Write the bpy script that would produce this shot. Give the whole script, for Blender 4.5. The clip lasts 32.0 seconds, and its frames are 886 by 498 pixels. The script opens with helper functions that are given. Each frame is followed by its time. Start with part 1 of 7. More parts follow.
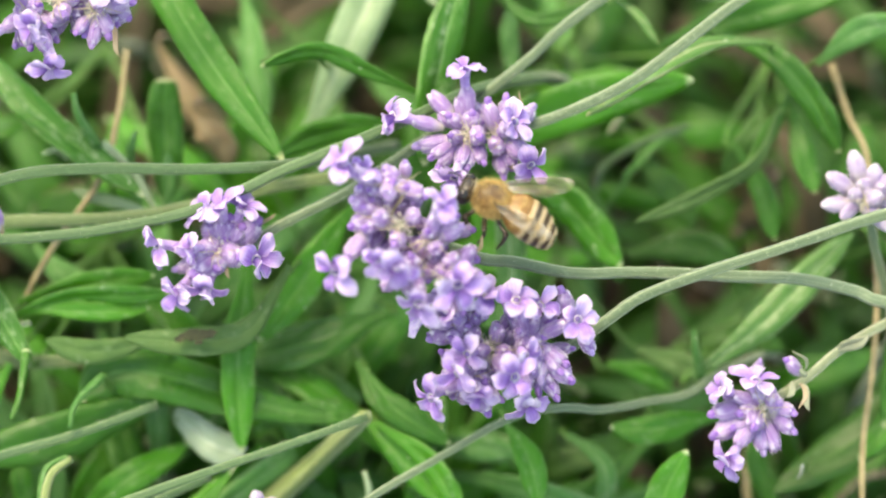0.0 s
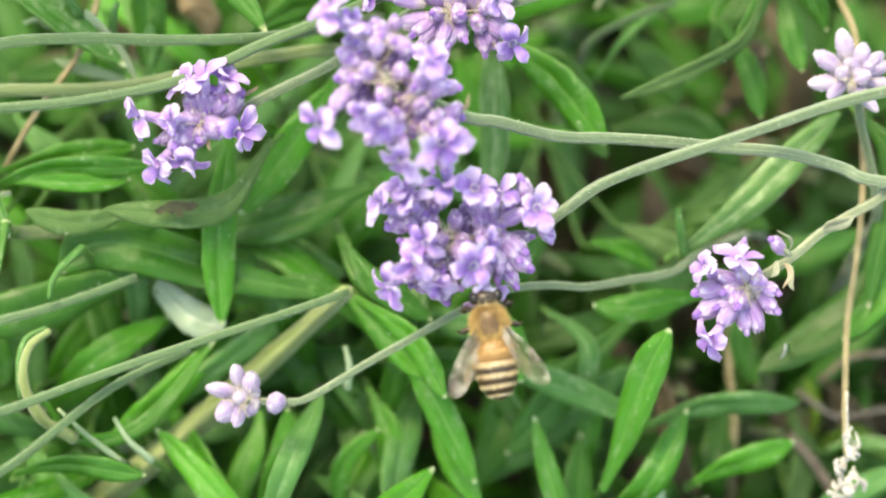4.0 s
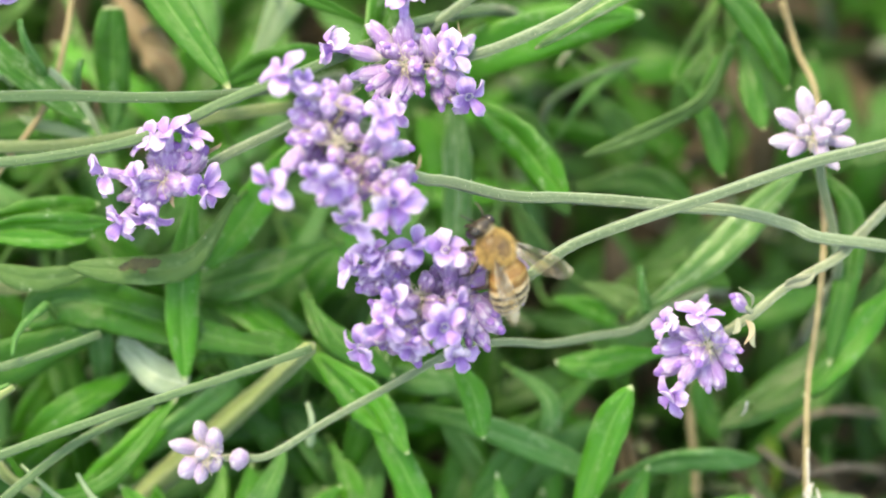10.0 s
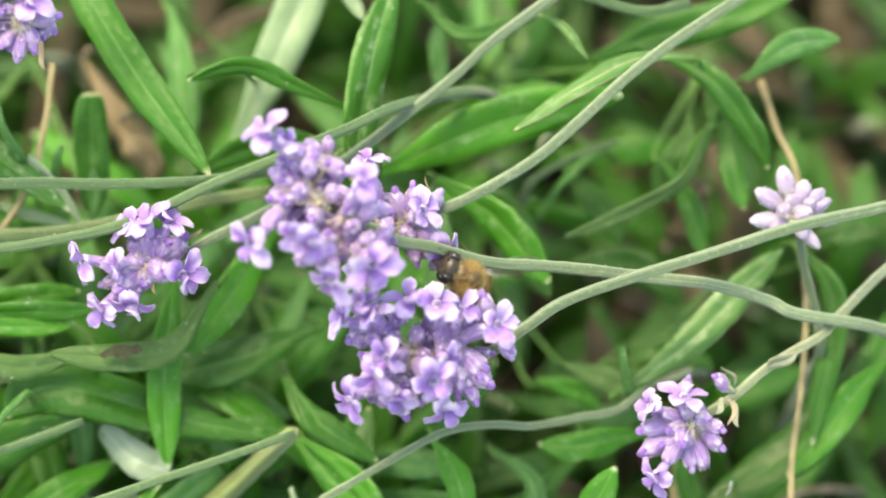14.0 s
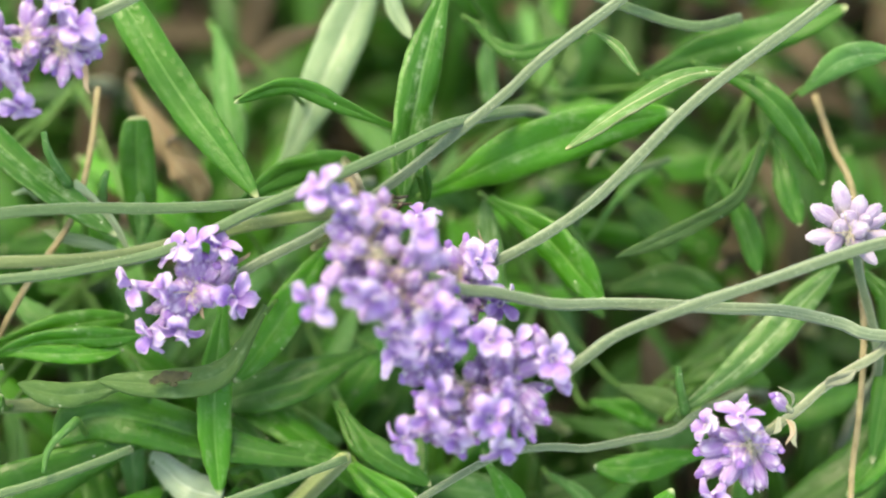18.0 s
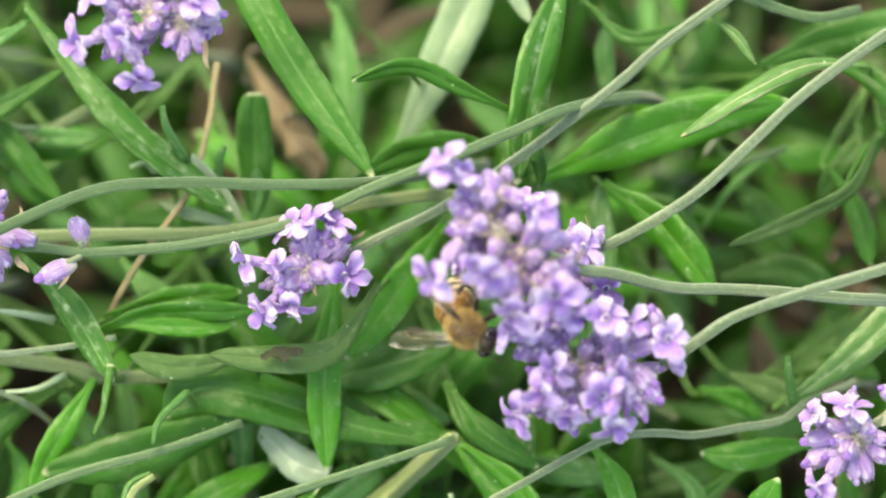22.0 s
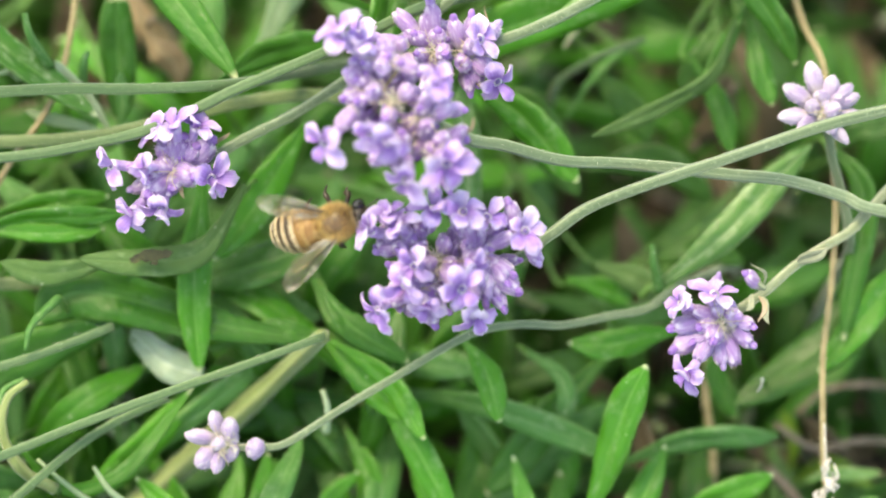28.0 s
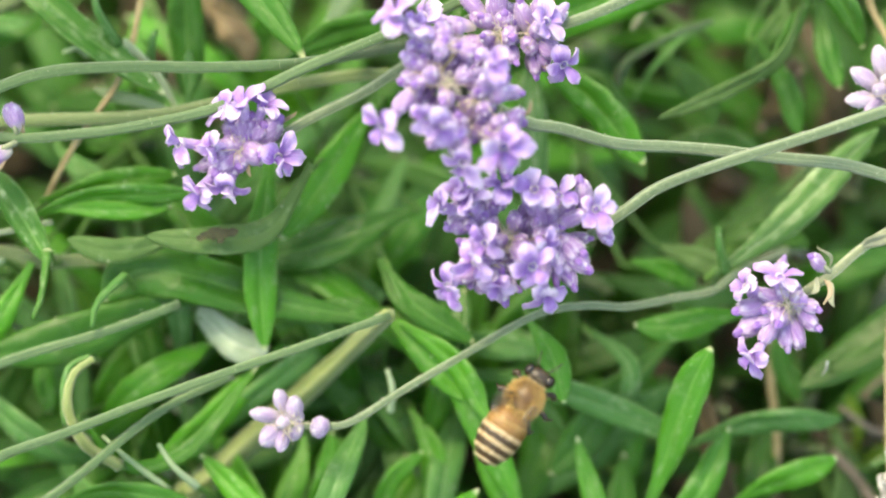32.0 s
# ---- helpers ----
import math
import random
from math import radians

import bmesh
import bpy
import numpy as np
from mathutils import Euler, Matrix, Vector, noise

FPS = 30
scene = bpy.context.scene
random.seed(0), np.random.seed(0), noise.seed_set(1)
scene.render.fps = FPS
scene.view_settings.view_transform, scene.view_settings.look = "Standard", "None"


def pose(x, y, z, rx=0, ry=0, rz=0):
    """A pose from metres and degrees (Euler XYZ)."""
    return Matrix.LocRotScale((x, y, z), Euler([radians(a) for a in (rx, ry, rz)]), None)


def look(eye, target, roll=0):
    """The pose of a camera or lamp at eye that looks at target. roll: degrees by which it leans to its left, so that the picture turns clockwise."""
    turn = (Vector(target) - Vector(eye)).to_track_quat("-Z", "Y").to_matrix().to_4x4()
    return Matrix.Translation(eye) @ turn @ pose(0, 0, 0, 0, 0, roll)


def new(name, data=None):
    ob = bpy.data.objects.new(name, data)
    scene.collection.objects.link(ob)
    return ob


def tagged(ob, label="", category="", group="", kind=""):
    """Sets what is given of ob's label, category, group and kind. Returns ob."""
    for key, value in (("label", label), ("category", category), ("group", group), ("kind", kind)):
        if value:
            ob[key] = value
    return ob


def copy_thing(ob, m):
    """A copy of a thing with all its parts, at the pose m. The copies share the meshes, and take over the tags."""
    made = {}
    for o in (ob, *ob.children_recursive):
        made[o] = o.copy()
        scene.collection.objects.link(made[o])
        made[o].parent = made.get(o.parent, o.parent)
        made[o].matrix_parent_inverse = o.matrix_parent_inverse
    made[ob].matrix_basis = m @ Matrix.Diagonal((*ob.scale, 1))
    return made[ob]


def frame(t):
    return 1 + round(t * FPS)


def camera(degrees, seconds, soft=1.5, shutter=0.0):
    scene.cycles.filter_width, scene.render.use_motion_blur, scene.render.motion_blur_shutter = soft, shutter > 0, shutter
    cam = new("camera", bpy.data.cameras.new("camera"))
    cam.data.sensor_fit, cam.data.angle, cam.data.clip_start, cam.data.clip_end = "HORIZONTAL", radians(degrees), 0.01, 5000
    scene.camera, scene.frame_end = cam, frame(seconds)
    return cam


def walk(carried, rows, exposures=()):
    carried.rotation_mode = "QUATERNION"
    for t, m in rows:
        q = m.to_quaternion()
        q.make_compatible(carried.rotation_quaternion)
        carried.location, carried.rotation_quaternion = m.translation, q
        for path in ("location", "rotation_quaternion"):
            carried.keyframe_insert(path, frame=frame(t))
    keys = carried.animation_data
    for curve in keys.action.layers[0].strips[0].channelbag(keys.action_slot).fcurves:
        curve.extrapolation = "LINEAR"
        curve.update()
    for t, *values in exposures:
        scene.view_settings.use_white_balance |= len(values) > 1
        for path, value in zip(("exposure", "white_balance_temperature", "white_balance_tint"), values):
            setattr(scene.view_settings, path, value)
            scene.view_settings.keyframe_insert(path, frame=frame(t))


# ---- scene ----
# ---- camera ----
MM = 0.001
# the flower plane: u to the right, v up the slope, w out of it, in millimetres
F = Matrix.Translation((0, 0, 0.075)) @ Matrix.Rotation(radians(30), 4, "X")


def spot(u, v, w=0.0):
    return F @ Matrix.Translation((u * MM, v * MM, w * MM))


def view(u, v, d, roll):
    """The camera d millimetres above the plane's middle, turned towards (u, v)."""
    a, b = math.degrees(math.atan2(v, d)), -math.degrees(math.atan2(u, d))
    return spot(0, 0, d) @ pose(0, 0, 0, a, b) @ pose(0, 0, 0, 0, 0, roll)


cam = camera(12.0, 32.0, soft=2.0, shutter=0.5)
cam.data.dof.use_dof, cam.data.dof.focus_distance, cam.data.dof.aperture_fstop = True, 0.463, 9.5
walk(cam, [
    (0, view(-0.07, 3.24, 462.9, -0.11)),
    (0.5, view(0.22, 3.80, 462.8, 0.19)),
    (1, view(0.48, 3.69, 462.6, 0.47)),
    (1.5, view(0.45, 2.74, 461.7, 0.57)),
    (2, view(-0.99, 1.31, 462.6, 0.47)),
    (2.5, view(-2.46, 0.69, 461.2, -0.07)),
    (3, view(-1.11, 1.48, 461.4, -0.18)),
    (3.5, view(0.60, -5.78, 459.3, 0.14)),
    (4, view(1.84, -10.41, 459.4, 0.55)),
    (4.5, view(1.98, -12.63, 458.9, 0.55)),
    (6.5, view(2.81, -11.13, 460.2, 0.34)),
    (7, view(4.27, -8.42, 460.4, 0.46)),
    (7.5, view(4.79, -6.55, 460.1, 0.43)),
    (8, view(5.28, -6.01, 459.5, 0.09)),
    (8.5, view(4.69, -5.77, 458.9, -0.29)),
    (9, view(4.05, -5.98, 458.5, -0.25)),
    (9.5, view(4.81, -5.03, 459.5, 0.12)),
    (10, view(5.85, -4.15, 461.1, 0.62)),
    (10.5, view(6.36, -4.39, 461.7, 0.51)),
    (11, view(6.02, -4.33, 460.7, 0.04)),
    (11.5, view(6.14, -4.22, 462.3, 0.19)),
    (12, view(6.39, -4.67, 461.9, 0.08)),
    (12.5, view(6.75, -3.66, 461.7, -0.02)),
    (13, view(7.33, -0.28, 461.1, 0.19)),
    (13.5, view(7.80, 3.85, 461.0, 0.06)),
    (14, view(7.85, 4.95, 460.6, -0.04)),
    (14.5, view(5.52, 6.44, 459.5, 0.01)),
    (16.5, view(3.61, 3.63, 454.6, -0.50)),
    (17, view(3.42, 5.76, 455.2, -0.12)),
    (17.5, view(3.66, 5.82, 455.0, -0.57)),
    (18, view(2.28, 7.27, 454.6, -0.74)),
    (18.5, view(-1.06, 6.19, 455.5, -0.12)),
    (19, view(-3.24, 5.65, 455.7, 0.01)),
    (19.5, view(-4.06, 7.57, 456.1, 0.27)),
    (20, view(-3.98, 8.33, 456.2, 0.51)),
    (20.5, view(-5.77, 6.12, 456.4, 0.71)),
    (21, view(-7.07, 5.56, 457.2, 0.69)),
    (21.5, view(-9.89, 5.33, 456.9, 0.75)),
    (22, view(-9.94, 5.33, 456.4, 0.83)),
    (22.5, view(-9.18, 3.51, 458.1, 1.11)),
    (23, view(-12.27, 3.62, 459.1, 1.42)),
    (23.5, view(-13.81, 4.87, 458.0, 1.54)),
    (24, view(-14.83, 4.97, 458.2, 1.42)),
    (24.5, view(-22.92, 3.06, 461.5, 1.11)),
    (25, view(-13.81, -0.33, 465.4, 0.70)),
    (25.5, view(-5.28, -1.72, 466.1, 0.01)),
    (26, view(2.90, -2.54, 464.5, -0.34)),
    (26.5, view(4.20, -4.24, 461.8, -0.98)),
    (28.5, view(4.49, -5.91, 460.3, -0.63)),
    (29, view(4.20, -2.77, 460.7, -0.39)),
    (29.5, view(4.05, 0.99, 462.1, -0.11)),
    (30, view(2.68, 5.77, 463.6, 0.27)),
    (30.5, view(-1.34, 1.98, 461.9, 0.31)),
    (31, view(-2.48, -0.91, 461.7, 0.41)),
    (31.5, view(-2.50, -5.29, 461.1, 0.17)),
    (32, view(-2.60, -7.97, 460.9, -0.34)),
], [(0, 2.17, 9150, 0), (2.5, 2.16, 9150, 0), (4, 2.31, 9150, 0), (9, 2.32, 9150, 0), (13, 2.25, 9150, 0), (17, 2.16, 9150, 0), (26, 2.18, 9150, 0), (29, 2.24, 9150, 0), (30, 2.12, 9150, 0), (31, 2.18, 9150, 0), (32, 2.22, 9150, 0)])

# ---- light ----
SUN_AZ, SUN_EL = 55.0, 68.0
world = bpy.data.worlds.new("sky")
scene.world = world
world.use_nodes = True
wn = world.node_tree.nodes
sky = wn.new("ShaderNodeTexSky")
sky.sky_type = "NISHITA"
sky.sun_disc = False
sky.sun_elevation, sky.sun_rotation = radians(SUN_EL), radians(-SUN_AZ)
sky.dust_density = 2.0
world.node_tree.links.new(sky.outputs[0], wn["Background"].inputs[0])
wn["Background"].inputs[1].default_value = 0.15
sun = new("sun", bpy.data.lights.new("sun", "SUN"))
sun.data.energy, sun.data.angle, sun.data.color = 0.79, radians(20), (1, 0.95, 0.86)
# the sun stands behind the bed and a little to the left
to_sun = Vector((-math.sin(radians(SUN_AZ)) * math.cos(radians(SUN_EL)), math.cos(radians(SUN_AZ)) * math.cos(radians(SUN_EL)), math.sin(radians(SUN_EL))))
sun.matrix_world = look(to_sun * 2, (0, 0, 0))


# ---- materials ----
def graph(name):
    m = bpy.data.materials.new(name)
    m.use_nodes = True
    t = m.node_tree
    return m, t, t.nodes["Principled BSDF"]


def node(t, kind, **values):
    n = t.nodes.new(kind)
    for key, v in values.items():
        n.inputs[key.replace("_", " ")].default_value = v
    return n


def ramp(t, source, *stops):
    n = t.nodes.new("ShaderNodeValToRGB")
    n.color_ramp.elements[0].position, n.color_ramp.elements[0].color = stops[0][0], (*stops[0][1], 1)
    n.color_ramp.elements[1].position, n.color_ramp.elements[1].color = stops[-1][0], (*stops[-1][1], 1)
    for p, c in stops[1:-1]:
        n.color_ramp.elements.new(p).color = (*c, 1)
    t.links.new(source, n.inputs[0])
    return n.outputs[0]


def mixed(t, factor, a, b, blend="MIX"):
    n = t.nodes.new("ShaderNodeMix")
    n.data_type, n.blend_type = "RGBA", blend
    for slot, v in ((0, factor), (6, a), (7, b)):
        if isinstance(v, (int, float)):
            n.inputs[slot].default_value = v
        elif isinstance(v, tuple):
            n.inputs[slot].default_value = (*v, 1)
        else:
            t.links.new(v, n.inputs[slot])
    return n.outputs[2]


def noise_of(t, scale, detail=3.0, space="Object"):
    c = t.nodes.new("ShaderNodeTexCoord")
    n = node(t, "ShaderNodeTexNoise", Scale=scale, Detail=detail)
    t.links.new(c.outputs[space], n.inputs["Vector"])
    return n.outputs["Fac"]


def bumped(t, b, height, strength, distance=0.0002):
    n = node(t, "ShaderNodeBump", Strength=strength, Distance=distance)
    t.links.new(height, n.inputs["Height"])
    t.links.new(n.outputs[0], b.inputs["Normal"])


def stripe(t):
    """Distance from a leaf's midrib (0) to its margin (1), and the way along it."""
    uv = t.nodes.new("ShaderNodeUVMap")
    s = t.nodes.new("ShaderNodeSeparateXYZ")
    t.links.new(uv.outputs[0], s.inputs[0])
    a = t.nodes.new("ShaderNodeMath")
    a.operation = "MULTIPLY_ADD"
    a.inputs[1].default_value, a.inputs[2].default_value = 2.0, -1.0
    t.links.new(s.outputs[0], a.inputs[0])
    d = t.nodes.new("ShaderNodeMath")
    d.operation = "ABSOLUTE"
    t.links.new(a.outputs[0], d.inputs[0])
    return d.outputs[0], s.outputs[1]


def glow_through(t, b, colour, share):
    """Light that passes through a thin blade."""
    tr = t.nodes.new("ShaderNodeBsdfTranslucent")
    t.links.new(colour, tr.inputs[0])
    mx = t.nodes.new("ShaderNodeMixShader")
    mx.inputs[0].default_value = share
    t.links.new(b.outputs[0], mx.inputs[1])
    t.links.new(tr.outputs[0], mx.inputs[2])
    t.links.new(mx.outputs[0], t.nodes["Material Output"].inputs[0])


def streaks(t, round_it, along_it):
    """Noise drawn out along a stem or a bud."""
    uv = t.nodes.new("ShaderNodeUVMap")
    mp = t.nodes.new("ShaderNodeMapping")
    mp.inputs["Scale"].default_value = (round_it, along_it, 1)
    n = node(t, "ShaderNodeTexNoise", Scale=1.0, Detail=3.0)
    t.links.new(uv.outputs[0], mp.inputs[0])
    t.links.new(mp.outputs[0], n.inputs["Vector"])
    return n.outputs["Fac"]


def leaf_material(name, dark, light, rib, rough=0.4, hair=0.3, tip=None):
    m, t, b = graph(name)
    across, along = stripe(t)
    info = t.nodes.new("ShaderNodeObjectInfo")
    fine, broad = noise_of(t, 1100), noise_of(t, 120, 2.0)
    base = ramp(t, info.outputs["Random"], (0.0, dark), (1.0, light))
    base = mixed(t, 0.4, base, ramp(t, broad, (0.35, dark), (0.65, light)))
    # long faint streaks, and side veins that leave the midrib
    base = mixed(t, ramp(t, streaks(t, 9.0, 2.5), (0.45, (0, 0, 0)), (0.75, (0.2, 0.2, 0.2))), base, rib)
    # a grey bloom of fine hair, with pale sheen painted in, in long patches
    patch = streaks(t, 3.5, 7.0)
    bloom = mixed(t, 1.0, ramp(t, patch, (0.5, (0, 0, 0)), (0.7, (hair, hair, hair))), ramp(t, fine, (0.42, (0.15, 0.15, 0.15)), (0.62, (1, 1, 1))), "MULTIPLY")
    base = mixed(t, bloom, base, (0.34, 0.46, 0.26))
    # the midrib, stronger in some places than in others
    line = mixed(t, 1.0, ramp(t, across, (0.02, (0.8, 0.8, 0.8)), (0.1, (0, 0, 0))), ramp(t, noise_of(t, 160), (0.35, (0.3, 0.3, 0.3)), (0.6, (1, 1, 1))), "MULTIPLY")
    base = mixed(t, line, base, rib)
    rim = mixed(t, 1.0, ramp(t, across, (0.88, (0, 0, 0)), (0.97, (0.75, 0.75, 0.75))), ramp(t, noise_of(t, 260), (0.42, (0, 0, 0)), (0.58, (1, 1, 1))), "MULTIPLY")
    base = mixed(t, rim, base, rib)
    # white specks
    c = t.nodes.new("ShaderNodeTexCoord")
    cell = node(t, "ShaderNodeTexVoronoi", Scale=620.0)
    t.links.new(c.outputs["Object"], cell.inputs["Vector"])
    chance = t.nodes.new("ShaderNodeSeparateColor")
    t.links.new(cell.outputs["Color"], chance.inputs[0])
    speck = mixed(t, 1.0, ramp(t, cell.outputs["Distance"], (0.05, (0.9, 0.9, 0.9)), (0.11, (0, 0, 0))), ramp(t, chance.outputs[0], (0.72, (0, 0, 0)), (0.9, (1, 1, 1))), "MULTIPLY")
    base = mixed(t, speck, base, (0.66, 0.72, 0.54))
    if tip:
        base = mixed(t, ramp(t, along, (0.968, (0, 0, 0)), (0.99, (0.8, 0.8, 0.8))), base, tip)
    t.links.new(base, b.inputs["Base Color"])
    t.links.new(ramp(t, noise_of(t, 200), (0.32, (rough - 0.14,) * 3), (0.66, (rough + 0.14,) * 3)), b.inputs["Roughness"])
    b.inputs["Specular IOR Level"].default_value = 0.4
    bumped(t, b, mixed(t, 0.5, fine, mixed(t, 0.5, noise_of(t, 420), streaks(t, 10.0, 22.0))), 0.8, 0.0004)
    glow_through(t, b, base, 0.32)
    return m


def plain_material(name, a, c, rough=0.6, scale=400.0, bump=0.4, through_share=0.0, **more):
    m, t, b = graph(name)
    n = noise_of(t, scale)
    base = ramp(t, n, (0.3, a), (0.7, c))
    base = mixed(t, ramp(t, noise_of(t, scale / 6, 2.0), (0.35, (0, 0, 0)), (0.75, (0.4, 0.4, 0.4))), base, a)
    t.links.new(base, b.inputs["Base Color"])
    b.inputs["Roughness"].default_value = rough
    for key, v in more.items():
        b.inputs[key.replace("_", " ")].default_value = v
    bumped(t, b, n, bump)
    if through_share:
        glow_through(t, b, base, through_share)
    return m


def bud_material(name, base_tone, body, dark, tip):
    """A calyx: pale at its foot, streaked along its ribs, woolly white at the tip; v above 1 is its down."""
    m, t, b = graph(name)
    across, along = stripe(t)
    info = t.nodes.new("ShaderNodeObjectInfo")
    tone = mixed(t, ramp(t, info.outputs["Random"], (0.0, (0.1, 0.1, 0.1)), (1.0, (0.95, 0.95, 0.95))), dark, body)
    tone = mixed(t, ramp(t, streaks(t, 26, 2.5), (0.45, (0, 0, 0)), (0.7, (0.4, 0.4, 0.4))), tone, tip)
    tone = mixed(t, ramp(t, noise_of(t, 1400), (0.5, (0, 0, 0)), (0.72, (0.7, 0.7, 0.7))), tone, dark)
    c = mixed(t, ramp(t, along, (0.05, (1, 1, 1)), (0.42, (0, 0, 0))), tone, base_tone)
    frost = mixed(t, 1.0, ramp(t, along, (0.72, (0, 0, 0)), (0.96, (1, 1, 1))), ramp(t, noise_of(t, 1300), (0.44, (0, 0, 0)), (0.56, (1, 1, 1))), "MULTIPLY")
    c = mixed(t, frost, c, tip)
    down = t.nodes.new("ShaderNodeMath")
    down.operation = "GREATER_THAN"
    down.inputs[1].default_value = 1.1
    t.links.new(along, down.inputs[0])
    c = mixed(t, down.outputs[0], c, (0.8, 0.72, 0.78))
    t.links.new(c, b.inputs["Base Color"])
    t.links.new(ramp(t, noise_of(t, 900), (0.35, (0.3, 0.3, 0.3)), (0.65, (0.65, 0.65, 0.65))), b.inputs["Roughness"])
    b.inputs["Sheen Weight"].default_value = 0.35
    bumped(t, b, noise_of(t, 2600), 0.9, 0.0003)
    glow_through(t, b, c, 0.36)
    return m


def petal_material(name, deep, mid, pale):
    m, t, b = graph(name)
    across, along = stripe(t)
    info = t.nodes.new("ShaderNodeObjectInfo")
    c = ramp(t, along, (0.0, deep), (0.3, tuple(0.5 * (a + b) for a, b in zip(deep, mid))), (0.68, mid), (0.95, pale))
    # pale margins, and a paler stripe down the middle of some lobes
    c = mixed(t, mixed(t, 1.0, ramp(t, across, (0.6, (0, 0, 0)), (0.98, (0.75, 0.75, 0.75))), ramp(t, along, (0.25, (0, 0, 0)), (0.6, (1, 1, 1))), "MULTIPLY"), c, pale)
    c = mixed(t, ramp(t, info.outputs["Random"], (0.0, (0.75, 0.75, 0.75)), (0.55, (0.1, 0.1, 0.1)), (1.0, (0, 0, 0))), c, mid)
    c = mixed(t, ramp(t, info.outputs["Random"], (0.62, (0, 0, 0)), (1.0, (0.45, 0.45, 0.45))), c, (0.9, 0.86, 0.96))
    c = mixed(t, ramp(t, streaks(t, 9, 1.2), (0.45, (0, 0, 0)), (0.66, (0.55, 0.55, 0.55))), c, deep)
    c = mixed(t, ramp(t, noise_of(t, 800), (0.5, (0, 0, 0)), (0.75, (0.5, 0.5, 0.5))), c, pale)
    t.links.new(c, b.inputs["Base Color"])
    t.links.new(ramp(t, noise_of(t, 1100), (0.35, (0.32, 0.32, 0.32)), (0.65, (0.6, 0.6, 0.6))), b.inputs["Roughness"])
    b.inputs["Sheen Weight"].default_value = 0.25
    bumped(t, b, mixed(t, 0.5, noise_of(t, 1500), streaks(t, 12, 1.5)), 0.6, 0.0003)
    glow_through(t, b, c, 0.42)
    return m


def stem_material(name, a, c, edge, rough=0.6):
    """A downy stem, streaked along its length."""
    m, t, b = graph(name)
    base = ramp(t, streaks(t, 7, 5), (0.35, a), (0.62, c))
    # pale ridges on the four corners, darker grooves between them
    uv = t.nodes.new("ShaderNodeUVMap")
    s = t.nodes.new("ShaderNodeSeparateXYZ")
    t.links.new(uv.outputs[0], s.inputs[0])
    four = node(t, "ShaderNodeMath")
    four.operation = "MULTIPLY"
    four.inputs[1].default_value = 4.0
    t.links.new(s.outputs[0], four.inputs[0])
    fold = node(t, "ShaderNodeMath")
    fold.operation = "PINGPONG"
    fold.inputs[1].default_value = 0.5
    t.links.new(four.outputs[0], fold.inputs[0])
    base = mixed(t, ramp(t, fold.outputs[0], (0.26, (0, 0, 0)), (0.46, (0.5, 0.5, 0.5))), base, a)
    worn = mixed(t, 1.0, ramp(t, fold.outputs[0], (0.03, (0.85, 0.85, 0.85)), (0.17, (0, 0, 0))), ramp(t, noise_of(t, 420), (0.3, (0.45, 0.45, 0.45)), (0.6, (1, 1, 1))), "MULTIPLY")
    base = mixed(t, worn, base, edge)
    base = mixed(t, ramp(t, streaks(t, 16, 2), (0.55, (0, 0, 0)), (0.7, (0.4, 0.4, 0.4))), base, edge)
    base = mixed(t, ramp(t, noise_of(t, 1600), (0.55, (0, 0, 0)), (0.75, (0.4, 0.4, 0.4))), base, edge)
    base = mixed(t, ramp(t, noise_of(t, 60, 2.0), (0.4, (0, 0, 0)), (0.7, (0.45, 0.45, 0.45))), base, a)
    t.links.new(base, b.inputs["Base Color"])
    b.inputs["Roughness"].default_value = rough
    b.inputs["Sheen Weight"].default_value = 0.25
    bumped(t, b, mixed(t, 0.5, noise_of(t, 1800), streaks(t, 14, 8)), 0.6, 0.0003)
    return m


GREEN = leaf_material("leaf_green", (0.03, 0.17, 0.007), (0.062, 0.285, 0.014), (0.16, 0.38, 0.08), hair=0.4, tip=(0.58, 0.64, 0.4))
BLOOM = leaf_material("leaf_bloomed_green", (0.022, 0.12, 0.007), (0.05, 0.21, 0.014), (0.22, 0.42, 0.13), hair=1.0, tip=(0.58, 0.64, 0.4))
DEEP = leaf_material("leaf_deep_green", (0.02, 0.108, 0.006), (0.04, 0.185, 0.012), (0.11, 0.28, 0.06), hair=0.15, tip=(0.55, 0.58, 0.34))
GREY = leaf_material("leaf_grey_green", (0.05, 0.175, 0.034), (0.1, 0.285, 0.064), (0.22, 0.4, 0.15), rough=0.55, hair=0.5)
LIME = leaf_material("grass_yellow_green", (0.1, 0.2, 0.012), (0.19, 0.32, 0.03), (0.25, 0.38, 0.06), hair=0.05)
# PALE and SHEEN have the sky's gloss painted into their colour
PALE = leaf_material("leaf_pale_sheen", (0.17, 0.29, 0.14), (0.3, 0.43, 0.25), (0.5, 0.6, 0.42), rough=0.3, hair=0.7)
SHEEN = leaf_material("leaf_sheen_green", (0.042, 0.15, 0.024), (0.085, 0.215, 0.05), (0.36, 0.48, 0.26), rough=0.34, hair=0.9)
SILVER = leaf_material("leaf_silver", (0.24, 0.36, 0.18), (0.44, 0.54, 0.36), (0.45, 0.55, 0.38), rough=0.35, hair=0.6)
# a glossy leaf's white sky reflection, put into its colour
WHITE = leaf_material("leaf_white_gloss", (0.26, 0.36, 0.24), (0.46, 0.55, 0.43), (0.55, 0.64, 0.5), rough=0.26, hair=0.5)
OLIVE = leaf_material("leaf_olive", (0.05, 0.12, 0.028), (0.085, 0.18, 0.045), (0.12, 0.22, 0.07), rough=0.6)
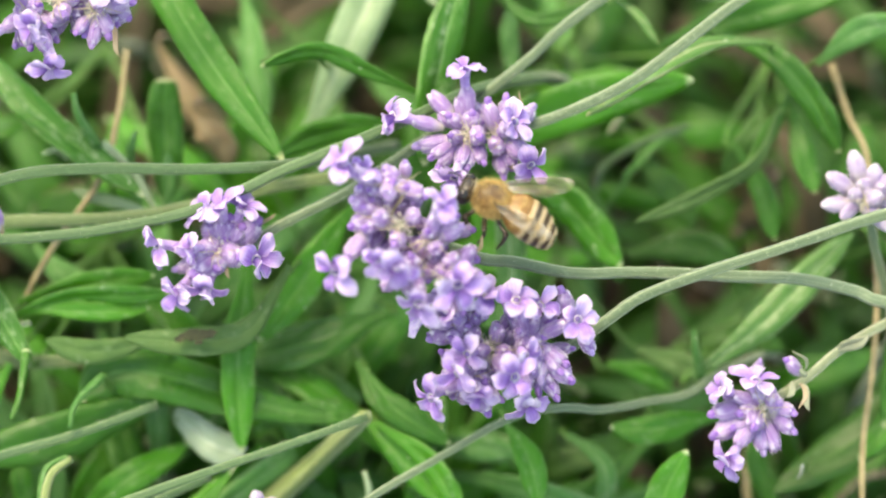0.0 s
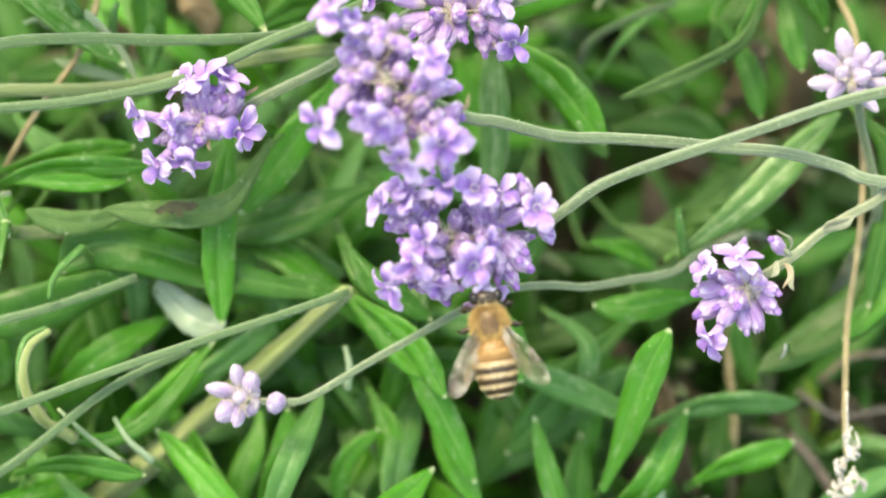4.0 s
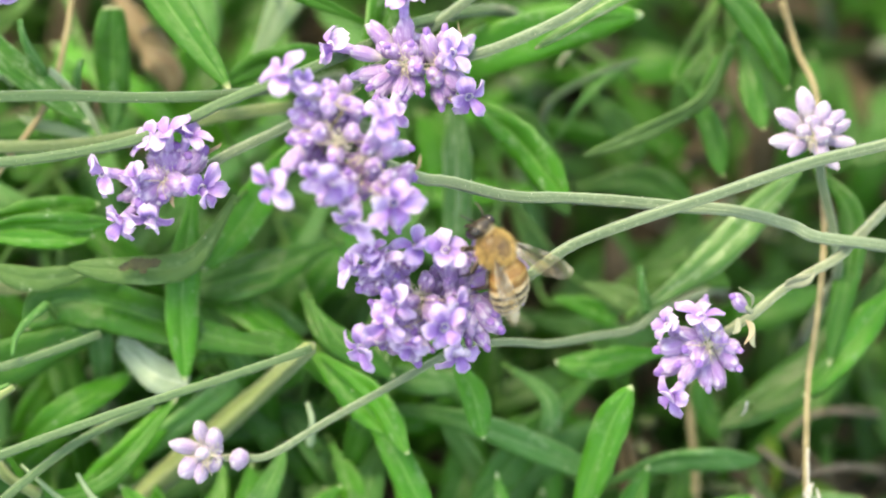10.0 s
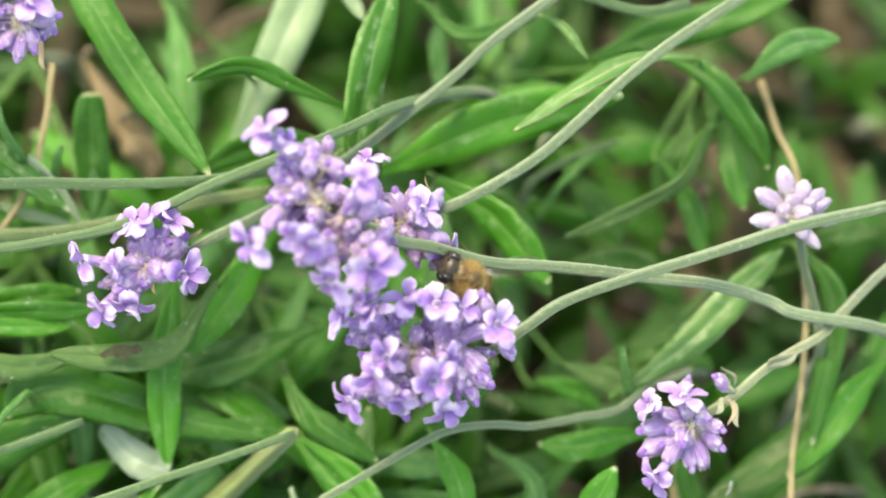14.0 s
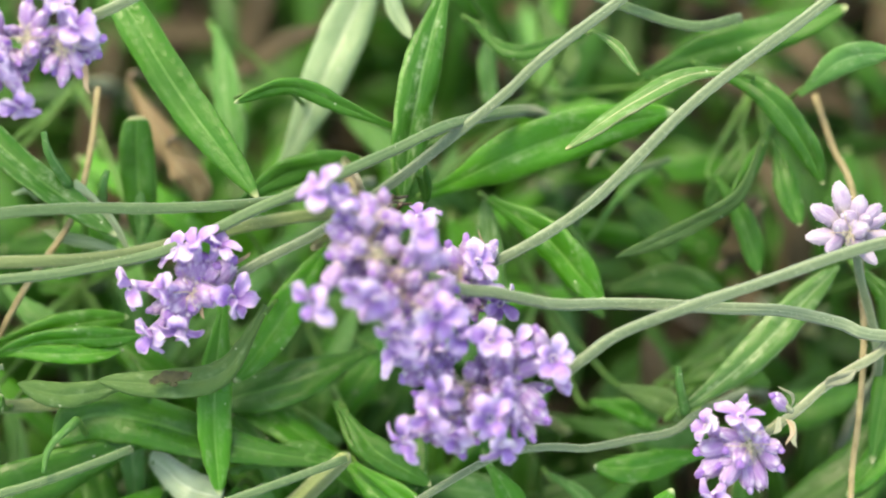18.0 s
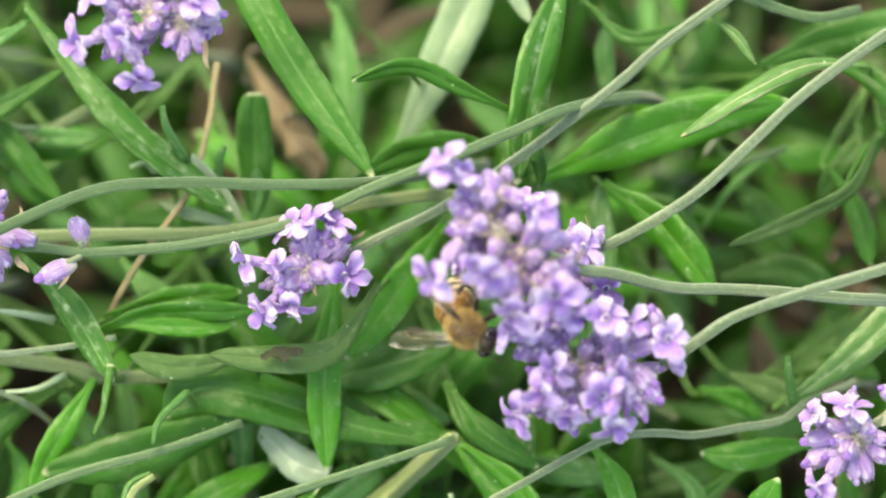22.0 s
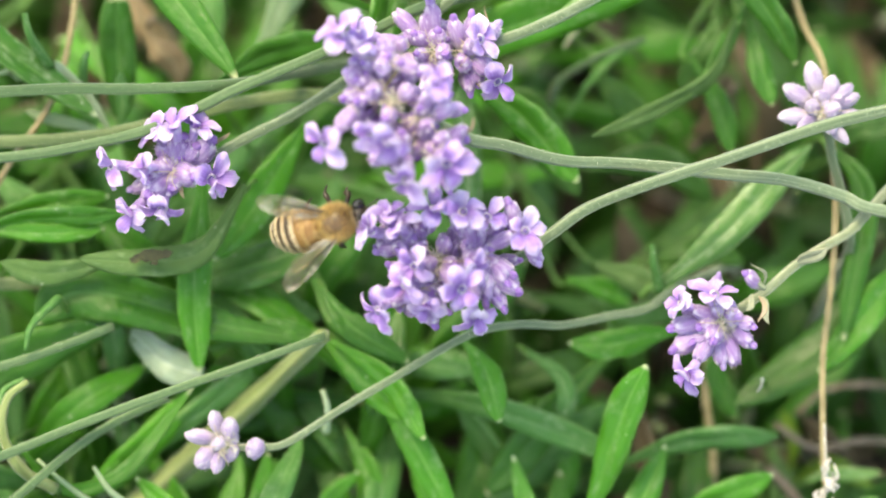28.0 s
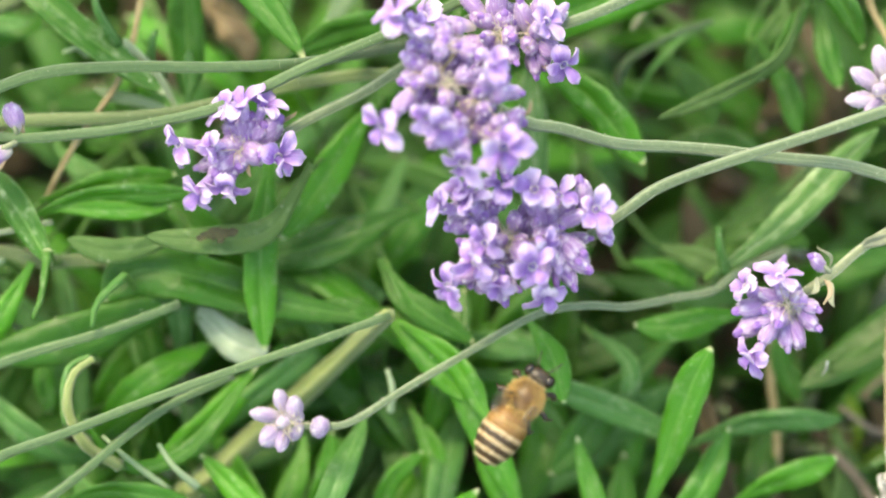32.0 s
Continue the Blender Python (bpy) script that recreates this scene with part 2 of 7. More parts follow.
DRYTIP = leaf_material("leaf_dry_edge", (0.05, 0.17, 0.03), (0.1, 0.26, 0.05), (0.55, 0.55, 0.34), tip=(0.55, 0.5, 0.28), hair=0.6)
STEM = stem_material("stem_green", (0.07, 0.112, 0.053), (0.115, 0.162, 0.086), (0.25, 0.31, 0.195))
STEM_DARK = stem_material("stem_dark_green", (0.036, 0.085, 0.025), (0.062, 0.122, 0.04), (0.11, 0.185, 0.072))
STALK = plain_material("leaf_stalk_green", (0.05, 0.13, 0.02), (0.09, 0.2, 0.04), 0.6, 900)
STEM_PALE = stem_material("stem_pale", (0.13, 0.16, 0.085), (0.2, 0.235, 0.135), (0.36, 0.39, 0.27))
STEM_YOUNG = stem_material("stem_yellow_green", (0.065, 0.11, 0.03), (0.11, 0.16, 0.055), (0.17, 0.22, 0.09), 0.55)
SCAR = plain_material("leaf_scar", (0.018, 0.02, 0.007), (0.06, 0.062, 0.02), 0.8, 900, 0.8)
STEM_STRAW = stem_material("stem_straw_green", (0.13, 0.18, 0.05), (0.2, 0.25, 0.085), (0.27, 0.31, 0.13))
WOOD = plain_material("dry_wood", (0.1, 0.075, 0.05), (0.22, 0.17, 0.12), 0.8, 500, 0.7)
STRAW = plain_material("straw", (0.18, 0.145, 0.07), (0.32, 0.265, 0.14), 0.7, 600, 0.5)
DEAD = leaf_material("dead_leaf", (0.2, 0.14, 0.075), (0.34, 0.25, 0.14), (0.48, 0.4, 0.26), rough=0.7, hair=0.2)
HUSK = plain_material("grey_husk", (0.26, 0.24, 0.21), (0.6, 0.57, 0.52), 0.8, 900, 0.8)
# the weed's own green, also put on lavender leaves as painted shade
WEED_SHADE = leaf_material("weed_shade_leaf_green", (0.019, 0.08, 0.006), (0.038, 0.14, 0.012), (0.07, 0.19, 0.035), hair=0.1)
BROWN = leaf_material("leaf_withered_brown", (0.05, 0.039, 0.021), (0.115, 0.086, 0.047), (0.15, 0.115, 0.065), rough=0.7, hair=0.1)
PAPER = plain_material("papery_bract", (0.3, 0.23, 0.15), (0.46, 0.38, 0.27), 0.65, 700, 0.5, 0.3)
PAPER_PALE = plain_material("pale_bract", (0.24, 0.26, 0.17), (0.4, 0.42, 0.3), 0.6, 700, 0.5, 0.3)
SOIL = plain_material("soil", (0.024, 0.019, 0.011), (0.08, 0.06, 0.037), 0.95, 260, 1.0)
BUD = bud_material("calyx_violet", (0.72, 0.68, 0.59), (0.5, 0.335, 0.66), (0.33, 0.175, 0.49), (0.85, 0.79, 0.92))
BUD_PALE = bud_material("calyx_pale", (0.56, 0.54, 0.48), (0.56, 0.47, 0.64), (0.38, 0.27, 0.52), (0.82, 0.79, 0.84))
PETAL = petal_material("petal_violet", (0.295, 0.125, 0.52), (0.54, 0.335, 0.79), (0.87, 0.77, 0.95))
TIP = petal_material("folded_petals_violet", (0.28, 0.12, 0.52), (0.44, 0.24, 0.68), (0.7, 0.54, 0.86))
THROAT = plain_material("flower_throat", (0.1, 0.06, 0.2), (0.26, 0.18, 0.4), 0.7, 900)
RING = plain_material("throat_ring", (0.5, 0.44, 0.5), (0.75, 0.7, 0.75), 0.6, 1500)
WOOL = plain_material("cream_wool", (0.5, 0.46, 0.36), (0.8, 0.77, 0.68), 0.8, 1500, 0.8, 0.2)
FIBRE = plain_material("tan_fibre", (0.5, 0.4, 0.3), (0.72, 0.62, 0.5), 0.7, 1500, 0.4, 0.2)


# ---- mesh helpers ----
def mesh_of(name, verts, faces, uvs=None, smooth=True):
    """A mesh from millimetres."""
    me = bpy.data.meshes.new(name)
    me.from_pydata([(x * MM, y * MM, z * MM) for x, y, z in verts], [], faces)
    if uvs:
        layer = me.uv_layers.new(name="UVMap")
        for loop in me.loops:
            layer.data[loop.index].uv = uvs[loop.vertex_index]
    me.polygons.foreach_set("use_smooth", [smooth] * len(me.polygons))
    me.update()
    return me


def part(name, me, material, parent, label="", m=None):
    if material and not me.materials:
        me.materials.append(material)
    ob = new(name, me)
    ob.parent = parent
    if m is not None:
        ob.matrix_local = m
    return tagged(ob, label)


def thing(name, place, label, category, group="", kind=""):
    ob = new(name)
    ob.empty_display_size = 0.004
    ob.matrix_world = place
    return tagged(ob, label, category, group, kind)


def spline(points, n=8):
    """A smooth line through a few points."""
    p = [Vector(q) for q in points]
    p = [2 * p[0] - p[1], *p, 2 * p[-1] - p[-2]]
    out = []
    for i in range(1, len(p) - 2):
        a, b, c, d = p[i - 1 : i + 3]
        for k in range(n):
            s = k / n
            out.append(0.5 * (2 * b + (c - a) * s + (2 * a - 5 * b + 4 * c - d) * s * s + (3 * b - a - 3 * c + d) * s**3))
    return out + [p[-2]]


def tube(points, radius, end=None, sides=10, n=8, rough=0.05, seed=0, square=False):
    """A tapered, slightly uneven rod along a smooth line, round or four-ridged; u runs round it, v along it."""
    rnd = random.Random(seed)
    line = spline(points, n)
    end = radius if end is None else end
    verts, faces, uvs = [], [], []
    side = None
    for i, p in enumerate(line):
        ahead = (line[min(i + 1, len(line) - 1)] - line[max(i - 1, 0)]).normalized()
        if side is None:
            side = ahead.orthogonal().normalized()
        side = (side - ahead * side.dot(ahead)).normalized()
        up = ahead.cross(side)
        s = i / (len(line) - 1)
        r = (radius + (end - radius) * s) * (1 + rnd.uniform(-rough, rough))
        for k in range(sides):
            a = 2 * math.pi * k / sides
            bulge = 1 + 0.13 * math.cos(4 * a) + 0.04 * math.cos(8 * a) if square else 1 + 0.08 * (k % 2)
            q = p + (side * math.cos(a) + up * math.sin(a)) * r * bulge
            verts.append(q), uvs.append((k / sides, s))
    for i in range(len(line) - 1):
        for k in range(sides):
            a, b = i * sides + k, i * sides + (k + 1) % sides
            faces.append((a, b, b + sides, a + sides))
    faces.append(tuple(reversed(range(sides))))
    faces.append(tuple(range(len(verts) - sides, len(verts))))
    return verts, faces, uvs


def strap(s):
    """The outline of a lavender leaf: a long narrow foot, sides almost parallel, a blunt point."""
    k = min(1.0, s / 0.5)
    rise = 0.26 + 0.74 * k * k * (3 - 2 * k)
    x = max(0.0, (s - 0.62) / 0.385)
    return rise * max(0.02, 1 - x**2.1) ** 0.75


def blade(points, width, turn=0.0, fold=0.02, curl=0.025, thick=0.2, rows=22, seed=0, hole=None, blunt=None):
    """A narrow leaf with thickness, a grooved midrib and rolled margins along a line; turn: degrees that its face leans about
    its own length; blunt: a lance shape in place of the strap, the lower the blunter."""
    rnd = random.Random(seed)
    line = spline(points, 8)
    total = len(line) - 1
    cols = (-1.0, -0.9, -0.52, -0.13, 0.0, 0.13, 0.52, 0.9, 1.0)
    verts, uvs = [], []
    wob = [rnd.uniform(-0.035, 0.035) for _ in range(rows + 1)]
    phase, sway = rnd.uniform(0, 6), rnd.uniform(0.2, 0.6)
    for face in (0, 1):
        for r in range(rows + 1):
            s = 1 - (1 - r / rows) ** 1.2
            f = s * total
            i = min(int(f), total - 1)
            p = line[i].lerp(line[i + 1], f - i)
            ahead = (line[i + 1] - line[i]).normalized()
            side = Vector((0, 0, 1)).cross(ahead)
            side = side.normalized() if side.length > 0.05 else Vector((1, 0, 0))
            p = p + side * sway * math.sin(phase + 4.5 * s)
            q = Matrix.Rotation(radians(turn + 14 * math.sin(phase + 3 * s)), 3, ahead)
            side = q @ side
            up = ahead.cross(side) * (1 if ahead.cross(side).z >= 0 else -1)
            half = width / 2 * (1 + wob[r])
            half *= strap(s) if blunt is None else (0.03 + s) ** (0.7 * blunt ** 0.4) * (1.002 - s) ** blunt / 0.5
            for c in cols:
                lift = (fold + 0.04) * abs(c) * half - curl * width * c * c
                if c == 0:
                    lift -= 0.07 * half
                if abs(c) == 1:
                    lift -= 0.14 * half
                ripple = 0.07 * half * math.sin(phase + 11 * s + c * 2) + 0.03 * half * math.sin(phase * 2 + 26 * s - c * 3)
                verts.append(p + side * half * c * (1 - 0.06 * c * c) + up * (lift + ripple - face * thick))
                uvs.append(((c + 1) / 2, s))
    n, m = len(cols), (rows + 1) * len(cols)
    faces = []
    for r in range(rows):
        for k in range(n - 1):
            a = r * n + k
            if hole and hole[0] <= r < hole[1] and hole[2] <= k < hole[3]:
                continue
            faces.append((a, a + 1, a + n + 1, a + n))
            faces.append((m + a, m + a + n, m + a + n + 1, m + a + 1))
        for k in (0, n - 1):
            a = r * n + k
            q = (a, a + n, m + a + n, m + a)
            faces.append(q if k == 0 else q[::-1])
    return verts, faces, uvs


# ---- flower pieces ----
def spikes(rnd, roots, length, width):
    """Fine down: one sliver for each (point, direction)."""
    verts, faces = [], []
    for p, d in roots:
        side = d.orthogonal().normalized() * width
        side.rotate(Matrix.Rotation(rnd.uniform(0, 6), 3, d))
        i = len(verts)
        verts += [p + side, p - side, p + d * length * rnd.uniform(0.5, 1.2)]
        faces.append((i, i + 1, i + 2))
    return verts, faces


def calyx_mesh(name, seed=0, closed=False):
    """A ribbed bud one unit long and wide along +z, with a toothed rim and fine down."""
    rnd = random.Random(seed)
    sides = 20
    prof = ((0, 0.36), (0.1, 0.6), (0.28, 0.88), (0.48, 1.04), (0.66, 1.06), (0.82, 0.94), (0.92, 0.76), (0.99, 0.54), (0.94, 0.34), (0.92, 0.1))
    if closed:
        prof = ((0, 0.28), (0.1, 0.52), (0.28, 0.8), (0.48, 0.98), (0.66, 0.96), (0.8, 0.78), (0.9, 0.56), (0.97, 0.3), (1.0, 0.1), (1.0, 0.04))
    bend, phase, verts, faces, uvs = rnd.uniform(-0.3, 0.3), rnd.uniform(0, 6), [], [], []
    for i, (z, r) in enumerate(prof):
        for k in range(sides):
            a = 2 * math.pi * k / sides
            q = r * (1 + (0.055 if k % 2 else -0.055)) * (1 + rnd.uniform(-0.04, 0.04)) * (1 + 0.1 * math.sin(2 * a + phase))
            tooth = (0.035 * math.cos(5 * a + phase) + rnd.uniform(-0.015, 0.015)) if i == 7 and not closed else 0
            verts.append((q * math.cos(a) + bend * z * z, q * math.sin(a), z + tooth))
            uvs.append((k / sides, z if i < 8 else 0.85))
    for i in range(len(prof) - 1):
        for k in range(sides):
            a, b = i * sides + k, i * sides + (k + 1) % sides
            faces.append((a, b, b + sides, a + sides))
    faces.append(tuple(reversed(range(sides))))
    roots = []
    for _ in range(110):
        i, k = rnd.choice((2, 3, 4, 5, 6, 7, 7)), rnd.randrange(sides)
        p = Vector(verts[i * sides + k])
        roots.append((p, Vector((p.x * 0.8 + rnd.uniform(-0.3, 0.3), p.y * 0.8 + rnd.uniform(-0.3, 0.3), rnd.uniform(0.0, 0.3)))))
    v, f = spikes(rnd, roots, 0.18, 0.022)
    n = len(verts)
    verts += [tuple(p) for p in v]
    uvs += [(0.5, 1.3)] * len(v)
    faces += [tuple(n + i for i in q) for q in f]
    return mesh_of(name, verts, faces, uvs)


def folded_mesh(name, seed):
    """Folded petals that peep out of a calyx: a lobed dome."""
    rnd = random.Random(seed)
    sides, verts, faces, uvs = 15, [], [], []
    for z, r in ((0.82, 0.4), (0.98, 0.5), (1.06, 0.48), (1.13, 0.34), (1.17, 0.12)):
        for k in range(sides):
            a = 2 * math.pi * k / sides
            q = r * (1 + 0.12 * math.cos(3 * a + seed)) * (1 + rnd.uniform(-0.07, 0.07))
            verts.append((q * math.cos(a), q * math.sin(a), z + 0.03 * math.cos(3 * a + seed)))
            uvs.append((k / sides, (z - 0.82) * 2))
    for i in range(4):
        for k in range(sides):
            a, b = i * sides + k, i * sides + (k + 1) % sides
            faces.append((a, b, b + sides, a + sides))
    faces.append(tuple(range(len(verts) - sides, len(verts))))
    return mesh_of(name, verts, faces, uvs)


def petal_mesh(name, length, width, lift, droop, seed=0):
    """A rounded lobe that leaves the throat along +x and bends back."""
    rnd = random.Random(seed)
    rows, cols = 7, 5
    verts, uvs, faces = [], [], []
    for face in (0, 1):
        for r in range(rows):
            s = r / (rows - 1)
            half = width / 2 * (0.5 + 0.5 * math.sin(min(1, s * 1.4) * math.pi / 2)) * (1 if s < 0.62 else math.sqrt(max(0.03, 1 - ((s - 0.62) / 0.39) ** 2))) * (1 + rnd.uniform(-0.06, 0.06))
            for k in range(cols):
                c = 2 * k / (cols - 1) - 1
                z = lift * math.sin(s * 2.2) - droop * s * s + 0.2 * width * c * c * (1 - 1.5 * s) + 0.12 * math.sin(4 * s + 3 * c + seed) * s + rnd.uniform(-0.04, 0.04) - face * 0.12
                verts.append((0.3 + s * length * (1 - 0.06 * c * c), c * half, z))
                uvs.append(((c + 1) / 2, s))
    m = rows * cols
    for r in range(rows - 1):
        for k in range(cols - 1):
            a = r * cols + k
            faces.append((a, a + cols, a + cols + 1, a + 1))
            faces.append((m + a, m + a + 1, m + a + cols + 1, m + a + cols))
        for k in (0, cols - 1):
            a = r * cols + k
            q = (a, m + a, m + a + cols, a + cols)
            faces.append(q if k else q[::-1])
    a = (rows - 1) * cols
    for k in range(cols - 1):
        faces.append((a + k, m + a + k, m + a + k + 1, a + k + 1))
    return mesh_of(name, verts, faces, uvs)


CALYXES = [calyx_mesh("calyx", k) for k in range(6)]
CALYXES_PALE = [calyx_mesh("calyx_pale", 10 + k, True) for k in range(4)]
FOLDED = [folded_mesh("folded_petals", k) for k in range(3)]
UPPER = [petal_mesh("upper_petal", 2.6, 2.0, 1.0, 0.3, 1), petal_mesh("upper_petal", 2.4, 1.85, 1.2, 0.0, 2), petal_mesh("upper_petal", 2.5, 1.95, 0.8, 0.6, 5)]
LOWER = [petal_mesh("lower_petal", 2.3, 1.6, 0.6, 0.8, 3), petal_mesh("lower_petal", 2.4, 1.7, 0.5, 0.4, 4), petal_mesh("lower_petal", 2.1, 1.5, 0.8, 0.2, 6)]
THROAT_MESH = mesh_of("throat", *tube([(0, 0, 0.1), (0, 0, 0.16), (0, 0, 0.2)], 0.34, 0.26, 10, 2, 0.05))
RING_MESH = mesh_of("throat_ring", *tube([(0, 0, 0.02), (0, 0, 0.1), (0, 0, 0.15)], 0.52, 0.44, 12, 2, 0.12))


def aim(base, tip, size, spin=0.0):
    """The local pose of a piece one unit long along +z, from base to tip, size wide."""
    d = Vector(tip) - Vector(base)
    q = d.to_track_quat("Z", "Y").to_matrix().to_4x4() @ Matrix.Rotation(spin, 4, "Z")
    return Matrix.Translation(Vector(base) * MM) @ q @ Matrix.Diagonal((size, size, d.length, 1))


def buds(head, hub, tips, width=1.15, pale=False, foot=0.15, longest=4.6):
    """Calyxes that stand out from the hub; each tip is (u, v, w) from the thing's place."""
    rnd = random.Random(len(tips) + round(hub[0] * 7 + hub[1] * 3))
    for tip in tips:
        base = Vector(hub).lerp(Vector(tip), foot) + Vector((rnd.uniform(-0.5, 0.5), rnd.uniform(-0.5, 0.5), rnd.uniform(-0.6, 0.1)))
        d = Vector(tip) - base
        if d.length > longest:
            base = Vector(tip) - d.normalized() * longest * rnd.uniform(0.85, 1.0)
        me = rnd.choice(CALYXES_PALE if pale else CALYXES)
        c = part("calyx", me, BUD_PALE if pale else BUD, head, m=aim(base, tip, width * rnd.uniform(0.62, 0.9), rnd.uniform(0, 6)))
        if not pale and rnd.random() < 0.8:
            part("folded_petals", rnd.choice(FOLDED), TIP, c, "dark violet folded petals")


def blossom(head, at_place, facing, tilt, size=1.0, spin=0.0, seed=0, hub=(0, 0, -0.5)):
    """An open two-lipped flower; facing: degrees in the plane towards which it leans, tilt: how far it leans from the camera's side."""
    rnd = random.Random(seed * 13 + round(at_place[0] * 10))
    a, k = radians(facing), radians(tilt if tilt < 12 else min(46, tilt * 1.1 + 10))
    d = Vector((math.cos(a) * math.sin(k), math.sin(a) * math.sin(k), math.cos(k)))
    q = d.to_track_quat("Z", "Y").to_matrix().to_4x4() @ Matrix.Rotation(radians(spin), 4, "Z")
    m = Matrix.Translation(Vector(at_place) * MM) @ q @ Matrix.Scale(size * 1.12, 4)
    # the tube runs back along the face's axis and then into its calyx
    inv = m.inverted()
    back = inv @ (Vector(hub).lerp(Vector(at_place), 0.5) * MM) / MM
    line = [back, back.lerp(Vector((0, 0, -1.5)), 0.6), Vector((0, 0, -0.8)), Vector((0, 0, 0.1))]
    b = part("blossom", mesh_of("blossom", *tube(line, 0.4, 0.62, 12, 4, 0.08, seed)), PETAL, head, m=m)
    h, p = Vector(hub), Vector(at_place) - d * 0.8 * size
    foot = max(0.0, 1 - 5.2 / max(0.1, (p - h).length))
    part("calyx", CALYXES[seed % 6], BUD, head, m=aim(h.lerp(p, foot), h.lerp(p, 0.82), 0.85, seed))
    for i, turn in enumerate((62, 118, 198, 270, 342)):
        me = UPPER[(seed + i) % 3] if i < 2 else LOWER[(seed + i) % 3]
        part("petal", me, PETAL, b, m=Matrix.Rotation(radians(turn + rnd.uniform(-13, 13)), 4, "Z") @ Matrix.Translation((0.00022, 0, rnd.uniform(0, 0.0002))) @ Matrix.Rotation(radians(rnd.uniform(-48, -4) if i < 2 else rnd.uniform(-26, 24)), 4, "Y") @ Matrix.Rotation(radians(rnd.uniform(-25, 25)), 4, "X") @ Matrix.Diagonal((rnd.uniform(0.75, 1.1), rnd.uniform(0.85, 1.15), 1, 1)))
    part("throat_ring", RING_MESH, RING, b, "pale throat ring")
    part("throat", THROAT_MESH, THROAT, b, "dark throat")
    return b


def bract(head, base, tip, width, material, seed=0):
    mid = (Vector(base) + Vector(tip)) / 2 + Vector((0, 0, 0.5))
    part("bract", mesh_of("bract", *blade([base, mid, tip], width, 10, 0.3, 0.05, 0.1, 6, seed, blunt=0.9)), material, head, "thin papery bract")


def hub_of(head, hub, radius=0.9):
    """The pale woolly core in which the calyxes stand, with tan fibres."""
    x, y, z = hub
    rnd = random.Random(round(x * 11 + y * 5))
    core = part("core", mesh_of("core", *tube([(x + 0.4, y - 0.3, z - 3), (x, y, z - 1), (x, y, z + 1.2)], radius, radius * 0.6, 10, 4, 0.2)), STEM_PALE, head)
    roots = [(Vector((x + rnd.gauss(0, radius * 0.7), y + rnd.gauss(0, radius * 0.7), z + rnd.uniform(0.4, 1.6))), Vector((rnd.uniform(-1, 1), rnd.uniform(-1, 1), rnd.uniform(-0.2, 1)))) for _ in range(170)]
    part("wool", mesh_of("wool", *spikes(rnd, roots, 1.1, 0.07), smooth=False), WOOL, core, "cream wool")
    for k in range(5):
        a, r = rnd.uniform(0, 2 * math.pi), rnd.uniform(1.6, 3.2)
        d, o = Vector((math.cos(a), math.sin(a), 0)), Vector((x, y, z))
        line = [o + Vector((0, 0, 1.2)), o + d * r * 0.5 + Vector((0, 0, rnd.uniform(1.6, 2.4))), o + d * r + Vector((rnd.uniform(-0.5, 0.5), rnd.uniform(-0.5, 0.5), rnd.uniform(1.0, 2.2)))]
        part("fibre", mesh_of("fibre", *tube(line, 0.06, 0.03, 5, 4)), FIBRE, core, "tan hair-like fibre")


def rod(parent, name, points, radius, end, material, seed=0, label=""):
    ob = part(name, mesh_of(name, *tube(points, radius, end, 16 if name == "stem" else 10, 6, 0.04, seed, name == "stem")), material, parent, label)
    if name == "stem":
        # short down on the stretch that runs through the flower plane
        rnd = random.Random(seed)
        line, roots = spline(points, 6), []
        for a, b in zip(line, line[1:]):
            ahead = b - a
            if ahead.length > 1e-6 and abs(ahead.z) < 0.8 * ahead.length:
                for _ in range(int(ahead.length * 9)):
                    d = Matrix.Rotation(rnd.uniform(0, 6.283), 3, ahead) @ ahead.orthogonal().normalized()
                    roots.append((a.lerp(b, rnd.random()) + d * radius * 0.98, d + ahead.normalized() * rnd.uniform(-0.7, 0.7)))
        down = part("down", mesh_of("down", *spikes(rnd, roots, 0.24, 0.022), smooth=False), WOOL, ob)
        tagged(down, "fine pale down", kind="stuff")
    return ob

def bunch(head, hub, count, reach, seed, pale=False):
    """More calyxes, crowded behind the foremost ones."""
    rnd = random.Random(seed)
    for i in range(count):
        a, e = rnd.uniform(0, 2 * math.pi), rnd.uniform(-0.1, 1.2)
        r = reach * rnd.uniform(0.6, 1.02)
        base = Vector(hub) + Vector((rnd.uniform(-1.5, 1.5), rnd.uniform(-1.5, 1.5), rnd.uniform(-1.2, 0)))
        tip = base + Vector((r * math.cos(a) * math.cos(e), r * math.sin(a) * math.cos(e), r * math.sin(e) * 0.75))
        buds(head, base, [tip], rnd.uniform(0.85, 1.15), pale)


def soil_depth(v):
    """How far below the flower plane the soil lies."""
    return -(75 + 0.5 * v) / 0.866


def leafy_shoot(u, v):
    ob = thing("lavender_shoot", spot(u, v, soil_depth(v) - 2), "leafy green lavender shoot rooted in dark soil", "lavender", "lavender shoots")
    top = -soil_depth(v) - 38
    rod(ob, "branch", [(0, 0, 0), (2, 1, top * 0.5), (0, 0, top)], 1.2, 0.7, STEM_YOUNG, round(u))
    ob["u"], ob["v"] = u, v
    return ob


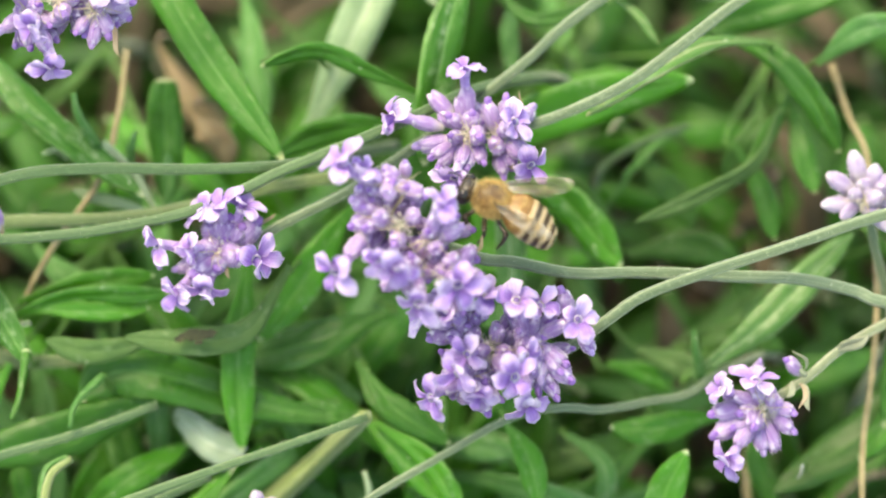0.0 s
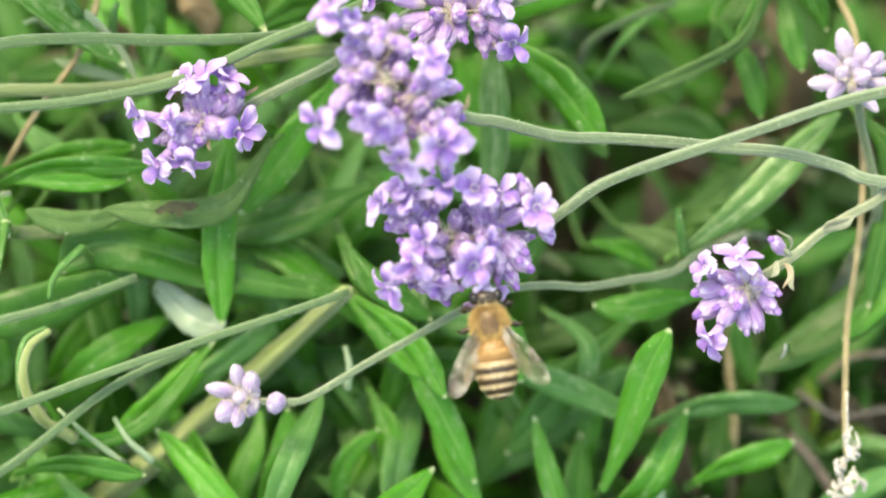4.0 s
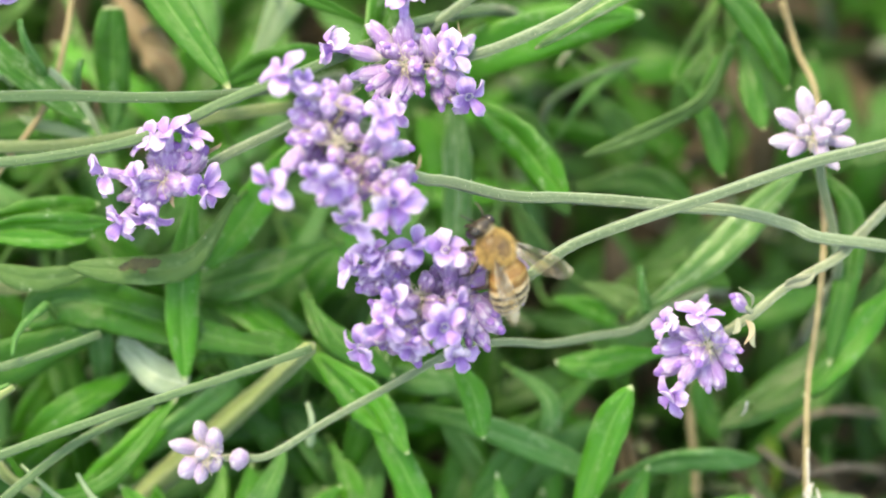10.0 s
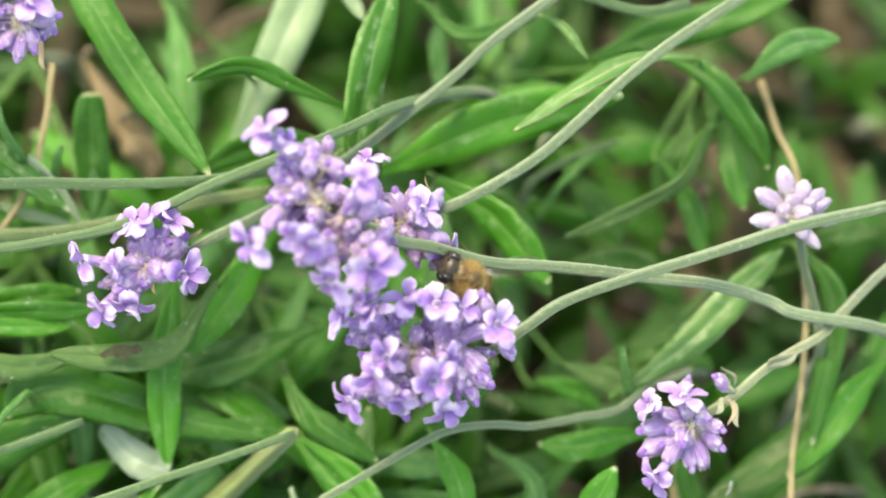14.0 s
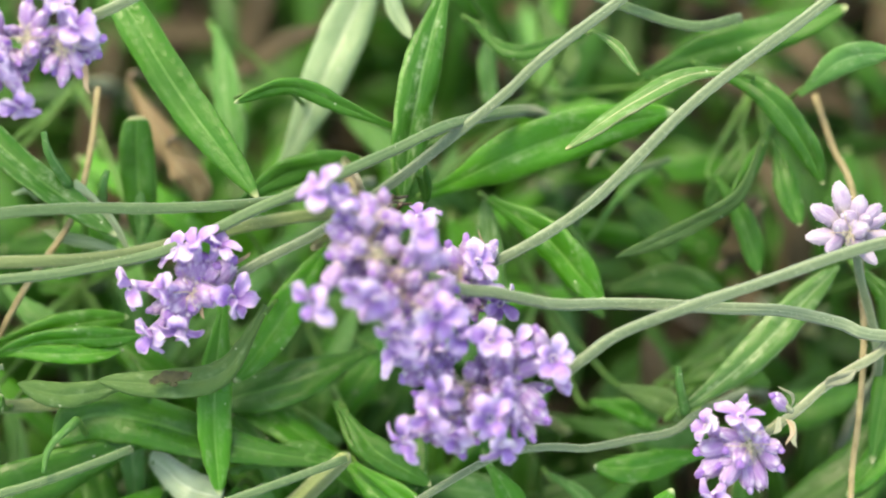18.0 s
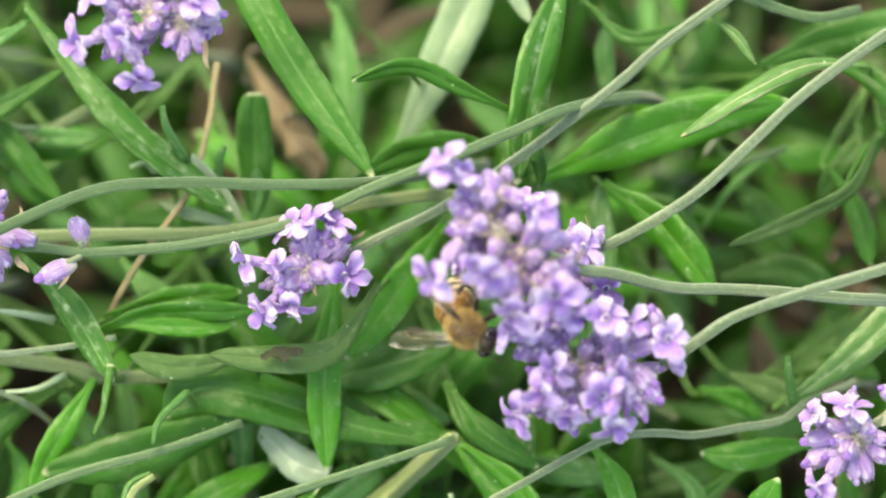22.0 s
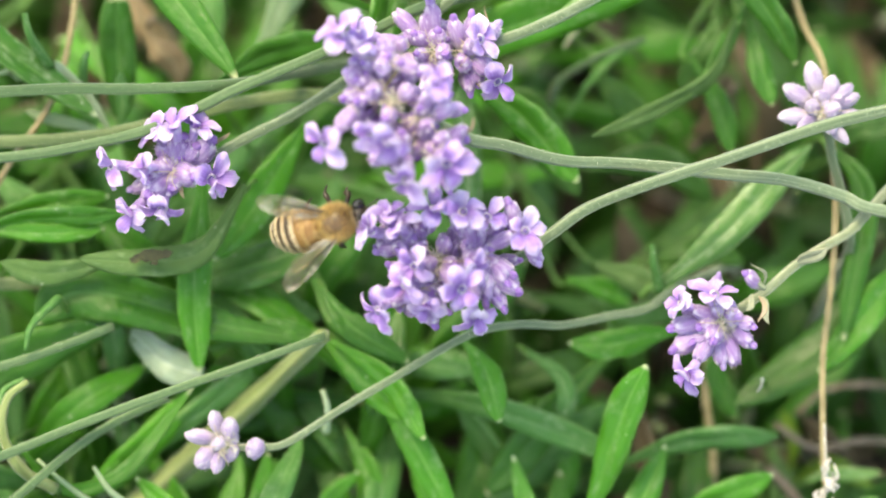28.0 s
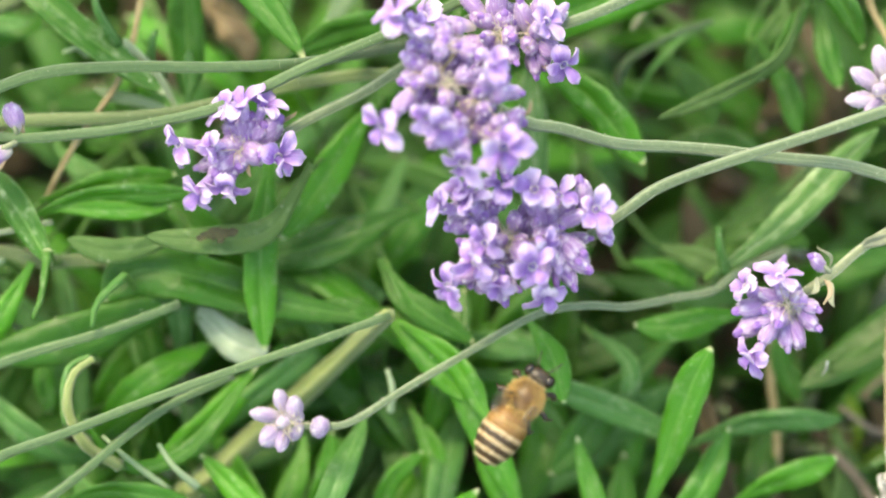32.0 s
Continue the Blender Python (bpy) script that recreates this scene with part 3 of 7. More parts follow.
def leaf(shoot, points, width, material, turn=0, seed=0, hole=None, blunt=None):
    """A leaf of a shoot along points given in the plane, on a stalk that reaches back to the branch."""
    o = Vector((shoot["u"], shoot["v"], soil_depth(shoot["v"]) - 2))
    pts = [Vector(p) - o for p in points]
    lf = part("leaf", mesh_of("leaf", *blade(pts, width, turn, seed=seed, hole=hole, rows=26, blunt=blunt)), material, shoot)
    back = (pts[0] - pts[1]).normalized()
    top = -soil_depth(shoot["v"]) - 38
    a = pts[0] + back * 1.0 + Vector((0, 0, -5))
    end = Vector((0, 0, min(top, a.z - 6)))
    rod(lf, "leaf_stalk", [pts[0] - back * 0.8, a, a.lerp(end, 0.5) + Vector((0, 0, -3)), end], 0.22, 0.32, STALK, seed)
    return lf, o


def scar(leaf_and_place, at_place, rx, ry, seed):
    """A ragged brown bite in a leaf."""
    lf, o = leaf_and_place
    rnd = random.Random(seed)
    c, n = Vector(at_place) - o, 18
    verts = [c + Vector((math.cos(6.283 * k / n) * rx * q, math.sin(6.283 * k / n) * ry * q, z)) for z in (0.12, 0.0) for k in range(n) for q in (rnd.uniform(0.6, 1.1),)]
    faces = [tuple(range(n))] + [(k, (k + 1) % n, n + (k + 1) % n, n + k)[::-1] for k in range(n)]
    part("scar", mesh_of("scar", verts, faces, smooth=False), SCAR, lf, "ragged dark brown bite")


def hook_leaf(shoot, points, radius, material, seed=0):
    """A young leaf rolled up along its length."""
    o = Vector((shoot["u"], shoot["v"], soil_depth(shoot["v"]) - 2))
    pts = [Vector(p) - o for p in points]
    lf = part("leaf", mesh_of("leaf", *tube(pts, radius * 0.5, radius, 8, 6, 0.08, seed)), material, shoot, "rolled pale green young leaf")
    rod(lf, "leaf_stalk", [pts[-1], pts[-1] + Vector((1, -1, -8)), Vector((0, 0, -soil_depth(shoot["v"]) - 44))], radius * 0.7, 0.3, STALK, seed)


def toothed_leaf(u, v, w, length, width, turn, seed):
    """A broad weed leaf with a toothed margin on a stalk from the soil."""
    rnd = random.Random(seed)
    ob = thing("weed", spot(u, v, w), "broad dark green toothed weed leaf among the lavender", "weed", "weeds")
    n, rings, verts, uvs, faces = 44, 6, [], [], []
    for face in (0, 1):
        for k in range(rings + 1):
            for i in range(n):
                a = 2 * math.pi * i / n
                edge = 1 + (0.09 if i % 4 in (0, 1) else -0.05) * (k == rings) + 0.05 * math.sin(3 * a + seed)
                r = max(0.02, k / rings) * edge
                x, y = r * math.cos(a) * length / 2, r * math.sin(a) * width / 2
                verts.append((x, y, 0.6 * math.sin(x * 0.9 + seed) + 0.5 * math.cos(y * 1.3) + 0.12 * abs(y) - face * 0.25))
                uvs.append((0.5 + y / width / 1.3, 0.5 + x / length / 1.3))
    q = (rings + 1) * n
    for k in range(rings):
        for i in range(n):
            a, b = k * n + i, k * n + (i + 1) % n
            if seed == 2 and k in (2, 3) and i in (5, 6, 7):
                continue
            faces += [(a, a + n, b + n, b), (q + a, q + b, q + b + n, q + a + n)]
    lf = part("leaf", mesh_of("leaf", verts, faces, uvs), WEED_SHADE, ob, m=Matrix.Rotation(radians(turn), 4, "Z"))
    part("vein", mesh_of("vein", *tube([(-length * 0.48, 0, 0.5), (0, 0, 0.65), (length * 0.46, 0, 0.4)], 0.22, 0.1, 6, 5)), STEM, lf)
    rod(ob, "leaf_stalk", [(0, 0, -0.2), (2, 1, -8), (3, 2, soil_depth(v) - w - 3)], 0.4, 0.6, STALK, seed)


def dead_leaf(points, width, turn, seed, material=None):
    o = Vector(points[1])
    ob = thing("dead_leaf", spot(*o), "curled brown dead leaf caught in the bush", "leaf", "dead leaves")
    pts = [Vector(p) - o for p in points]
    part("blade", mesh_of("blade", *blade(pts, width, turn, 0.3, 0.2, seed=seed)), material or DEAD, ob)
    rod(ob, "leaf_stalk", [pts[0], pts[0] + Vector((1, 1, -4)), pts[0] + Vector((2, 1, soil_depth(o.y) - o.z - 2))], 0.3, 0.4, WOOD, seed)


def husks(stalk, place, seed=0):
    """The frayed grey remains of a spent flower head."""
    rnd = random.Random(seed)
    for k in range(16):
        p = Vector(place) + Vector((rnd.uniform(-0.7, 0.6), rnd.uniform(-2.6, 3.4), rnd.uniform(-0.6, 0.8)))
        d = Vector((rnd.uniform(-0.5, 0.5), rnd.choice((-1, 1)), rnd.uniform(-0.3, 0.6))).normalized() * rnd.uniform(1.2, 2.8)
        part("husk", mesh_of("husk", *blade([p, p + d * 0.5 + Vector((0, 0, 0.4)), p + d], rnd.uniform(0.35, 1.0), rnd.uniform(-60, 60), 0.5, 0.5, 0.06, 6, k)), HUSK, stalk, "frayed pale grey husk")


# ---- the bed ----
def ground():
    n, verts, faces = 90, [], []
    for j in range(n + 1):
        for i in range(n + 1):
            a, b = 2 * i / n - 1, 2 * j / n - 1
            x, y = 60 * a**5 + 0.16 * a, 60 * b**5 + 0.16 * b
            near = math.exp(-((x * x + y * y) / 0.25))
            z = near * 0.006 * noise.noise((x * 60, y * 60, 0)) + near * 0.003 * noise.noise((x * 210, y * 210, 3)) + 0.05 * (1 - near) * noise.noise((x * 0.8, y * 0.8, 7))
            verts.append((x / MM, y / MM, z / MM))
    for j in range(n):
        for i in range(n):
            a = j * (n + 1) + i
            faces.append((a, a + 1, a + n + 2, a + n + 1))
    ob = new("ground", mesh_of("ground", verts, faces))
    ob.data.materials.append(SOIL)
    return tagged(ob, "dark crumbly garden soil under the lavender", "ground", kind="structure")


ground()

# ---- flower stalks ----

main_stalk = thing('lavender_stalk', spot(2.7, -9.3, 1.0), 'grey-green lavender stalk with a full violet flower head', 'lavender', 'lavender flower stalks')
rod(main_stalk, 'stem', [(0.0, 0.0, -0.6), (7.3, -0.4, -4.0), (12.6, 3.1, -3.0), (16.7, 6.0, -3.0), (23.5, 8.7, -3.0), (32.2, 11.6, -3.0), (41.6, 14.9, -3.0), (49.0, 16.8, -4.0), (60.7, 19.3, -6.0), (72.3, 18.7, -20.0), (78.1, 12.7, -93.6)], 0.66, 0.72, STEM, 2)
hub_of(main_stalk, (0, 0, 0))
buds(main_stalk, (0.0, 0.0, -0.5), [(1.0, 2.7, 1.8), (2.0, -0.4, 2.1)], 1.15, False)
bunch(main_stalk, (0.0, 0.0, -1.5), 15, 4.8, 5, False)
buds(main_stalk, (4.2, 1.0, -0.5), [(3.2, 2.1, 1.5), (4.1, 3.7, 0.6), (6.0, 1.5, 0.9), (6.9, -0.3, 0.6), (8.8, -3.1, 0.3), (7.6, -2.2, 0.9), (5.4, -1.0, 1.8), (4.8, -2.2, 1.5), (3.5, 0.3, 2.1), (6.6, 2.8, 0.0), (7.5, 4.9, -0.6), (5.4, -4.4, 0.0)], 1.15, False)
buds(main_stalk, (4.2, 1.0, -0.5), [(1.6, 5.2, 0.0), (6.7, -3.8, 0.3), (7.3, -5.0, 0.0), (5.7, -3.1, 1.2), (8.2, -1.3, 0.6), (2.3, 3.7, 1.2)], 1.15, False)
hub_of(main_stalk, (4.2, 1.0, -0.5), 0.7)
bunch(main_stalk, (4.2, 1.0, -1.5), 15, 3.8, 9, False)
buds(main_stalk, (-3.0, 2.7, -0.5), [(-5.2, 2.7, -0.3), (-3.6, 4.4, 0.9), (-2.4, 2.7, 1.8), (-1.4, 1.8, 2.1), (-4.2, 1.2, 1.8), (-6.4, 1.1, 0.3), (-0.5, 4.0, 1.2), (-1.4, 4.0, 1.5)], 1.15, False)
hub_of(main_stalk, (-3.0, 2.7, -0.5), 0.7)
bunch(main_stalk, (-3.0, 2.7, -1.5), 15, 3.8, 12, False)
buds(main_stalk, (-2.3, -2.9, -0.5), [(-5.1, -0.4, 1.2), (-3.9, -4.7, 0.0), (-2.3, -6.0, -0.3), (-0.2, -6.9, 0.0), (-0.5, -3.5, 1.5), (1.1, -5.3, 0.6), (-5.1, -3.2, 0.6), (-1.7, -1.9, 1.8)], 1.15, False)
hub_of(main_stalk, (-2.3, -2.9, -0.5), 0.7)
bunch(main_stalk, (-2.3, -2.9, -1.5), 15, 3.8, 15, False)
blossom(main_stalk, (2.7, -2.8, 5.5), 300, 11, 0.96, 20, 2, (0.0, 0.0, -0.5))
blossom(main_stalk, (9.5, 3.5, 3.1), 20, 5, 0.88, 60, 4, (4.2, 1.0, -0.5))
blossom(main_stalk, (-7.0, 3.3, 2.5), 165, 31, 0.96, 0, 6, (-3.0, 2.7, -0.5))
blossom(main_stalk, (-3.3, -2.4, 4.9), 235, 16, 1.01, -30, 8, (-2.3, -2.9, -0.5))
blossom(main_stalk, (-6.2, -5.2, 2.3), 220, 28, 0.96, 10, 10, (-2.3, -2.9, -0.5))
blossom(main_stalk, (-0.3, 5.7, 2.1), 95, 31, 0.96, 0, 5, (-3.0, 2.7, -0.5))
blossom(main_stalk, (2.8, 5.4, 3.1), 80, 22, 1.06, 15, 7, (4.2, 1.0, -0.5))
blossom(main_stalk, (5.4, 4.9, 2.1), 60, 28, 0.91, 0, 9, (4.2, 1.0, -0.5))
blossom(main_stalk, (4.2, -5.7, 1.7), 290, 31, 0.96, 0, 11, (4.2, 1.0, -0.5))
blossom(main_stalk, (-4.0, 3.8, 3.3), 130, 25, 0.91, 30, 13, (-3.0, 2.7, -0.5))
blossom(main_stalk, (-2.4, -0.4, 4.9), 200, 19, 0.86, 50, 15, (0.0, 0.0, -0.5))
blossom(main_stalk, (-1.1, -4.7, 2.1), 260, 34, 0.82, 0, 17, (-2.3, -2.9, -0.5))
blossom(main_stalk, (-5.2, 5.2, 2.8), 120, 28, 0.77, 0, 12, (-3.0, 2.7, -0.5))
blossom(main_stalk, (3.8, -0.4, 4.7), 330, 28, 0.77, 40, 14, (4.2, 1.0, -0.5))
buds(main_stalk, (9.1, 2.2, -1.0), [(7.8, 6.4, 0.0)], 1.15, False, 0.05)
rod(main_stalk, 'flower_stalk', [(8.9, 2.0, -2.0), (9.1, 2.2, -1.0), (8.6, 3.8, -0.6)], 0.3, 0.34, STEM_PALE, 31)
buds(main_stalk, (10.0, 1.8, 0.0), [(11.1, -0.1, 1.0)], 1.15, False, 0.05)
rod(main_stalk, 'flower_stalk', [(9.8, 1.6, -1.0), (10.0, 1.8, 0.0), (10.5, 1.1, 0.4)], 0.3, 0.34, STEM_PALE, 33)

mid_stalk = thing('lavender_stalk', spot(-2.5, 7.0, 8.0), 'grey-green lavender stalk with a long violet flower head', 'lavender', 'lavender flower stalks')
rod(mid_stalk, 'stem', [(0.0, 0.0, -0.6), (4.3, -1.8, -5.0), (9.0, -3.6, -7.5), (12.4, -4.0, -8.5), (18.7, -5.4, -10.5), (25.0, -5.5, -12.5), (31.3, -5.8, -13.5), (37.7, -6.3, -14.5), (44.0, -6.7, -14.5), (50.3, -8.2, -15.5), (53.5, -9.5, -15.5), (63.6, -10.9, -19.0), (74.3, -15.4, -36.3), (79.6, -21.4, -90.3)], 0.68, 0.74, STEM, 35)
hub_of(mid_stalk, (0, 0, 0))
buds(mid_stalk, (0.0, 0.0, -0.5), [(2.1, 1.5, 1.8), (-0.6, -1.8, 2.1)], 1.15, False)
bunch(mid_stalk, (0.0, 0.0, -1.5), 11, 4.6, 38, False)
buds(mid_stalk, (-2.2, 1.2, -0.5), [(-3.8, 2.3, 0.9), (-5.1, 0.3, 0.3), (-4.3, -2.2, 0.6), (-3.7, -0.0, 1.8), (-2.2, 1.2, 2.4), (-4.9, 3.1, 0.0)], 1.15, False)
hub_of(mid_stalk, (-2.2, 1.2, -0.5), 0.7)
bunch(mid_stalk, (-2.2, 1.2, -1.5), 11, 3.7, 41, False)
buds(mid_stalk, (3.4, -1.2, -0.5), [(3.1, -0.5, 1.8), (3.8, -2.6, 1.5), (6.6, -0.2, 0.6), (6.1, 1.0, 0.6)], 1.15, False)
hub_of(mid_stalk, (3.4, -1.2, -0.5), 0.7)
bunch(mid_stalk, (3.4, -1.2, -1.5), 11, 3.7, 44, False)
buds(mid_stalk, (1.3, -4.9, -0.5), [(-2.2, -6.4, 0.0), (1.2, -3.1, 1.8), (-2.7, -3.7, 1.2), (0.0, -5.5, 0.6)], 1.15, False)
hub_of(mid_stalk, (1.3, -4.9, -0.5), 0.7)
bunch(mid_stalk, (1.3, -4.9, -1.5), 11, 3.7, 47, False)
buds(mid_stalk, (5.3, -5.2, -0.5), [(7.9, -2.1, 0.0), (5.5, -3.0, 1.2), (4.3, -4.9, 0.6), (7.1, -4.3, 0.0)], 1.15, False)
hub_of(mid_stalk, (5.3, -5.2, -0.5), 0.7)
bunch(mid_stalk, (5.3, -5.2, -1.5), 11, 3.7, 50, False)
buds(mid_stalk, (-0.6, 4.3, -0.5), [(-1.3, 6.4, 0.6), (0.9, 4.3, 0.9), (-1.3, 3.3, 1.8), (-3.1, 4.3, 0.0), (2.8, 3.4, 0.6), (-0.6, 4.9, 1.2)], 1.15, False)
hub_of(mid_stalk, (-0.6, 4.3, -0.5), 0.7)
bunch(mid_stalk, (-0.6, 4.3, -1.5), 11, 3.7, 53, False)
blossom(mid_stalk, (-5.8, 7.0, 2.8), 120, 25, 1.06, 0, 5, (-0.6, 4.3, -0.5))
blossom(mid_stalk, (-3.7, 6.1, 1.3), 60, 37, 0.77, 0, 7, (-0.6, 4.3, -0.5))
blossom(mid_stalk, (-6.8, -4.4, 2.8), 215, 22, 1.1, 20, 2, (-2.2, 1.2, -0.5))
blossom(mid_stalk, (-0.3, -4.1, 5.3), 260, 12, 1.1, 10, 4, (1.3, -4.9, -0.5))
blossom(mid_stalk, (1.9, -8.2, 2.5), 240, 25, 1.01, 0, 6, (1.3, -4.9, -0.5))
blossom(mid_stalk, (6.1, -6.2, 3.8), 280, 16, 1.1, 10, 8, (5.3, -5.2, -0.5))
blossom(mid_stalk, (4.4, 2.3, 3.8), 60, 19, 0.96, 0, 10, (3.4, -1.2, -0.5))
blossom(mid_stalk, (-2.0, -3.4, 5.3), 240, 19, 0.86, 50, 12, (1.3, -4.9, -0.5))
bract(mid_stalk, (8.0, -3.0, -0.5), (9.2, -1.2, 0.6), 0.6, PAPER, 62)
bract(mid_stalk, (-0.6, 1.2, -0.5), (0.7, 4.6, 0.6), 0.7, PAPER, 63)

top_stalk = thing('lavender_stalk', spot(3.4, 16.5, -5.0), 'grey-green lavender stalk with an opening violet flower head', 'lavender', 'lavender flower stalks')
rod(top_stalk, 'stem', [(0.0, 0.0, -0.6), (4.7, 0.7, -2.0), (8.2, 1.5, -2.0), (12.9, 3.3, -2.0), (18.3, 6.0, -2.0), (23.6, 9.8, -2.0), (29.3, 14.1, -2.0), (34.6, 17.4, -2.0), (43.3, 22.0, -4.0), (51.1, 26.0, -6.0), (61.5, 28.4, -20.7), (66.7, 22.4, -108.0)], 0.66, 0.72, STEM, 65)
hub_of(top_stalk, (0, 0, 0))
buds(top_stalk, (0.0, 0.0, -0.5), [(-4.4, 4.6, -0.6), (-1.2, 4.1, 0.6), (-5.6, -1.3, -0.2), (-2.1, -0.2, 2.4), (-3.3, -3.5, 0.3), (1.1, -0.4, 2.4), (1.5, -3.1, 1.1), (-2.2, 2.0, 1.2), (0.3, 2.3, 1.2), (-4.1, -2.4, 0.3), (-0.3, -3.6, 0.9)], 1.15, False)
bunch(top_stalk, (0.0, 0.0, -1.5), 8, 4.5, 68, False)
buds(top_stalk, (3.5, -0.2, -0.5), [(2.1, 3.5, 0.7), (4.1, 3.9, -0.1), (6.9, 2.9, -1.2), (3.7, -4.6, -0.3), (2.7, -1.7, 1.5), (4.7, -3.6, -0.3), (6.3, -1.7, -0.6), (6.0, 0.5, 0.6)], 1.15, False)
hub_of(top_stalk, (3.5, -0.2, -0.5), 0.7)
bunch(top_stalk, (3.5, -0.2, -1.5), 8, 3.6, 71, False)
blossom(top_stalk, (-0.5, 7.0, 1.3), 90, 34, 0.96, 0, 2, (0.0, 0.0, -0.5))
blossom(top_stalk, (-8.4, 2.0, 1.3), 180, 37, 1.01, 0, 4, (0.0, 0.0, -0.5))
blossom(top_stalk, (4.8, 1.2, 3.8), 20, 16, 0.96, 0, 6, (3.5, -0.2, -0.5))
blossom(top_stalk, (6.7, -3.4, 1.8), 315, 28, 0.91, 0, 8, (3.5, -0.2, -0.5))
blossom(top_stalk, (-1.7, -4.7, 2.3), 250, 28, 0.96, 0, 10, (0.0, 0.0, -0.5))
bract(top_stalk, (5.6, 2.0, -0.5), (5.8, 4.9, 0.6), 0.35, PAPER, 77)
bract(top_stalk, (3.5, -3.6, -0.5), (6.9, -4.6, 0.6), 0.8, PAPER, 78)

left_stalk = thing('lavender_stalk', spot(-25.0, 3.1, -6.0), 'thin lavender stalk with a sparse violet head and brown bracts', 'lavender', 'lavender flower stalks')
rod(left_stalk, 'stem', [(0.0, 0.0, -0.6), (3.2, 0.7, -1.5), (6.6, 2.8, -2.0), (9.8, 4.4, -2.0), (13.6, 6.3, -3.0), (18.6, 9.5, -4.0), (23.7, 13.1, -5.0), (28.7, 16.9, -5.0), (34.4, 21.4, -5.0), (38.9, 25.5, -5.0), (46.5, 31.1, -6.0), (54.3, 37.0, -8.0), (63.6, 41.1, -22.4), (68.3, 35.1, -106.7)], 0.61, 0.66, STEM, 80)
hub_of(left_stalk, (0, 0, 0))
buds(left_stalk, (0.0, 0.0, -0.5), [(-2.9, -0.3, 1.4), (-3.6, -1.8, 0.7), (-0.2, -2.0, 1.2), (0.9, 1.6, 0.9), (4.2, 3.2, 0.0), (-1.5, 0.8, 1.2), (-0.8, 3.3, 0.0), (2.6, 2.7, 0.9), (-2.6, -2.6, 1.6), (-4.4, 0.4, 0.6), (2.4, -0.6, 1.8), (1.2, 3.6, 0.8)], 1.55, False)
bunch(left_stalk, (0.0, 0.0, -1.5), 14, 4.2, 83, False)
blossom(left_stalk, (-6.7, 0.7, 1.3), 180, 53, 0.96, 0, 0, (0.0, 0.0, -0.5))
blossom(left_stalk, (-4.4, -4.4, 1.3), 230, 50, 0.96, 0, 2, (0.0, 0.0, -0.5))
blossom(left_stalk, (-1.2, -4.1, 1.6), 265, 50, 0.96, 0, 4, (0.0, 0.0, -0.5))
blossom(left_stalk, (4.2, -0.9, 3.1), 330, 28, 1.01, 30, 6, (0.0, 0.0, -0.5))
blossom(left_stalk, (0.4, 4.7, 2.3), 100, 31, 0.96, 0, 8, (0.0, 0.0, -0.5))
blossom(left_stalk, (2.6, 4.7, 1.3), 70, 50, 0.89, 0, 10, (0.0, 0.0, -0.5))
blossom(left_stalk, (-1.6, 4.1, 1.3), 140, 40, 0.89, 0, 12, (0.0, 0.0, -0.5))
blossom(left_stalk, (-2.7, 0.2, 3.3), 200, 43, 0.76, 0, 7, (0.0, 0.0, -0.5))
bract(left_stalk, (-0.5, 0.3, -0.5), (-4.3, 1.6, 0.6), 1.2, PAPER, 92)
bract(left_stalk, (0.1, -0.4, -0.5), (1.4, -3.0, 0.6), 1.0, PAPER, 93)
bract(left_stalk, (0.4, 0.8, -0.5), (2.3, 2.4, 0.6), 1.0, PAPER, 94)
bract(left_stalk, (4.8, 2.7, -0.5), (6.2, 4.3, 0.6), 0.7, PAPER, 95)
bract(left_stalk, (-0.5, 0.5, -0.5), (-0.8, 2.7, 0.6), 1.0, PAPER, 96)

right_stalk = thing('lavender_stalk', spot(35.5, -14.4, -6.0), 'lavender stalk with a fading lilac flower head', 'lavender', 'lavender flower stalks')
rod(right_stalk, 'stem', [(0.0, 0.0, -0.6), (2.4, 1.5, -1.5), (5.3, 3.5, -1.5), (8.1, 5.9, -1.5), (11.3, 7.9, -2.0), (14.5, 9.7, -2.5), (16.6, 11.7, -4.0), (22.1, 16.8, -8.0), (29.9, 21.0, -25.6), (33.8, 15.0, -85.0)], 0.57, 0.62, STEM_PALE, 98)
hub_of(right_stalk, (0, 0, 0))
buds(right_stalk, (0.0, 0.0, -0.5), [(-5.5, -0.7, -0.1), (-5.3, -3.0, -0.4), (-1.2, -2.1, 2.1), (0.0, -4.8, 0.3), (1.7, -4.8, 0.1), (3.2, -2.6, 0.7), (1.7, 0.4, 1.2), (3.3, -0.6, 1.1), (-2.7, -0.6, 1.2), (-3.3, -2.2, 0.9), (1.1, 1.9, 0.0), (-0.8, 1.3, 0.6)], 1.2, False)
bunch(right_stalk, (0.0, 0.0, -1.5), 10, 4.2, 101, False)
blossom(right_stalk, (-4.6, 2.0, 1.8), 165, 28, 0.86, 0, 4, (0.0, 0.0, -0.5))
blossom(right_stalk, (-1.0, 3.0, 2.1), 80, 25, 0.96, 0, 6, (0.0, 0.0, -0.5))
blossom(right_stalk, (-4.1, -5.6, 1.8), 215, 37, 0.91, 0, 8, (0.0, 0.0, -0.5))
bract(right_stalk, (4.2, 2.5, -0.5), (5.4, -0.3, 0.6), 1.3, PAPER_PALE, 105)
bract(right_stalk, (3.6, 2.8, -0.5), (2.5, 1.1, 0.6), 1.2, PAPER_PALE, 106)
bract(right_stalk, (4.3, 2.7, -0.5), (4.3, -0.2, 0.6), 1.0, PAPER, 107)
bract(right_stalk, (8.6, 6.1, -0.5), (11.7, 8.2, 0.6), 2.4, PAPER_PALE, 108)
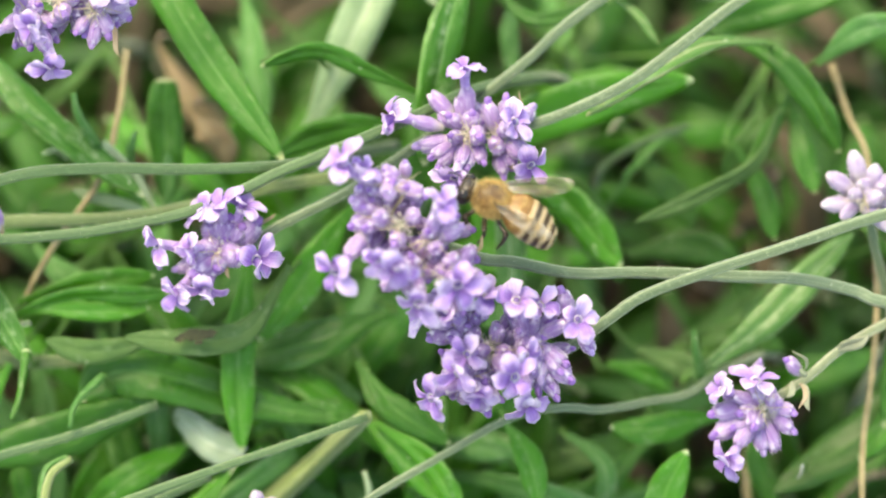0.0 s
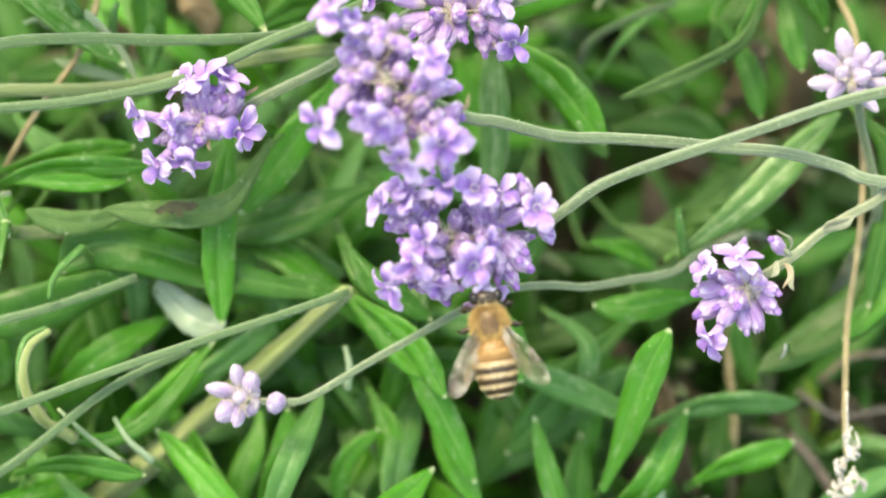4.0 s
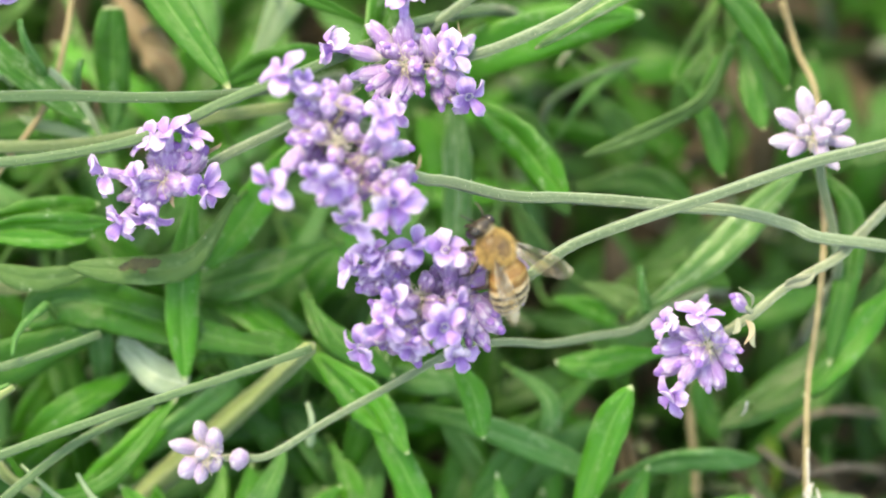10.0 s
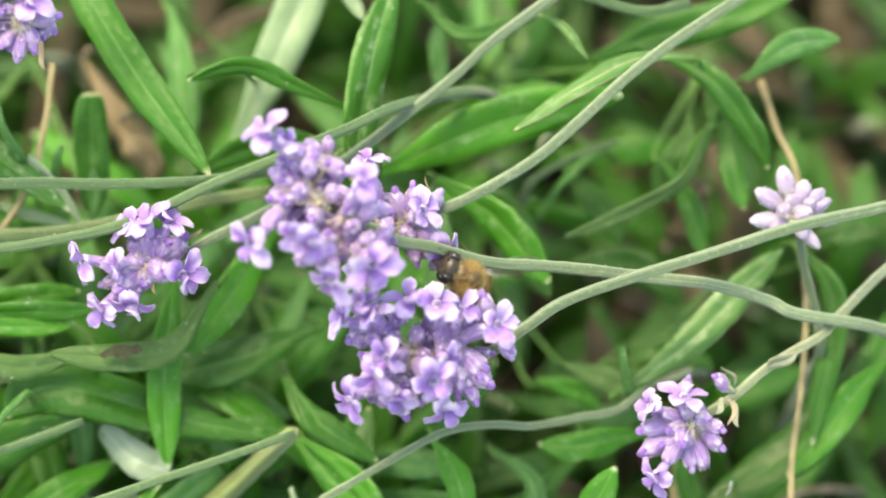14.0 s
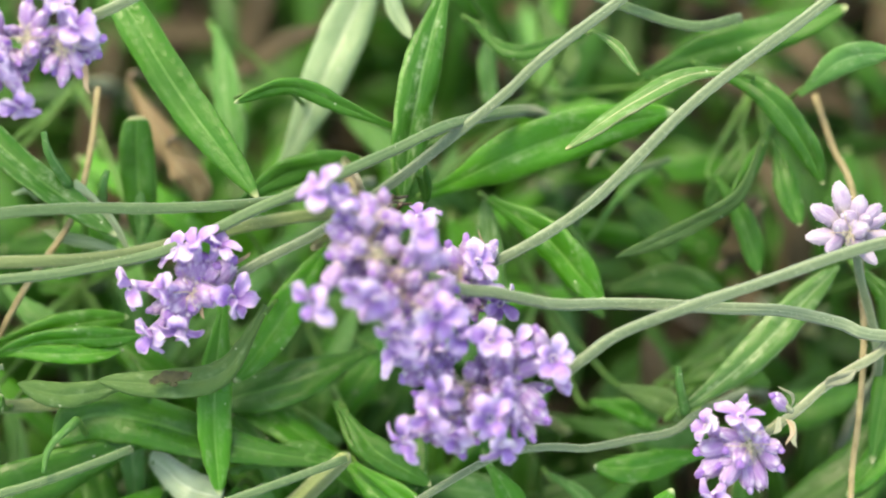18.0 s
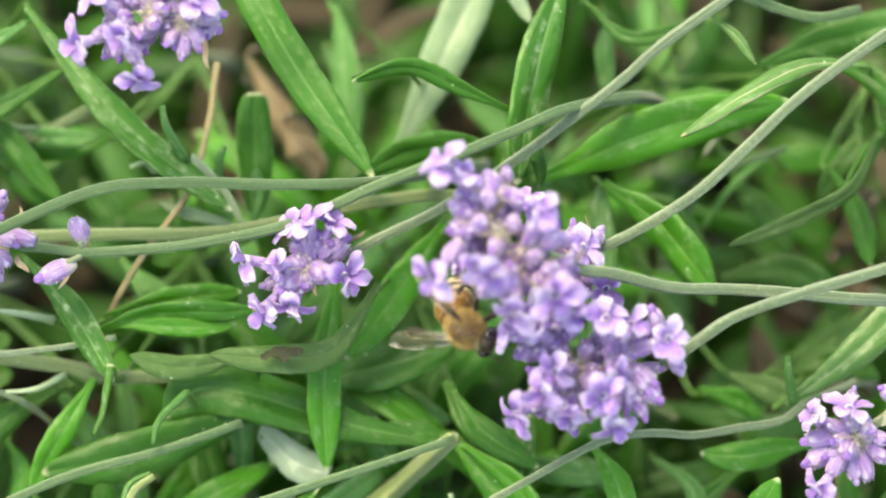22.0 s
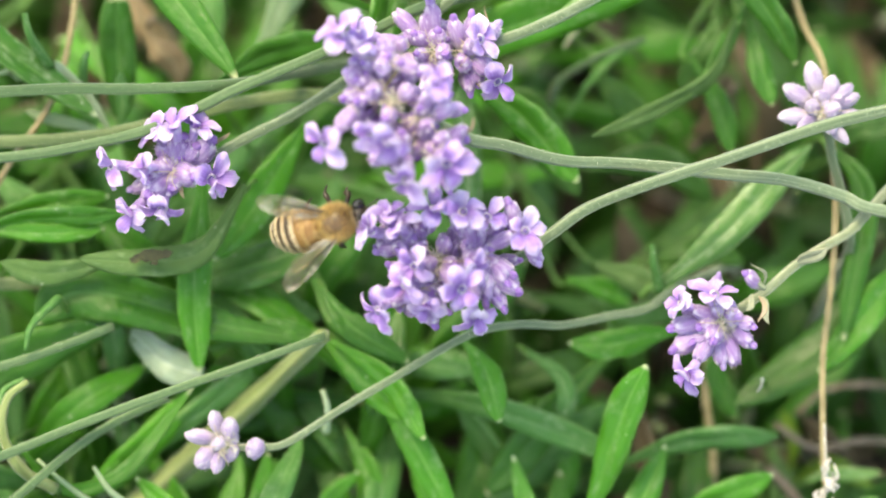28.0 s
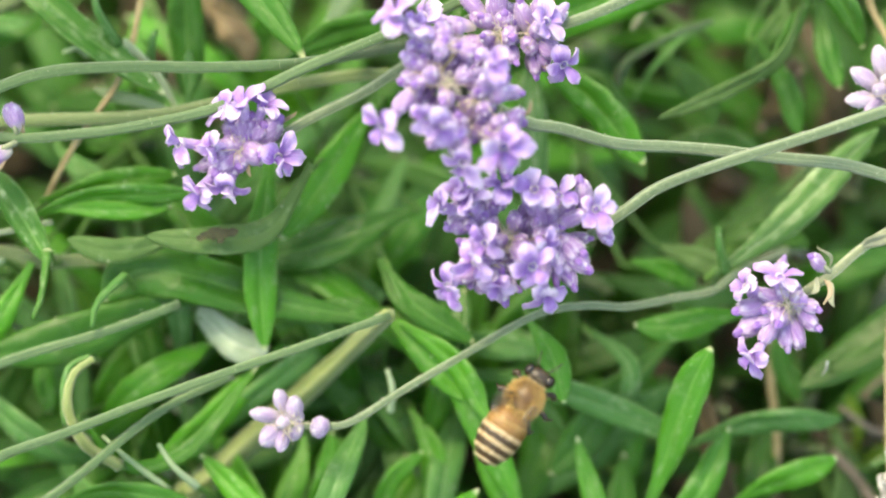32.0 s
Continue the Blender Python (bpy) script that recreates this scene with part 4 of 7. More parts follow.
bract(right_stalk, (4.8, 4.1, -0.5), (3.6, 6.6, 0.6), 0.6, PAPER_PALE, 109)
buds(right_stalk, (4.7, 3.6, -1.0), [(2.6, 5.2, 0.0)], 1.2, False, 0.05)
rod(right_stalk, 'flower_stalk', [(4.5, 3.4, -2.0), (4.7, 3.6, -1.0), (3.9, 4.3, -0.6)], 0.3, 0.34, STEM_PALE, 111)

pale_stalk = thing('lavender_stalk', spot(47.3, 8.7, -9.0), 'lavender stalk with a pale lilac head of closed buds', 'lavender', 'lavender flower stalks')
rod(pale_stalk, 'stem', [(0.0, 0.0, -0.6), (0.8, -1.9, -3.0), (1.3, -5.0, -4.0), (2.8, -10.1, -6.0), (3.7, -15.3, -9.0), (2.9, -19.4, -20.0), (2.1, -26.6, -43.2), (1.7, -32.6, -67.8)], 0.55, 0.60, STEM, 113)
hub_of(pale_stalk, (0, 0, 0))
buds(pale_stalk, (0.0, 0.0, -0.5), [(-1.5, 5.6, -0.3), (-4.4, 3.0, 0.0), (-5.1, -0.5, 0.2), (-3.0, -2.1, 0.9), (1.0, 4.0, 0.6), (3.2, 3.0, 0.6), (4.0, 1.7, 0.6), (1.3, 0.2, 2.4), (-1.9, 0.8, 1.8), (2.7, -3.6, 0.5), (4.6, -0.6, 0.4), (-0.5, 2.2, 1.5)], 1.12, True)
bunch(pale_stalk, (0.0, 0.0, -1.0), 9, 5.0, 114, True)
buds(pale_stalk, (0.0, 0.0, -0.5), [(2.1, 1.6, 1.2), (0.8, -2.5, 1.5)], 1.12, True)

bud_stalk = thing('lavender_stalk', spot(-19.8, -27.4, -8.0), 'thin lavender stalk with a small head of pale closed buds', 'lavender', 'lavender flower stalks')
rod(bud_stalk, 'stem', [(0.0, 0.0, -0.6), (1.4, -0.3, -0.5), (4.3, -0.4, -0.5), (7.1, 0.2, -0.5), (12.7, 3.6, -1.0), (19.0, 7.2, -1.5), (25.2, 10.7, -2.5), (29.0, 12.3, -3.0), (33.5, 12.8, -4.0), (37.9, 12.6, -5.0), (43.1, 13.5, -6.0), (47.6, 14.3, -7.0), (50.9, 16.4, -10.0), (59.1, 18.4, -29.3), (63.1, 12.4, -73.9)], 0.46, 0.50, STEM, 118)
hub_of(bud_stalk, (0, 0, 0))
buds(bud_stalk, (0.0, 0.0, -0.5), [(-1.4, 3.8, 0.7), (0.6, 3.0, 1.3), (-4.5, 1.1, 0.4), (-3.4, -2.2, 0.7), (-1.0, -3.1, 1.2), (1.3, -1.1, 0.6), (-0.8, -0.0, 2.1), (0.8, 1.1, 0.6)], 1.35, True)
buds(bud_stalk, (4.3, -0.3, 0.0), [(2.5, -0.4, 1.0)], 1.35, True, 0.05)
rod(bud_stalk, 'flower_stalk', [(4.1, -0.5, -1.0), (4.3, -0.3, 0.0), (3.5, -0.3, 0.4)], 0.3, 0.34, STEM_PALE, 122)

far_stalk = thing('lavender_stalk', spot(-61.2, 7.2, -7.0), 'lavender stalk with violet buds and tan papery bracts', 'lavender', 'lavender flower stalks')
rod(far_stalk, 'stem', [(0.0, 0.0, -0.6), (3.6, -1.9, -1.0), (7.4, -2.3, -1.0), (11.2, -2.7, -0.5), (16.9, -2.4, 0.0), (23.9, -1.6, 1.0), (32.7, 0.2, 2.0), (38.9, 2.7, 2.0), (43.3, 4.8, 2.0), (51.3, 8.0, 2.0), (58.1, 11.0, 0.0), (65.7, 14.3, -4.0), (75.5, 15.6, -21.3), (80.5, 9.6, -93.3)], 0.61, 0.66, STEM_DARK, 124)
hub_of(far_stalk, (0, 0, 0))
buds(far_stalk, (0.0, 0.0, -0.5), [(-2.8, 4.8, -0.1), (-0.3, 5.4, -0.0), (2.5, 3.4, 0.6), (-5.5, 1.6, -0.2), (-1.5, 2.3, 1.8), (-5.2, -2.9, -0.3), (-1.9, -0.9, 1.8), (-2.0, -4.3, 0.3), (2.3, 1.0, 0.6), (2.1, -5.5, -0.3), (3.9, -1.9, 0.6), (3.3, -4.4, -0.1)], 1.15, False)
buds(far_stalk, (0.0, 0.0, -0.5), [(6.2, -1.6, -0.6), (-3.6, 4.0, 0.0), (1.5, 2.8, 0.0)], 1.15, False)
bract(far_stalk, (0.5, 0.9, -0.5), (0.2, 3.7, 0.6), 2, PAPER, 128)
bract(far_stalk, (3.7, 0.3, -0.5), (4.5, 2.3, 0.6), 1.0, PAPER, 129)
bract(far_stalk, (1.2, -2.2, -0.5), (0.2, -4.8, 0.6), 1.3, PAPER, 130)
bract(far_stalk, (4.1, -3.1, -0.5), (5.4, -5.2, 0.6), 1.2, PAPER, 131)
bract(far_stalk, (1.9, -1.6, -0.5), (3.4, -2.8, 0.6), 1.5, PAPER, 132)
bract(far_stalk, (11.3, -2.4, -0.5), (12.3, 0.8, 0.6), 0.8, PAPER, 133)
bract(far_stalk, (10.7, -3.6, -0.5), (8.7, -6.8, 0.6), 0.9, PAPER, 134)
buds(far_stalk, (11.3, -2.0, 0.0), [(10.6, 1.1, 1.0)], 1.15, False, 0.05)
rod(far_stalk, 'flower_stalk', [(11.1, -2.2, -1.0), (11.3, -2.0, 0.0), (11.0, -0.8, 0.4)], 0.3, 0.34, STEM_PALE, 136)
buds(far_stalk, (11.1, -3.2, 0.0), [(6.9, -5.6, 1.0)], 1.15, False, 0.05)
rod(far_stalk, 'flower_stalk', [(10.9, -3.4, -1.0), (11.1, -3.2, 0.0), (9.4, -4.1, 0.4)], 0.3, 0.34, STEM_PALE, 138)

corner_stalk = thing('lavender_stalk', spot(-42.0, 30.5, 0.0), 'lavender stalk with a full violet flower head', 'lavender', 'lavender flower stalks')
rod(corner_stalk, 'stem', [(0.0, 0.0, -0.6), (4.0, 1.7, -3.0), (9.0, 3.6, -3.0), (16.3, 7.3, -3.0), (24.9, 11.0, -4.0), (35.8, 12.9, -17.3), (41.3, 6.9, -112.1)], 0.64, 0.70, STEM, 140)
hub_of(corner_stalk, (0, 0, 0))
buds(corner_stalk, (0.0, 0.0, -0.5), [(1.8, 0.3, 1.8), (-0.0, 4.0, 0.8), (0.6, -1.5, 1.8)], 1.15, False)
bunch(corner_stalk, (0.0, 0.0, -1.5), 11, 5.0, 143, False)
buds(corner_stalk, (3.7, -0.6, -0.5), [(1.8, -3.4, 0.8), (3.4, -4.7, -0.2), (5.2, -3.7, -0.5), (7.6, 0.0, -1.2), (3.7, 3.4, 0.2), (4.3, -0.9, 0.6), (6.1, 2.7, -0.7)], 1.15, False)
hub_of(corner_stalk, (3.7, -0.6, -0.5), 0.7)
bunch(corner_stalk, (3.7, -0.6, -1.5), 11, 4.0, 146, False)
buds(corner_stalk, (-3.4, -1.2, -0.5), [(-4.9, -1.5, 0.1), (-3.4, -4.9, -0.3), (-4.3, 0.9, 0.5), (-1.2, -2.7, 1.2), (-3.7, 3.4, 0.2), (-2.4, -0.3, 1.2)], 1.15, False)
hub_of(corner_stalk, (-3.4, -1.2, -0.5), 0.7)
bunch(corner_stalk, (-3.4, -1.2, -1.5), 11, 4.0, 149, False)
blossom(corner_stalk, (-7.6, -3.4, 1.8), 190, 34, 1.06, 0, 3, (-3.4, -1.2, -0.5))
blossom(corner_stalk, (-0.9, -7.0, 1.8), 265, 34, 0.96, 0, 5, (-3.4, -1.2, -0.5))
blossom(corner_stalk, (4.9, 0.9, 2.8), 45, 25, 0.96, 0, 7, (3.7, -0.6, -0.5))
blossom(corner_stalk, (-5.5, 2.1, 2.3), 150, 31, 0.96, 0, 9, (-3.4, -1.2, -0.5))
blossom(corner_stalk, (2.4, 4.0, 2.3), 80, 25, 0.96, 0, 4, (0.0, 0.0, -0.5))
blossom(corner_stalk, (-2.7, -3.1, 4.3), 230, 19, 0.86, 0, 6, (-3.4, -1.2, -0.5))
bract(corner_stalk, (5.2, -2.7, -0.5), (6.8, -5.9, 0.6), 1.2, PAPER, 156)

stem_157 = thing('lavender_stalk', spot(-18.7, 12.6, -7.0), 'thick grey-green lavender stem without leaves', 'lavender')
rod(stem_157, 'stem', [(13.0, 3.0, -24.0), (6.5, 1.2, -7.0), (0.0, 0.0, 0.0), (-10.0, -0.4, 1.0), (-18.7, -0.3, 2.0), (-28.6, -1.1, 3.0), (-37.8, -4.8, 3.5), (-43.9, -7.8, 4.0), (-53.2, -12.2, 4.0), (-63.0, -16.2, 1.0), (-68.3, -20.3, -8.6), (-71.9, -24.3, -76.8)], 0.62, 0.78, STEM_DARK, 157)

stem_158 = thing('lavender_stalk', spot(-8.5, -15.4, -7.0), 'grey-green lavender stem with a pale joint', 'lavender')
rod(stem_158, 'stem', [(0.0, 0.0, 0.0), (-8.0, -2.8, 0.5), (-17.3, -5.9, 1.0), (-26.7, -9.2, 1.0), (-36.0, -12.8, 1.0), (-43.7, -15.6, -1.0), (-49.2, -19.6, -10.4), (-52.8, -23.6, -61.1)], 0.5, 0.66, STEM_DARK, 158)

stem_159 = thing('lavender_stalk', spot(-26.4, -22.3, -12.0), 'bare grey-green lavender stalk', 'lavender')
rod(stem_159, 'stem', [(0.0, 0.0, 0.0), (-6.1, -2.7, 3.0), (-11.1, -6.0, 4.0), (-17.3, -11.1, 4.0), (-23.8, -16.1, 2.0), (-28.4, -21.7, -7.4), (-31.5, -25.7, -50.9)], 0.5, 0.6, STEM_DARK, 159)

stem_160 = thing('lavender_stalk', spot(-11.0, -19.7, -27.0), 'thick pale yellow-green lavender stem', 'lavender')
rod(stem_160, 'stem', [(2.3, 4.3, 17.5), (0.0, 2.2, 12.0), (-3.2, -0.8, 7.0), (-6.5, -3.8, 5.0), (-12.5, -9.2, 4.0), (-18.9, -14.7, 4.0), (-25.3, -19.6, 5.0), (-30.2, -24.4, -2.2), (-33.4, -28.4, -35.8)], 0.75, 1.7, STEM_STRAW, 160)

stem_161 = thing('lavender_stalk', spot(-63.1, 6.0, -16.0), 'pale green lavender stem', 'lavender')
rod(stem_161, 'stem', [(0.0, 0.0, 0.0), (14.8, 0.6, 1.0), (28.9, 1.2, 1.0), (43.4, 4.4, 0.0), (53.0, 5.6, -2.0), (58.8, 4.3, -11.2), (62.7, 0.3, -78.2)], 0.8, 0.75, STEM_YOUNG, 161)

stem_162 = thing('lavender_stalk', spot(-35.5, -9.4, -20.0), 'pale yellow-green lavender stem', 'lavender')
rod(stem_162, 'stem', [(0.0, 0.0, 0.0), (-3.8, 0.2, 1.0), (-12.7, 0.0, 2.0), (-16.6, 1.0, 2.0), (-25.6, 2.2, 2.0), (-32.1, 3.7, 2.0), (-38.8, 3.9, 0.0), (-44.5, 2.0, -9.7), (-48.4, -2.0, -64.1)], 0.85, 0.95, STEM_YOUNG, 162)

stem_163 = thing('lavender_stalk', spot(-46.5, -4.9, -12.0), 'thin bare grey-green lavender stalk', 'lavender')
rod(stem_163, 'stem', [(0.0, 0.0, 0.0), (-5.7, -1.1, 0.0), (-13.9, -2.2, 0.0), (-21.7, -3.1, -1.0), (-29.6, -3.5, -3.0), (-35.4, -5.7, -12.5), (-39.3, -9.7, -70.2)], 0.35, 0.45, STEM, 163)

stem_164 = thing('lavender_stalk', spot(-73.6, -10.0, -16.0), 'thin bare grey-green lavender stalk', 'lavender')
rod(stem_164, 'stem', [(0.0, 0.0, 0.0), (7.7, -0.4, 0.0), (14.1, -1.4, 0.0), (17.8, -3.4, -2.0), (22.5, -8.0, -12.6), (25.6, -12.0, -61.9)], 0.4, 0.3, STEM, 164)

stem_165 = thing('dry_twig', spot(47.5, -33.5, -14.0), 'thin dry straw-brown stem', 'twig')
rod(stem_165, 'stem', [(0.0, 0.0, 0.0), (-0.2, 4.4, 0.0), (0.0, 14.5, -1.0), (1.1, 22.1, -2.0), (1.8, 29.7, -3.0), (1.9, 36.1, -5.0), (1.1, 47.0, -6.0), (-0.9, 52.2, -8.0), (-2.6, 58.1, -10.0)], 0.36, 0.4, STRAW, 165)

stem_166 = thing('dry_twig', spot(-36.4, 26.4, -22.0), 'thin dry straw-brown stem', 'twig')
rod(stem_166, 'stem', [(0.0, 0.0, 0.0), (-0.9, -7.9, 2.0), (-2.9, -15.1, 4.0), (-8.2, -22.9, 5.0), (-12.2, -30.4, 2.0), (-14.8, -37.3, -8.0), (-16.6, -41.3, -60.0)], 0.36, 0.4, STRAW, 166)

stem_167 = thing('dry_twig', spot(35.5, -18.6, -30.0), 'thin dry straw-brown stem', 'twig')
rod(stem_167, 'stem', [(0.0, 0.0, 0.0), (-0.3, -5.2, 1.0), (0.4, -10.5, 0.0), (0.6, -15.9, -2.0), (0.8, -23.5, -12.1), (1.0, -27.5, -34.0)], 0.5, 0.5, STRAW, 167)

stem_168 = thing('dry_twig', spot(12.9, 2.9, -38.0), 'thin dry straw-brown stem', 'twig')
rod(stem_168, 'stem', [(0.0, 0.0, 0.0), (-0.5, -10.0, 0.0), (-0.3, -17.3, 0.0), (-0.5, -26.0, -2.0), (-0.7, -33.9, -11.3), (-0.7, -37.9, -32.4)], 0.3, 0.35, STALK, 168)

stem_169 = thing('dry_twig', spot(28.5, 17.7, -26.0), 'thin grey-green lavender twig', 'twig')
rod(stem_169, 'stem', [(0.0, 0.0, 0.0), (-5.2, -1.9, 0.0), (-9.6, -4.4, -2.0), (-10.8, -6.9, -6.0), (-12.2, -12.0, -18.9), (-13.1, -16.0, -65.6)], 0.4, 0.5, STEM_DARK, 169)

stem_170 = thing('lavender_stalk', spot(-32.3, -14.2, -12.0), 'bare grey-green lavender stalk', 'lavender')
rod(stem_170, 'stem', [(0.0, 0.0, 0.0), (-8.7, -3.1, 2.0), (-19.3, -6.2, 2.5), (-29.9, -11.2, 2.5), (-37.8, -15.5, 0.0), (-42.9, -20.3, -9.6), (-46.2, -24.3, -56.4)], 0.5, 0.72, STEM_DARK, 170)

stem_171 = thing('lavender_stalk', spot(36.1, 33.1, -18.0), 'bare grey-green lavender stalk', 'lavender')
rod(stem_171, 'stem', [(0.0, 0.0, 0.0), (-5.8, -1.0, 2.0), (-14.1, 1.6, 3.0), (-20.5, 4.3, 3.0), (-26.8, 6.7, 2.0), (-32.3, 6.8, -6.9), (-36.0, 2.8, -93.3)], 0.6, 0.7, STEM_DARK, 171)

stem_172 = thing('lavender_stalk', spot(-49.8, 21.8, -24.0), 'pale yellow-green lavender stem', 'lavender')
rod(stem_172, 'stem', [(0.0, 0.0, 0.0), (-6.0, -3.5, 1.0), (-11.2, -5.1, 1.0), (-17.8, -6.7, 0.0), (-23.5, -10.0, -8.9), (-27.4, -14.0, -71.1)], 0.7, 0.85, STEM_YOUNG, 172)

stem_173 = thing('dry_twig', spot(43.4, -27.2, -32.0), 'thin dry grey-brown twig', 'twig')
rod(stem_173, 'stem', [(0.0, 0.0, 0.0), (4.6, -3.0, 0.0), (10.0, -2.3, -1.0), (15.8, -3.4, -10.1), (19.7, -7.4, -38.6)], 0.4, 0.45, WOOD, 173)

stem_174 = thing('dry_twig', spot(42.5, -32.4, -32.0), 'short dry grey-brown twig', 'twig')
rod(stem_174, 'stem', [(0.0, 0.0, 0.0), (3.0, -3.3, 0.0), (6.5, -9.0, -2.0), (9.6, -15.9, -11.7), (11.6, -19.9, -28.4)], 0.6, 0.7, WOOD, 174)

stem_175 = thing('dry_twig', spot(46.4, -26.4, -36.0), 'thin dry grey-brown twig', 'twig')
rod(stem_175, 'stem', [(0.0, 0.0, 0.0), (3.3, 2.7, 0.0), (7.4, 3.3, -1.0), (13.1, 2.3, -10.4), (17.0, -1.7, -38.4)], 0.35, 0.45, WOOD, 175)

# ---- leafy shoots ----
SHOOTS = [leafy_shoot(u, v) for u, v in ((-66, 28), (-66, 0), (-64, -28), (-40, 28), (-40, 4), (-40, -26), (-14, 26), (-14, 0), (-12, -30), (14, 26), (14, 2), (14, -30), (40, 28), (40, 0), (40, -28), (60, 20), (60, -10))]
leaf(SHOOTS[3], [(-37.0, 44.0, -19.0), (-33.0, 36.6, -15.0), (-25.9, 23.6, -12.0), (-18.4, 12.8, -9.0)], 4.7, DEEP, 10, 0)
leaf(SHOOTS[6], [(-1.6, 21.0, -14.0), (-8.6, 23.5, -12.0), (-14.3, 25.2, -11.0), (-20.4, 23.6, -10.0)], 2.4, DEEP, -30, 1)
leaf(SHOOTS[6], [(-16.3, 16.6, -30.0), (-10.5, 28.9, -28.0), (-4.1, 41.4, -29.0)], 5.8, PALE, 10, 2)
leaf(SHOOTS[0], [(-58.0, 32.1, -18.0), (-45.9, 19.4, -15.0), (-34.2, 9.1, -14.0)], 3.9, BLOOM, -8, 3)
leaf(SHOOTS[9], [(0.8, 14.2, -20.0), (12.0, 18.6, -17.0), (28.6, 22.2, -17.0)], 6.2, GREEN, 20, 4)
leaf(SHOOTS[12], [(36.6, 26.5, -14.0), (29.6, 26.5, -12.0), (22.6, 23.1, -10.0), (16.0, 18.2, -9.0)], 2.4, DRYTIP, 20, 5)
leaf(SHOOTS[9], [(3.4, 38.4, -16.0), (0.3, 26.0, -13.0), (-2.3, 12.8, -14.0)], 5.2, BLOOM, -15, 6)
leaf(SHOOTS[12], [(31.3, 28.5, -22.0), (37.9, 25.1, -18.0), (42.4, 19.1, -17.0), (45.1, 14.2, -18.0)], 3.6, DEEP, 20, 7)
leaf(SHOOTS[12], [(38.9, 19.5, -20.0), (36.0, 13.0, -17.0), (29.2, 9.5, -16.0), (21.6, 6.6, -15.0)], 2.2, OLIVE, -20, 8)
leaf(SHOOTS[12], [(42.5, 24.8, -20.0), (47.0, 27.8, -17.0), (53.2, 28.6, -16.0)], 3.4, GREY, 10, 9)
leaf(SHOOTS[10], [(7.5, 13.1, -20.0), (14.5, 7.9, -18.0), (20.3, 1.4, -17.0)], 5.1, GREEN, 20, 10)
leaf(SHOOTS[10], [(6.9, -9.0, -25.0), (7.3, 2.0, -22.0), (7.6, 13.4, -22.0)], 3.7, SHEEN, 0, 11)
leaf(SHOOTS[4], [(-49.7, -5.1, -15.0), (-40.6, -2.3, -14.0), (-31.0, -1.0, -14.0)], 3.1, GREEN, 25, 12)
hole_leaf = leaf(SHOOTS[7], [(-16.9, 1.2, -12.0), (-21.9, -5.5, -11.0), (-28.2, -6.6, -10.0), (-35.8, -6.6, -9.0)], 3.6, OLIVE, 0, 13)
scar(hole_leaf, (-27.9, -6.2, -8.3), 1.7, 0.8, 343)
scar(hole_leaf, (-26.1, -6.1, -8.3), 0.8, 0.55, 372)
scar(hole_leaf, (-29.5, -6.7, -8.3), 0.7, 0.4, 318)
scar(hole_leaf, (-27.4, -7.1, -8.3), 0.5, 0.3, 352)
leaf(SHOOTS[8], [(-9.4, -15.6, -17.0), (-20.3, -13.9, -16.0), (-31.0, -11.4, -15.0), (-37.4, -11.2, -15.0), (-41.0, -14.0, -15.0)], 6.4, DEEP, 10, 14)
leaf(SHOOTS[7], [(-22.5, 2.6, -15.0), (-22.8, -8.0, -14.0), (-23.0, -19.6, -15.0)], 4.2, GREEN, 0, 15)
leaf(SHOOTS[7], [(-10.0, 8.0, -18.0), (-15.0, 1.5, -17.0), (-21.2, -7.0, -17.0)], 4.6, GREEN, -10, 16)
leaf(SHOOTS[5], [(-28.6, -12.6, -17.0), (-42.1, -16.9, -15.0), (-54.8, -20.4, -15.0)], 5.7, DEEP, -15, 17)
leaf(SHOOTS[7], [(-6.4, -3.9, -22.0), (-15.1, -6.9, -20.0), (-23.6, -9.8, -21.0)], 5.7, DEEP, 15, 18)
leaf(SHOOTS[1], [(-57.5, 3.5, -15.0), (-51.0, -1.8, -12.0), (-46.8, -9.9, -11.0)], 3.6, BLOOM, 15, 19)
leaf(SHOOTS[0], [(-53.6, 25.6, -20.0), (-64.7, 18.8, -17.0), (-76.0, 13.2, -16.0)], 3.4, DEEP, 0, 20)
leaf(SHOOTS[0], [(-57.8, 30.4, -16.0), (-63.7, 26.0, -13.0), (-68.9, 22.3, -11.0)], 3.3, GREY, 0, 21)
leaf(SHOOTS[1], [(-53.6, -10.9, -20.0), (-63.4, -17.5, -17.0), (-76.0, -26.6, -17.0)], 5.4, WEED_SHADE, 5, 22)
leaf(SHOOTS[4], [(-49.6, -9.4, -16.0), (-52.6, -16.5, -15.0), (-56.0, -22.3, -15.0)], 3.4, GREEN, -10, 23)
leaf(SHOOTS[5], [(-31.1, -15.7, -20.0), (-27.0, -18.1, -18.0), (-22.8, -20.0, -18.0)], 3.1, WHITE, 10, 24, blunt=0.22)
leaf(SHOOTS[8], [(-4.1, -19.0, -18.0), (1.4, -27.8, -16.0), (5.7, -37.4, -17.0)], 3.7, GREEN, 10, 25)
leaf(SHOOTS[11], [(7.1, -16.3, -16.0), (9.3, -20.6, -14.0), (11.1, -25.5, -13.0)], 3.4, GREEN, -10, 26)
leaf(SHOOTS[11], [(19.8, -38.0, -18.0), (23.7, -27.5, -14.0), (27.7, -19.6, -11.0)], 4.6, GREEN, -12, 27)
leaf(SHOOTS[11], [(25.2, -31.3, -24.0), (34.1, -28.9, -22.0), (42.8, -27.7, -22.0)], 3.5, GREY, 20, 28)
